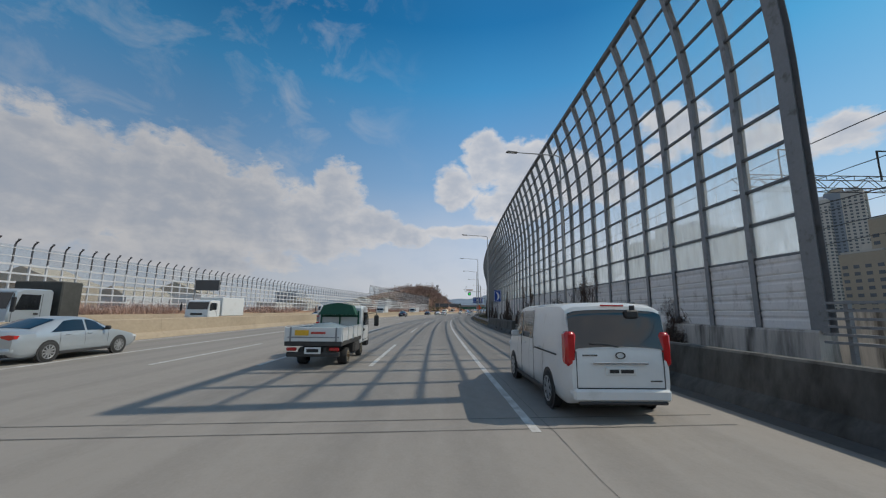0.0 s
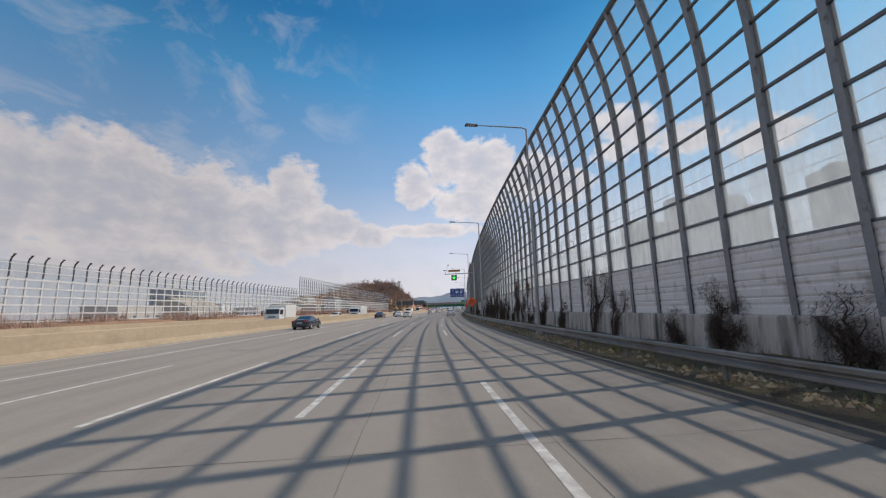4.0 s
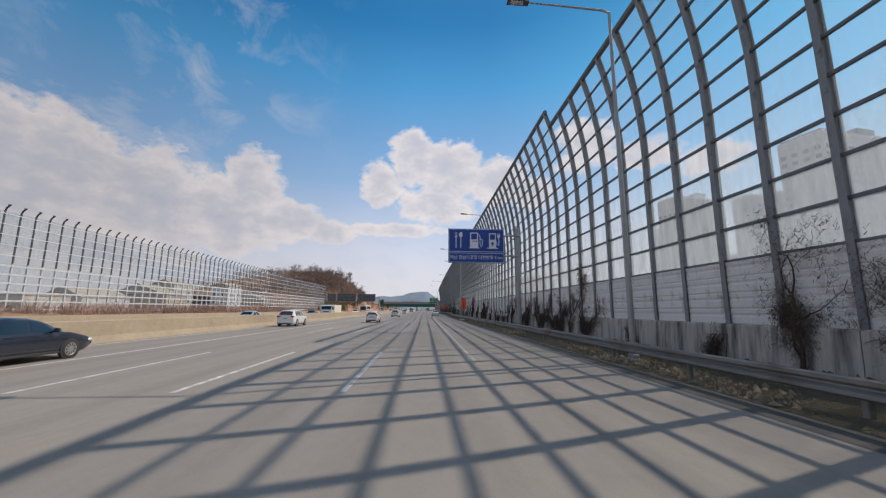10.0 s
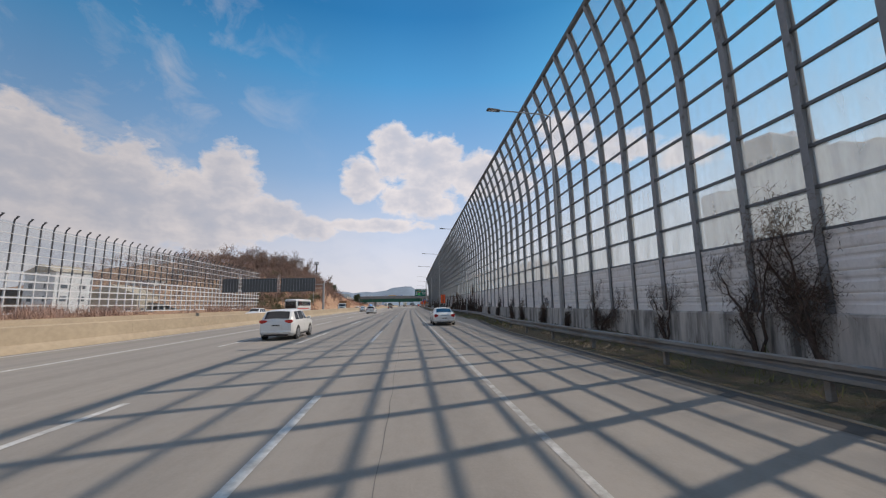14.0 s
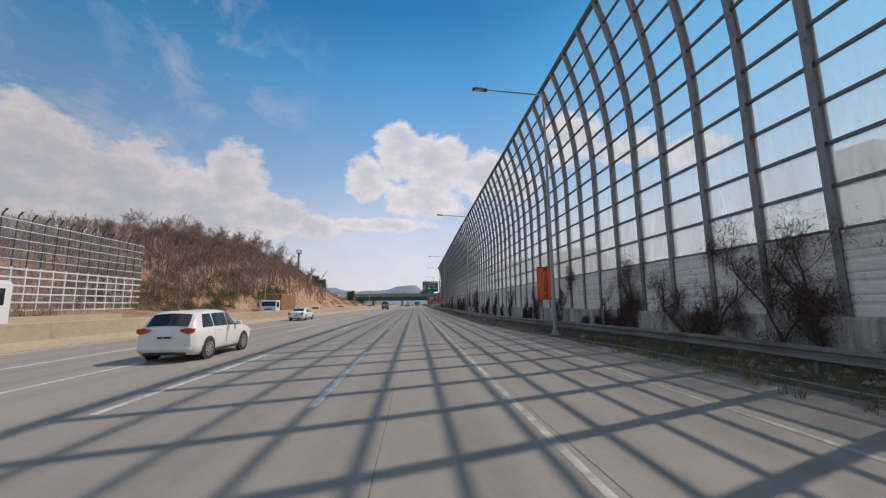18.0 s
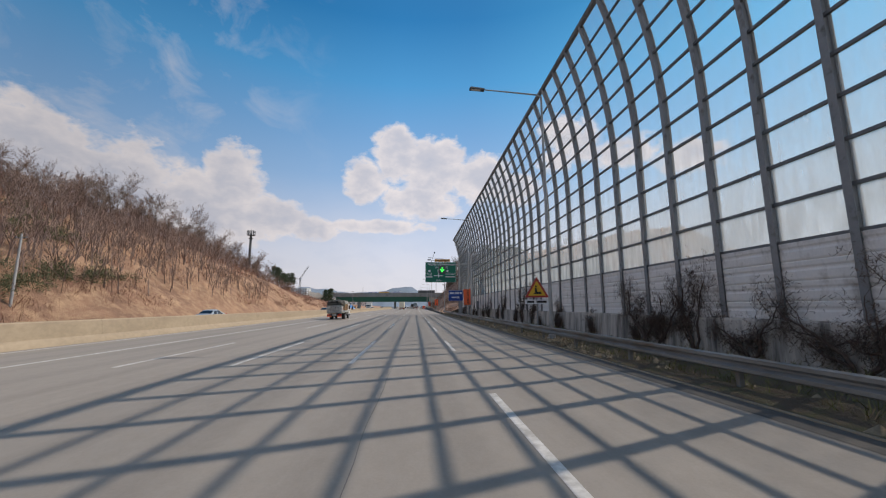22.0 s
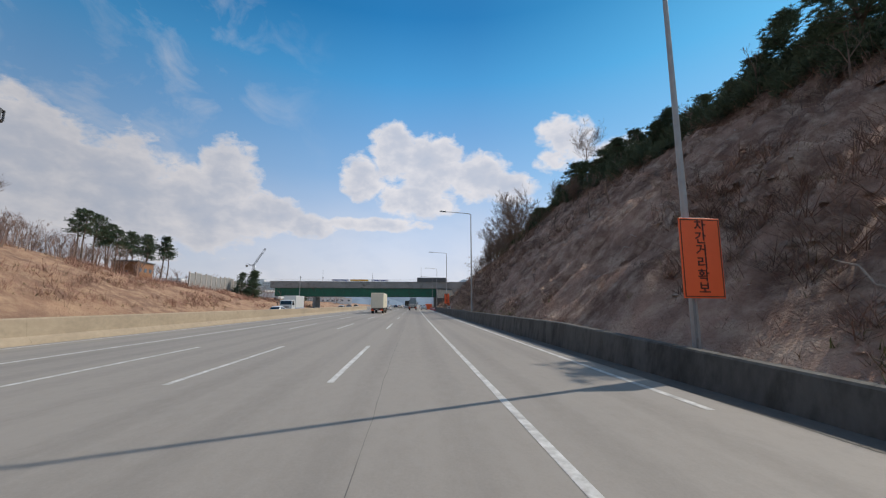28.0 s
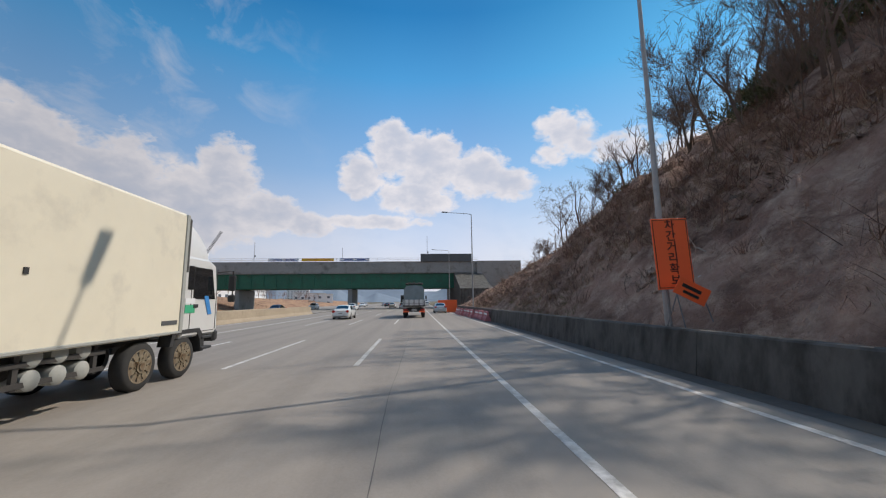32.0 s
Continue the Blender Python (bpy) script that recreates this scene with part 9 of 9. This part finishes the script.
slab = Shape().box((0, 0, 0), (0.22, 2.86, 5.2), 0.03).mesh("panel", BRIDGE_CONCRETE)
pier = Shape().box((0, 0, 0.1), (0.4, 0.34, 5.6), 0.03).mesh("post", CONCRETE)
for k in range(14):
    s = 699 + 3.0 * k
    z = left_hill(s, -66.5) + 1.8
    part("panel", slab, BRIDGE_CONCRETE, t, at_pose=post_at(s + 1.5, -66.5, z))
    part("post", pier, CONCRETE, t, at_pose=post_at(s, -66.5, z))
t = thing("hut", "brown boarded hut with a flat roof on the hillside", "building")
part("wall", Shape().box((0, 0, 2.4), (6, 9, 4.8), 0.05), RUST, t)
part("roof", Shape().box((0, 0, 4.95), (6.6, 9.6, 0.3), 0.04), SIGN_BACK, t)
for y in (-2.8, 0.0, 2.8):
    part("window", Shape().box((3.02, y, 2.7), (0.08, 1.3, 1.1), 0.02), WINDOW, t)
part("door", Shape().box((0.5, -4.52, 1.4), (1.0, 0.08, 2.1), 0.02), SIGN_BACK, t)
t.matrix_basis = post_at(694, -79, left_hill(694, -79) - 0.4, 10)
t = thing("tower_crane", "thin grey lattice crane far beyond the hill", "crane")
part("mast", lattice(Shape(), (0, 0, 0), (0, 0, 36), 1.6, 18, 0.12), SIGN_BACK, t)
part("boom", lattice(Shape(), (0, 0, 35), (9, 0, 50), 1.1, 9, 0.1), SIGN_BACK, t)
part("counter_arm", lattice(Shape(), (0, 0, 35), (-6, 0, 36), 1.1, 4, 0.1), SIGN_BACK, t)
part("counterweight", Shape().box((-5.6, 0, 34.6), (1.6, 1.2, 1.6), 0.1), BRIDGE_CONCRETE, t)
part("cabin", Shape().box((0.9, 0, 34.3), (1.4, 1.4, 1.8), 0.1), SIGN_WHITE, t)
t.matrix_basis = post_at(916, -140, -0.4)
t = thing("tarpaulin_heap", "blue tarpaulin over a heap beyond the opposite carriageway", "tarpaulin")
rows = [[(-3 + 0.75 * j, -6 + 1.5 * i, max(0.0, 3.2 * math.sin(math.pi * j / 8) ** 0.6 * math.sin(math.pi * i / 8) ** 0.5) + 0.2 * hum(i, j, 0.8)) for j in range(9)] for i in range(9)]
part("sheet", Shape().grid(rows), DECAL_BLUE, t, smooth=60)
t.matrix_basis = post_at(735, -47.5, 0)

# ---- noise barriers ----

ROW0, ROW = 3.52, 1.13


def lean_in(z):
    """How far the posts bend towards the road at a height."""
    t = max(0.0, z - 9.2)
    return 0.022 * t ** 2 + 0.004 * t


def wall_pt(z, out=0.0):
    dz = 0.01
    d = Vector((-(lean_in(z + dz) - lean_in(z)), 0, dz)).normalized()
    n = Vector((d.z, 0, -d.x))  # away from the road
    return Vector((-lean_in(z), 0, z)) + n * out, n


def curved_post(top, wide=1.0):
    """An H-section post following the bend."""
    sh = Shape()
    zs = [1.3, 4.0, 7.0, 9.2] + [9.2 + (top - 9.2) * k / 6 for k in range(1, 7)]
    ring = [(-0.13, -0.1), (-0.115, -0.1), (-0.115, -0.01), (0.115, -0.01), (0.115, -0.1), (0.13, -0.1), (0.13, 0.1), (0.115, 0.1), (0.115, 0.01), (-0.115, 0.01), (-0.115, 0.1), (-0.13, 0.1)]
    n = len(ring)
    pts, faces = [], []
    for z in zs:
        for o, y in ring:
            p, _ = wall_pt(z, o)
            pts.append((p.x, y * wide, p.z))
    for i in range(len(zs) - 1):
        for j in range(n):
            faces.append((i * n + j, i * n + (j + 1) % n, i * n + n + (j + 1) % n, i * n + n + j))
    faces += [tuple(range(n)), tuple(len(zs) * n - 1 - j for j in range(n))]
    sh.add(pts, faces)
    return sh.mesh("post", POST_STEEL)


def pane_mesh(k):
    z0, z1 = ROW0 + ROW * k + 0.05, ROW0 + ROW * (k + 1) - 0.05
    sh = Shape()
    a, b = [], []
    for z in (z0, (z0 + z1) / 2, z1):
        p, n = wall_pt(z, 0.0)
        for y, row in ((-0.93, a), (0.93, b)):
            row.append(((p.x - 0.006 * n.x, y, p.z), (p.x + 0.006 * n.x, y, p.z)))
    front = [[r[0] for r in a], [r[0] for r in b]]
    back = [[r[1] for r in b], [r[1] for r in a]]
    sh.grid(front)
    sh.grid(back)
    return sh.mesh("pane", PANE_ROWS[k], 60)


def ribbed_panel():
    sh = Shape()
    z0, h = 1.34, (ROW0 - 1.34) / 4
    prof = []
    for k in range(4):
        z = z0 + k * h
        prof += [(-0.045, z + 0.01), (-0.06, z + 0.05), (-0.06, z + h * 0.45), (-0.035, z + h * 0.55), (-0.035, z + h * 0.62), (-0.06, z + h * 0.72), (-0.06, z + h - 0.05), (-0.02, z + h - 0.01)]
    prof += [(0.06, ROW0), (0.06, z0)]
    sh.prism([(x, z) for x, z in prof], 1, -0.95, 0.95)
    return sh


def slotted_panel():
    sh = ribbed_panel()
    for k in range(4):
        for j in range(10):
            for z in (0.15, 0.37):
                sh.box((-0.064, -0.8 + j * 0.178, 1.42 + 0.525 * k + z), (0.012, 0.11, 0.035))
    return sh


PANES = [pane_mesh(k) for k in range(12)]
RIBBED = ribbed_panel().mesh("panel", PANEL)
SLOTTED = slotted_panel().mesh("panel", PANEL)
POSTS = {n: curved_post(ROW0 + ROW * n + 0.05) for n in (11, 12)}
n_bays = 225
W_START = 81.62


def bay(k):
    """Where the k-th post stands."""
    return float(np.interp(k, [0, 48, 89, 206, 230], [81.62, 180.45, 265.68, 506.72, 556.2]))


SECTION = 20
foot = tagged(new("barrier_footing"), "stained concrete footing wall below the noise barrier", "concrete wall", kind="structure")
random.seed(21)
for s_i in range(0, n_bays, SECTION):
    m_bays = min(SECTION, n_bays - s_i)
    sec = tagged(new("noise_barrier"), "curved steel noise barrier with clear panels above ribbed grey ones", "noise barrier", "sections of the near noise barrier")
    a_s, b_s = bay(s_i), bay(s_i + m_bays)
    for k in range(m_bays):
        s, s2 = bay(s_i + k), bay(s_i + k + 1)
        rows = 11 if s < 265.6 else 12
        base = post_at(s, W_U)
        mid = Matrix.Translation(((at(s, W_U) + at(s2, W_U)) / 2)) @ Matrix.Rotation(-heading(s + 1), 4, "Z")
        part("post", POSTS[rows], POST_STEEL, sec, at_pose=base)
        slot = (290 < s < 330) or (345 < s < 360) or (370 < s < 380)
        part("panel", SLOTTED if slot else RIBBED, PANEL, sec, at_pose=mid)
        for r in range(rows):
            part("pane", PANES[r], PANE_ROWS[r], sec, at_pose=mid)
    for r in range(13):
        z = ROW0 + ROW * r
        cut = min(max(265.6 if r == 12 else a_s, a_s), b_s)
        if b_s - cut < 1:
            continue
        x = -lean_in(z)
        bar = swept(cut, b_s, [(W_U + x - 0.05, z - 0.045), (W_U + x + 0.05, z - 0.045), (W_U + x + 0.05, z + 0.045), (W_U + x - 0.05, z + 0.045)], 4)
        part("rail", bar, RAIL_STEEL, sec)
    for p, q, n in ((a_s, min(b_s, 265.6), 11), (max(a_s, 265.6), b_s, 12)):
        if q - p > 0.5:
            z = ROW0 + ROW * n + 0.08
            x = W_U - lean_in(z)
            part("top_rail", swept(p - 0.1, q + 0.02, [(x + 0.16 * math.cos(j * math.pi / 5), z + 0.16 * math.sin(j * math.pi / 5)) for j in range(10)], 4).mesh("top_rail", RAIL_STEEL, 50), RAIL_STEEL, sec, "dark round rail along the top")
    for k in range(0, m_bays, 2):
        p, q = bay(s_i + k), bay(s_i + min(k + 2, m_bays))
        part("footing_block", swept(p + 0.015, q - 0.015, [(W_U - 0.32, 0.0), (W_U - 0.26, 1.30), (W_U - 0.22, 1.36), (W_U + 0.22, 1.36), (W_U + 0.3, 0.0)], 4), CONCRETE, foot)
# the barrier's first post is a heavy one
ep = solid("barrier_end_post", curved_post(ROW0 + ROW * 11 + 0.1, 2.4), POST_STEEL, "heavy dark steel end post of the noise barrier", "post")
ep.matrix_basis = post_at(W_START + 0.05, W_U - 0.05)

# the two barriers beyond the opposite carriageway
L_U = -59.8


for a, b, top, nrow, pitch in ((20.0, 287.0, 11.2, 5, 2.2), (287.0, 469.0, 16.2, 5, 2.2)):
    high = Shape().box((0, 0, (8.0 + top - 0.7) / 2), (0.17, 0.16, top - 0.7 - 8.0)).tube([(0, 0, top - 0.9), (0.12, 0, top - 0.4), (0.55, 0, top)], 0.12, 6).box((0.5, 0, top + 0.04), (0.34, 0.2, 0.14), 0.02)
    low = two_tone("post", Shape().box((0, 0, (0.6 + 8.0) / 2), (0.24, 0.2, 7.4)), LEFT_STEEL, high, DARK_STEEL)
    pane = Shape().box((0, 0, (1.5 + top - 0.8) / 2), (0.02, pitch - 0.25, top - 0.8 - 1.5)).mesh("pane", FAR_PANE)
    n = int((b - a) / pitch)
    for i in range(0, n, 14):
        sec = tagged(new("noise_barrier"), "pale steel noise barrier with clear panels across the road" if top < 12 else "higher pale steel noise barrier with dark bent post heads", "noise barrier", "far noise barriers")
        m_ = min(14, n - i)
        for k in range(m_):
            s = a + (i + k) * pitch
            part("post", low, LEFT_STEEL, sec, at_pose=post_at(s, L_U, 0))
            ob = part("pane", pane, FAR_PANE, sec, at_pose=post_at(s + pitch / 2, L_U, 0))
        for z in [1.5, 2.7, 3.95, 5.2, 6.45, 7.7] + [7.7 + (top - 1.2 - 7.7) * j / (2 if top < 12 else 5) for j in range(1, 3 if top < 12 else 6)]:
            s0, s1 = a + i * pitch, a + (i + m_) * pitch
            th = 0.13 if z < 8 else 0.05
            part("rail", swept(s0, s1, [(L_U + 0.13, z - th), (L_U + 0.2, z - th), (L_U + 0.2, z + th), (L_U + 0.13, z + th)], 6), LEFT_STEEL, sec)
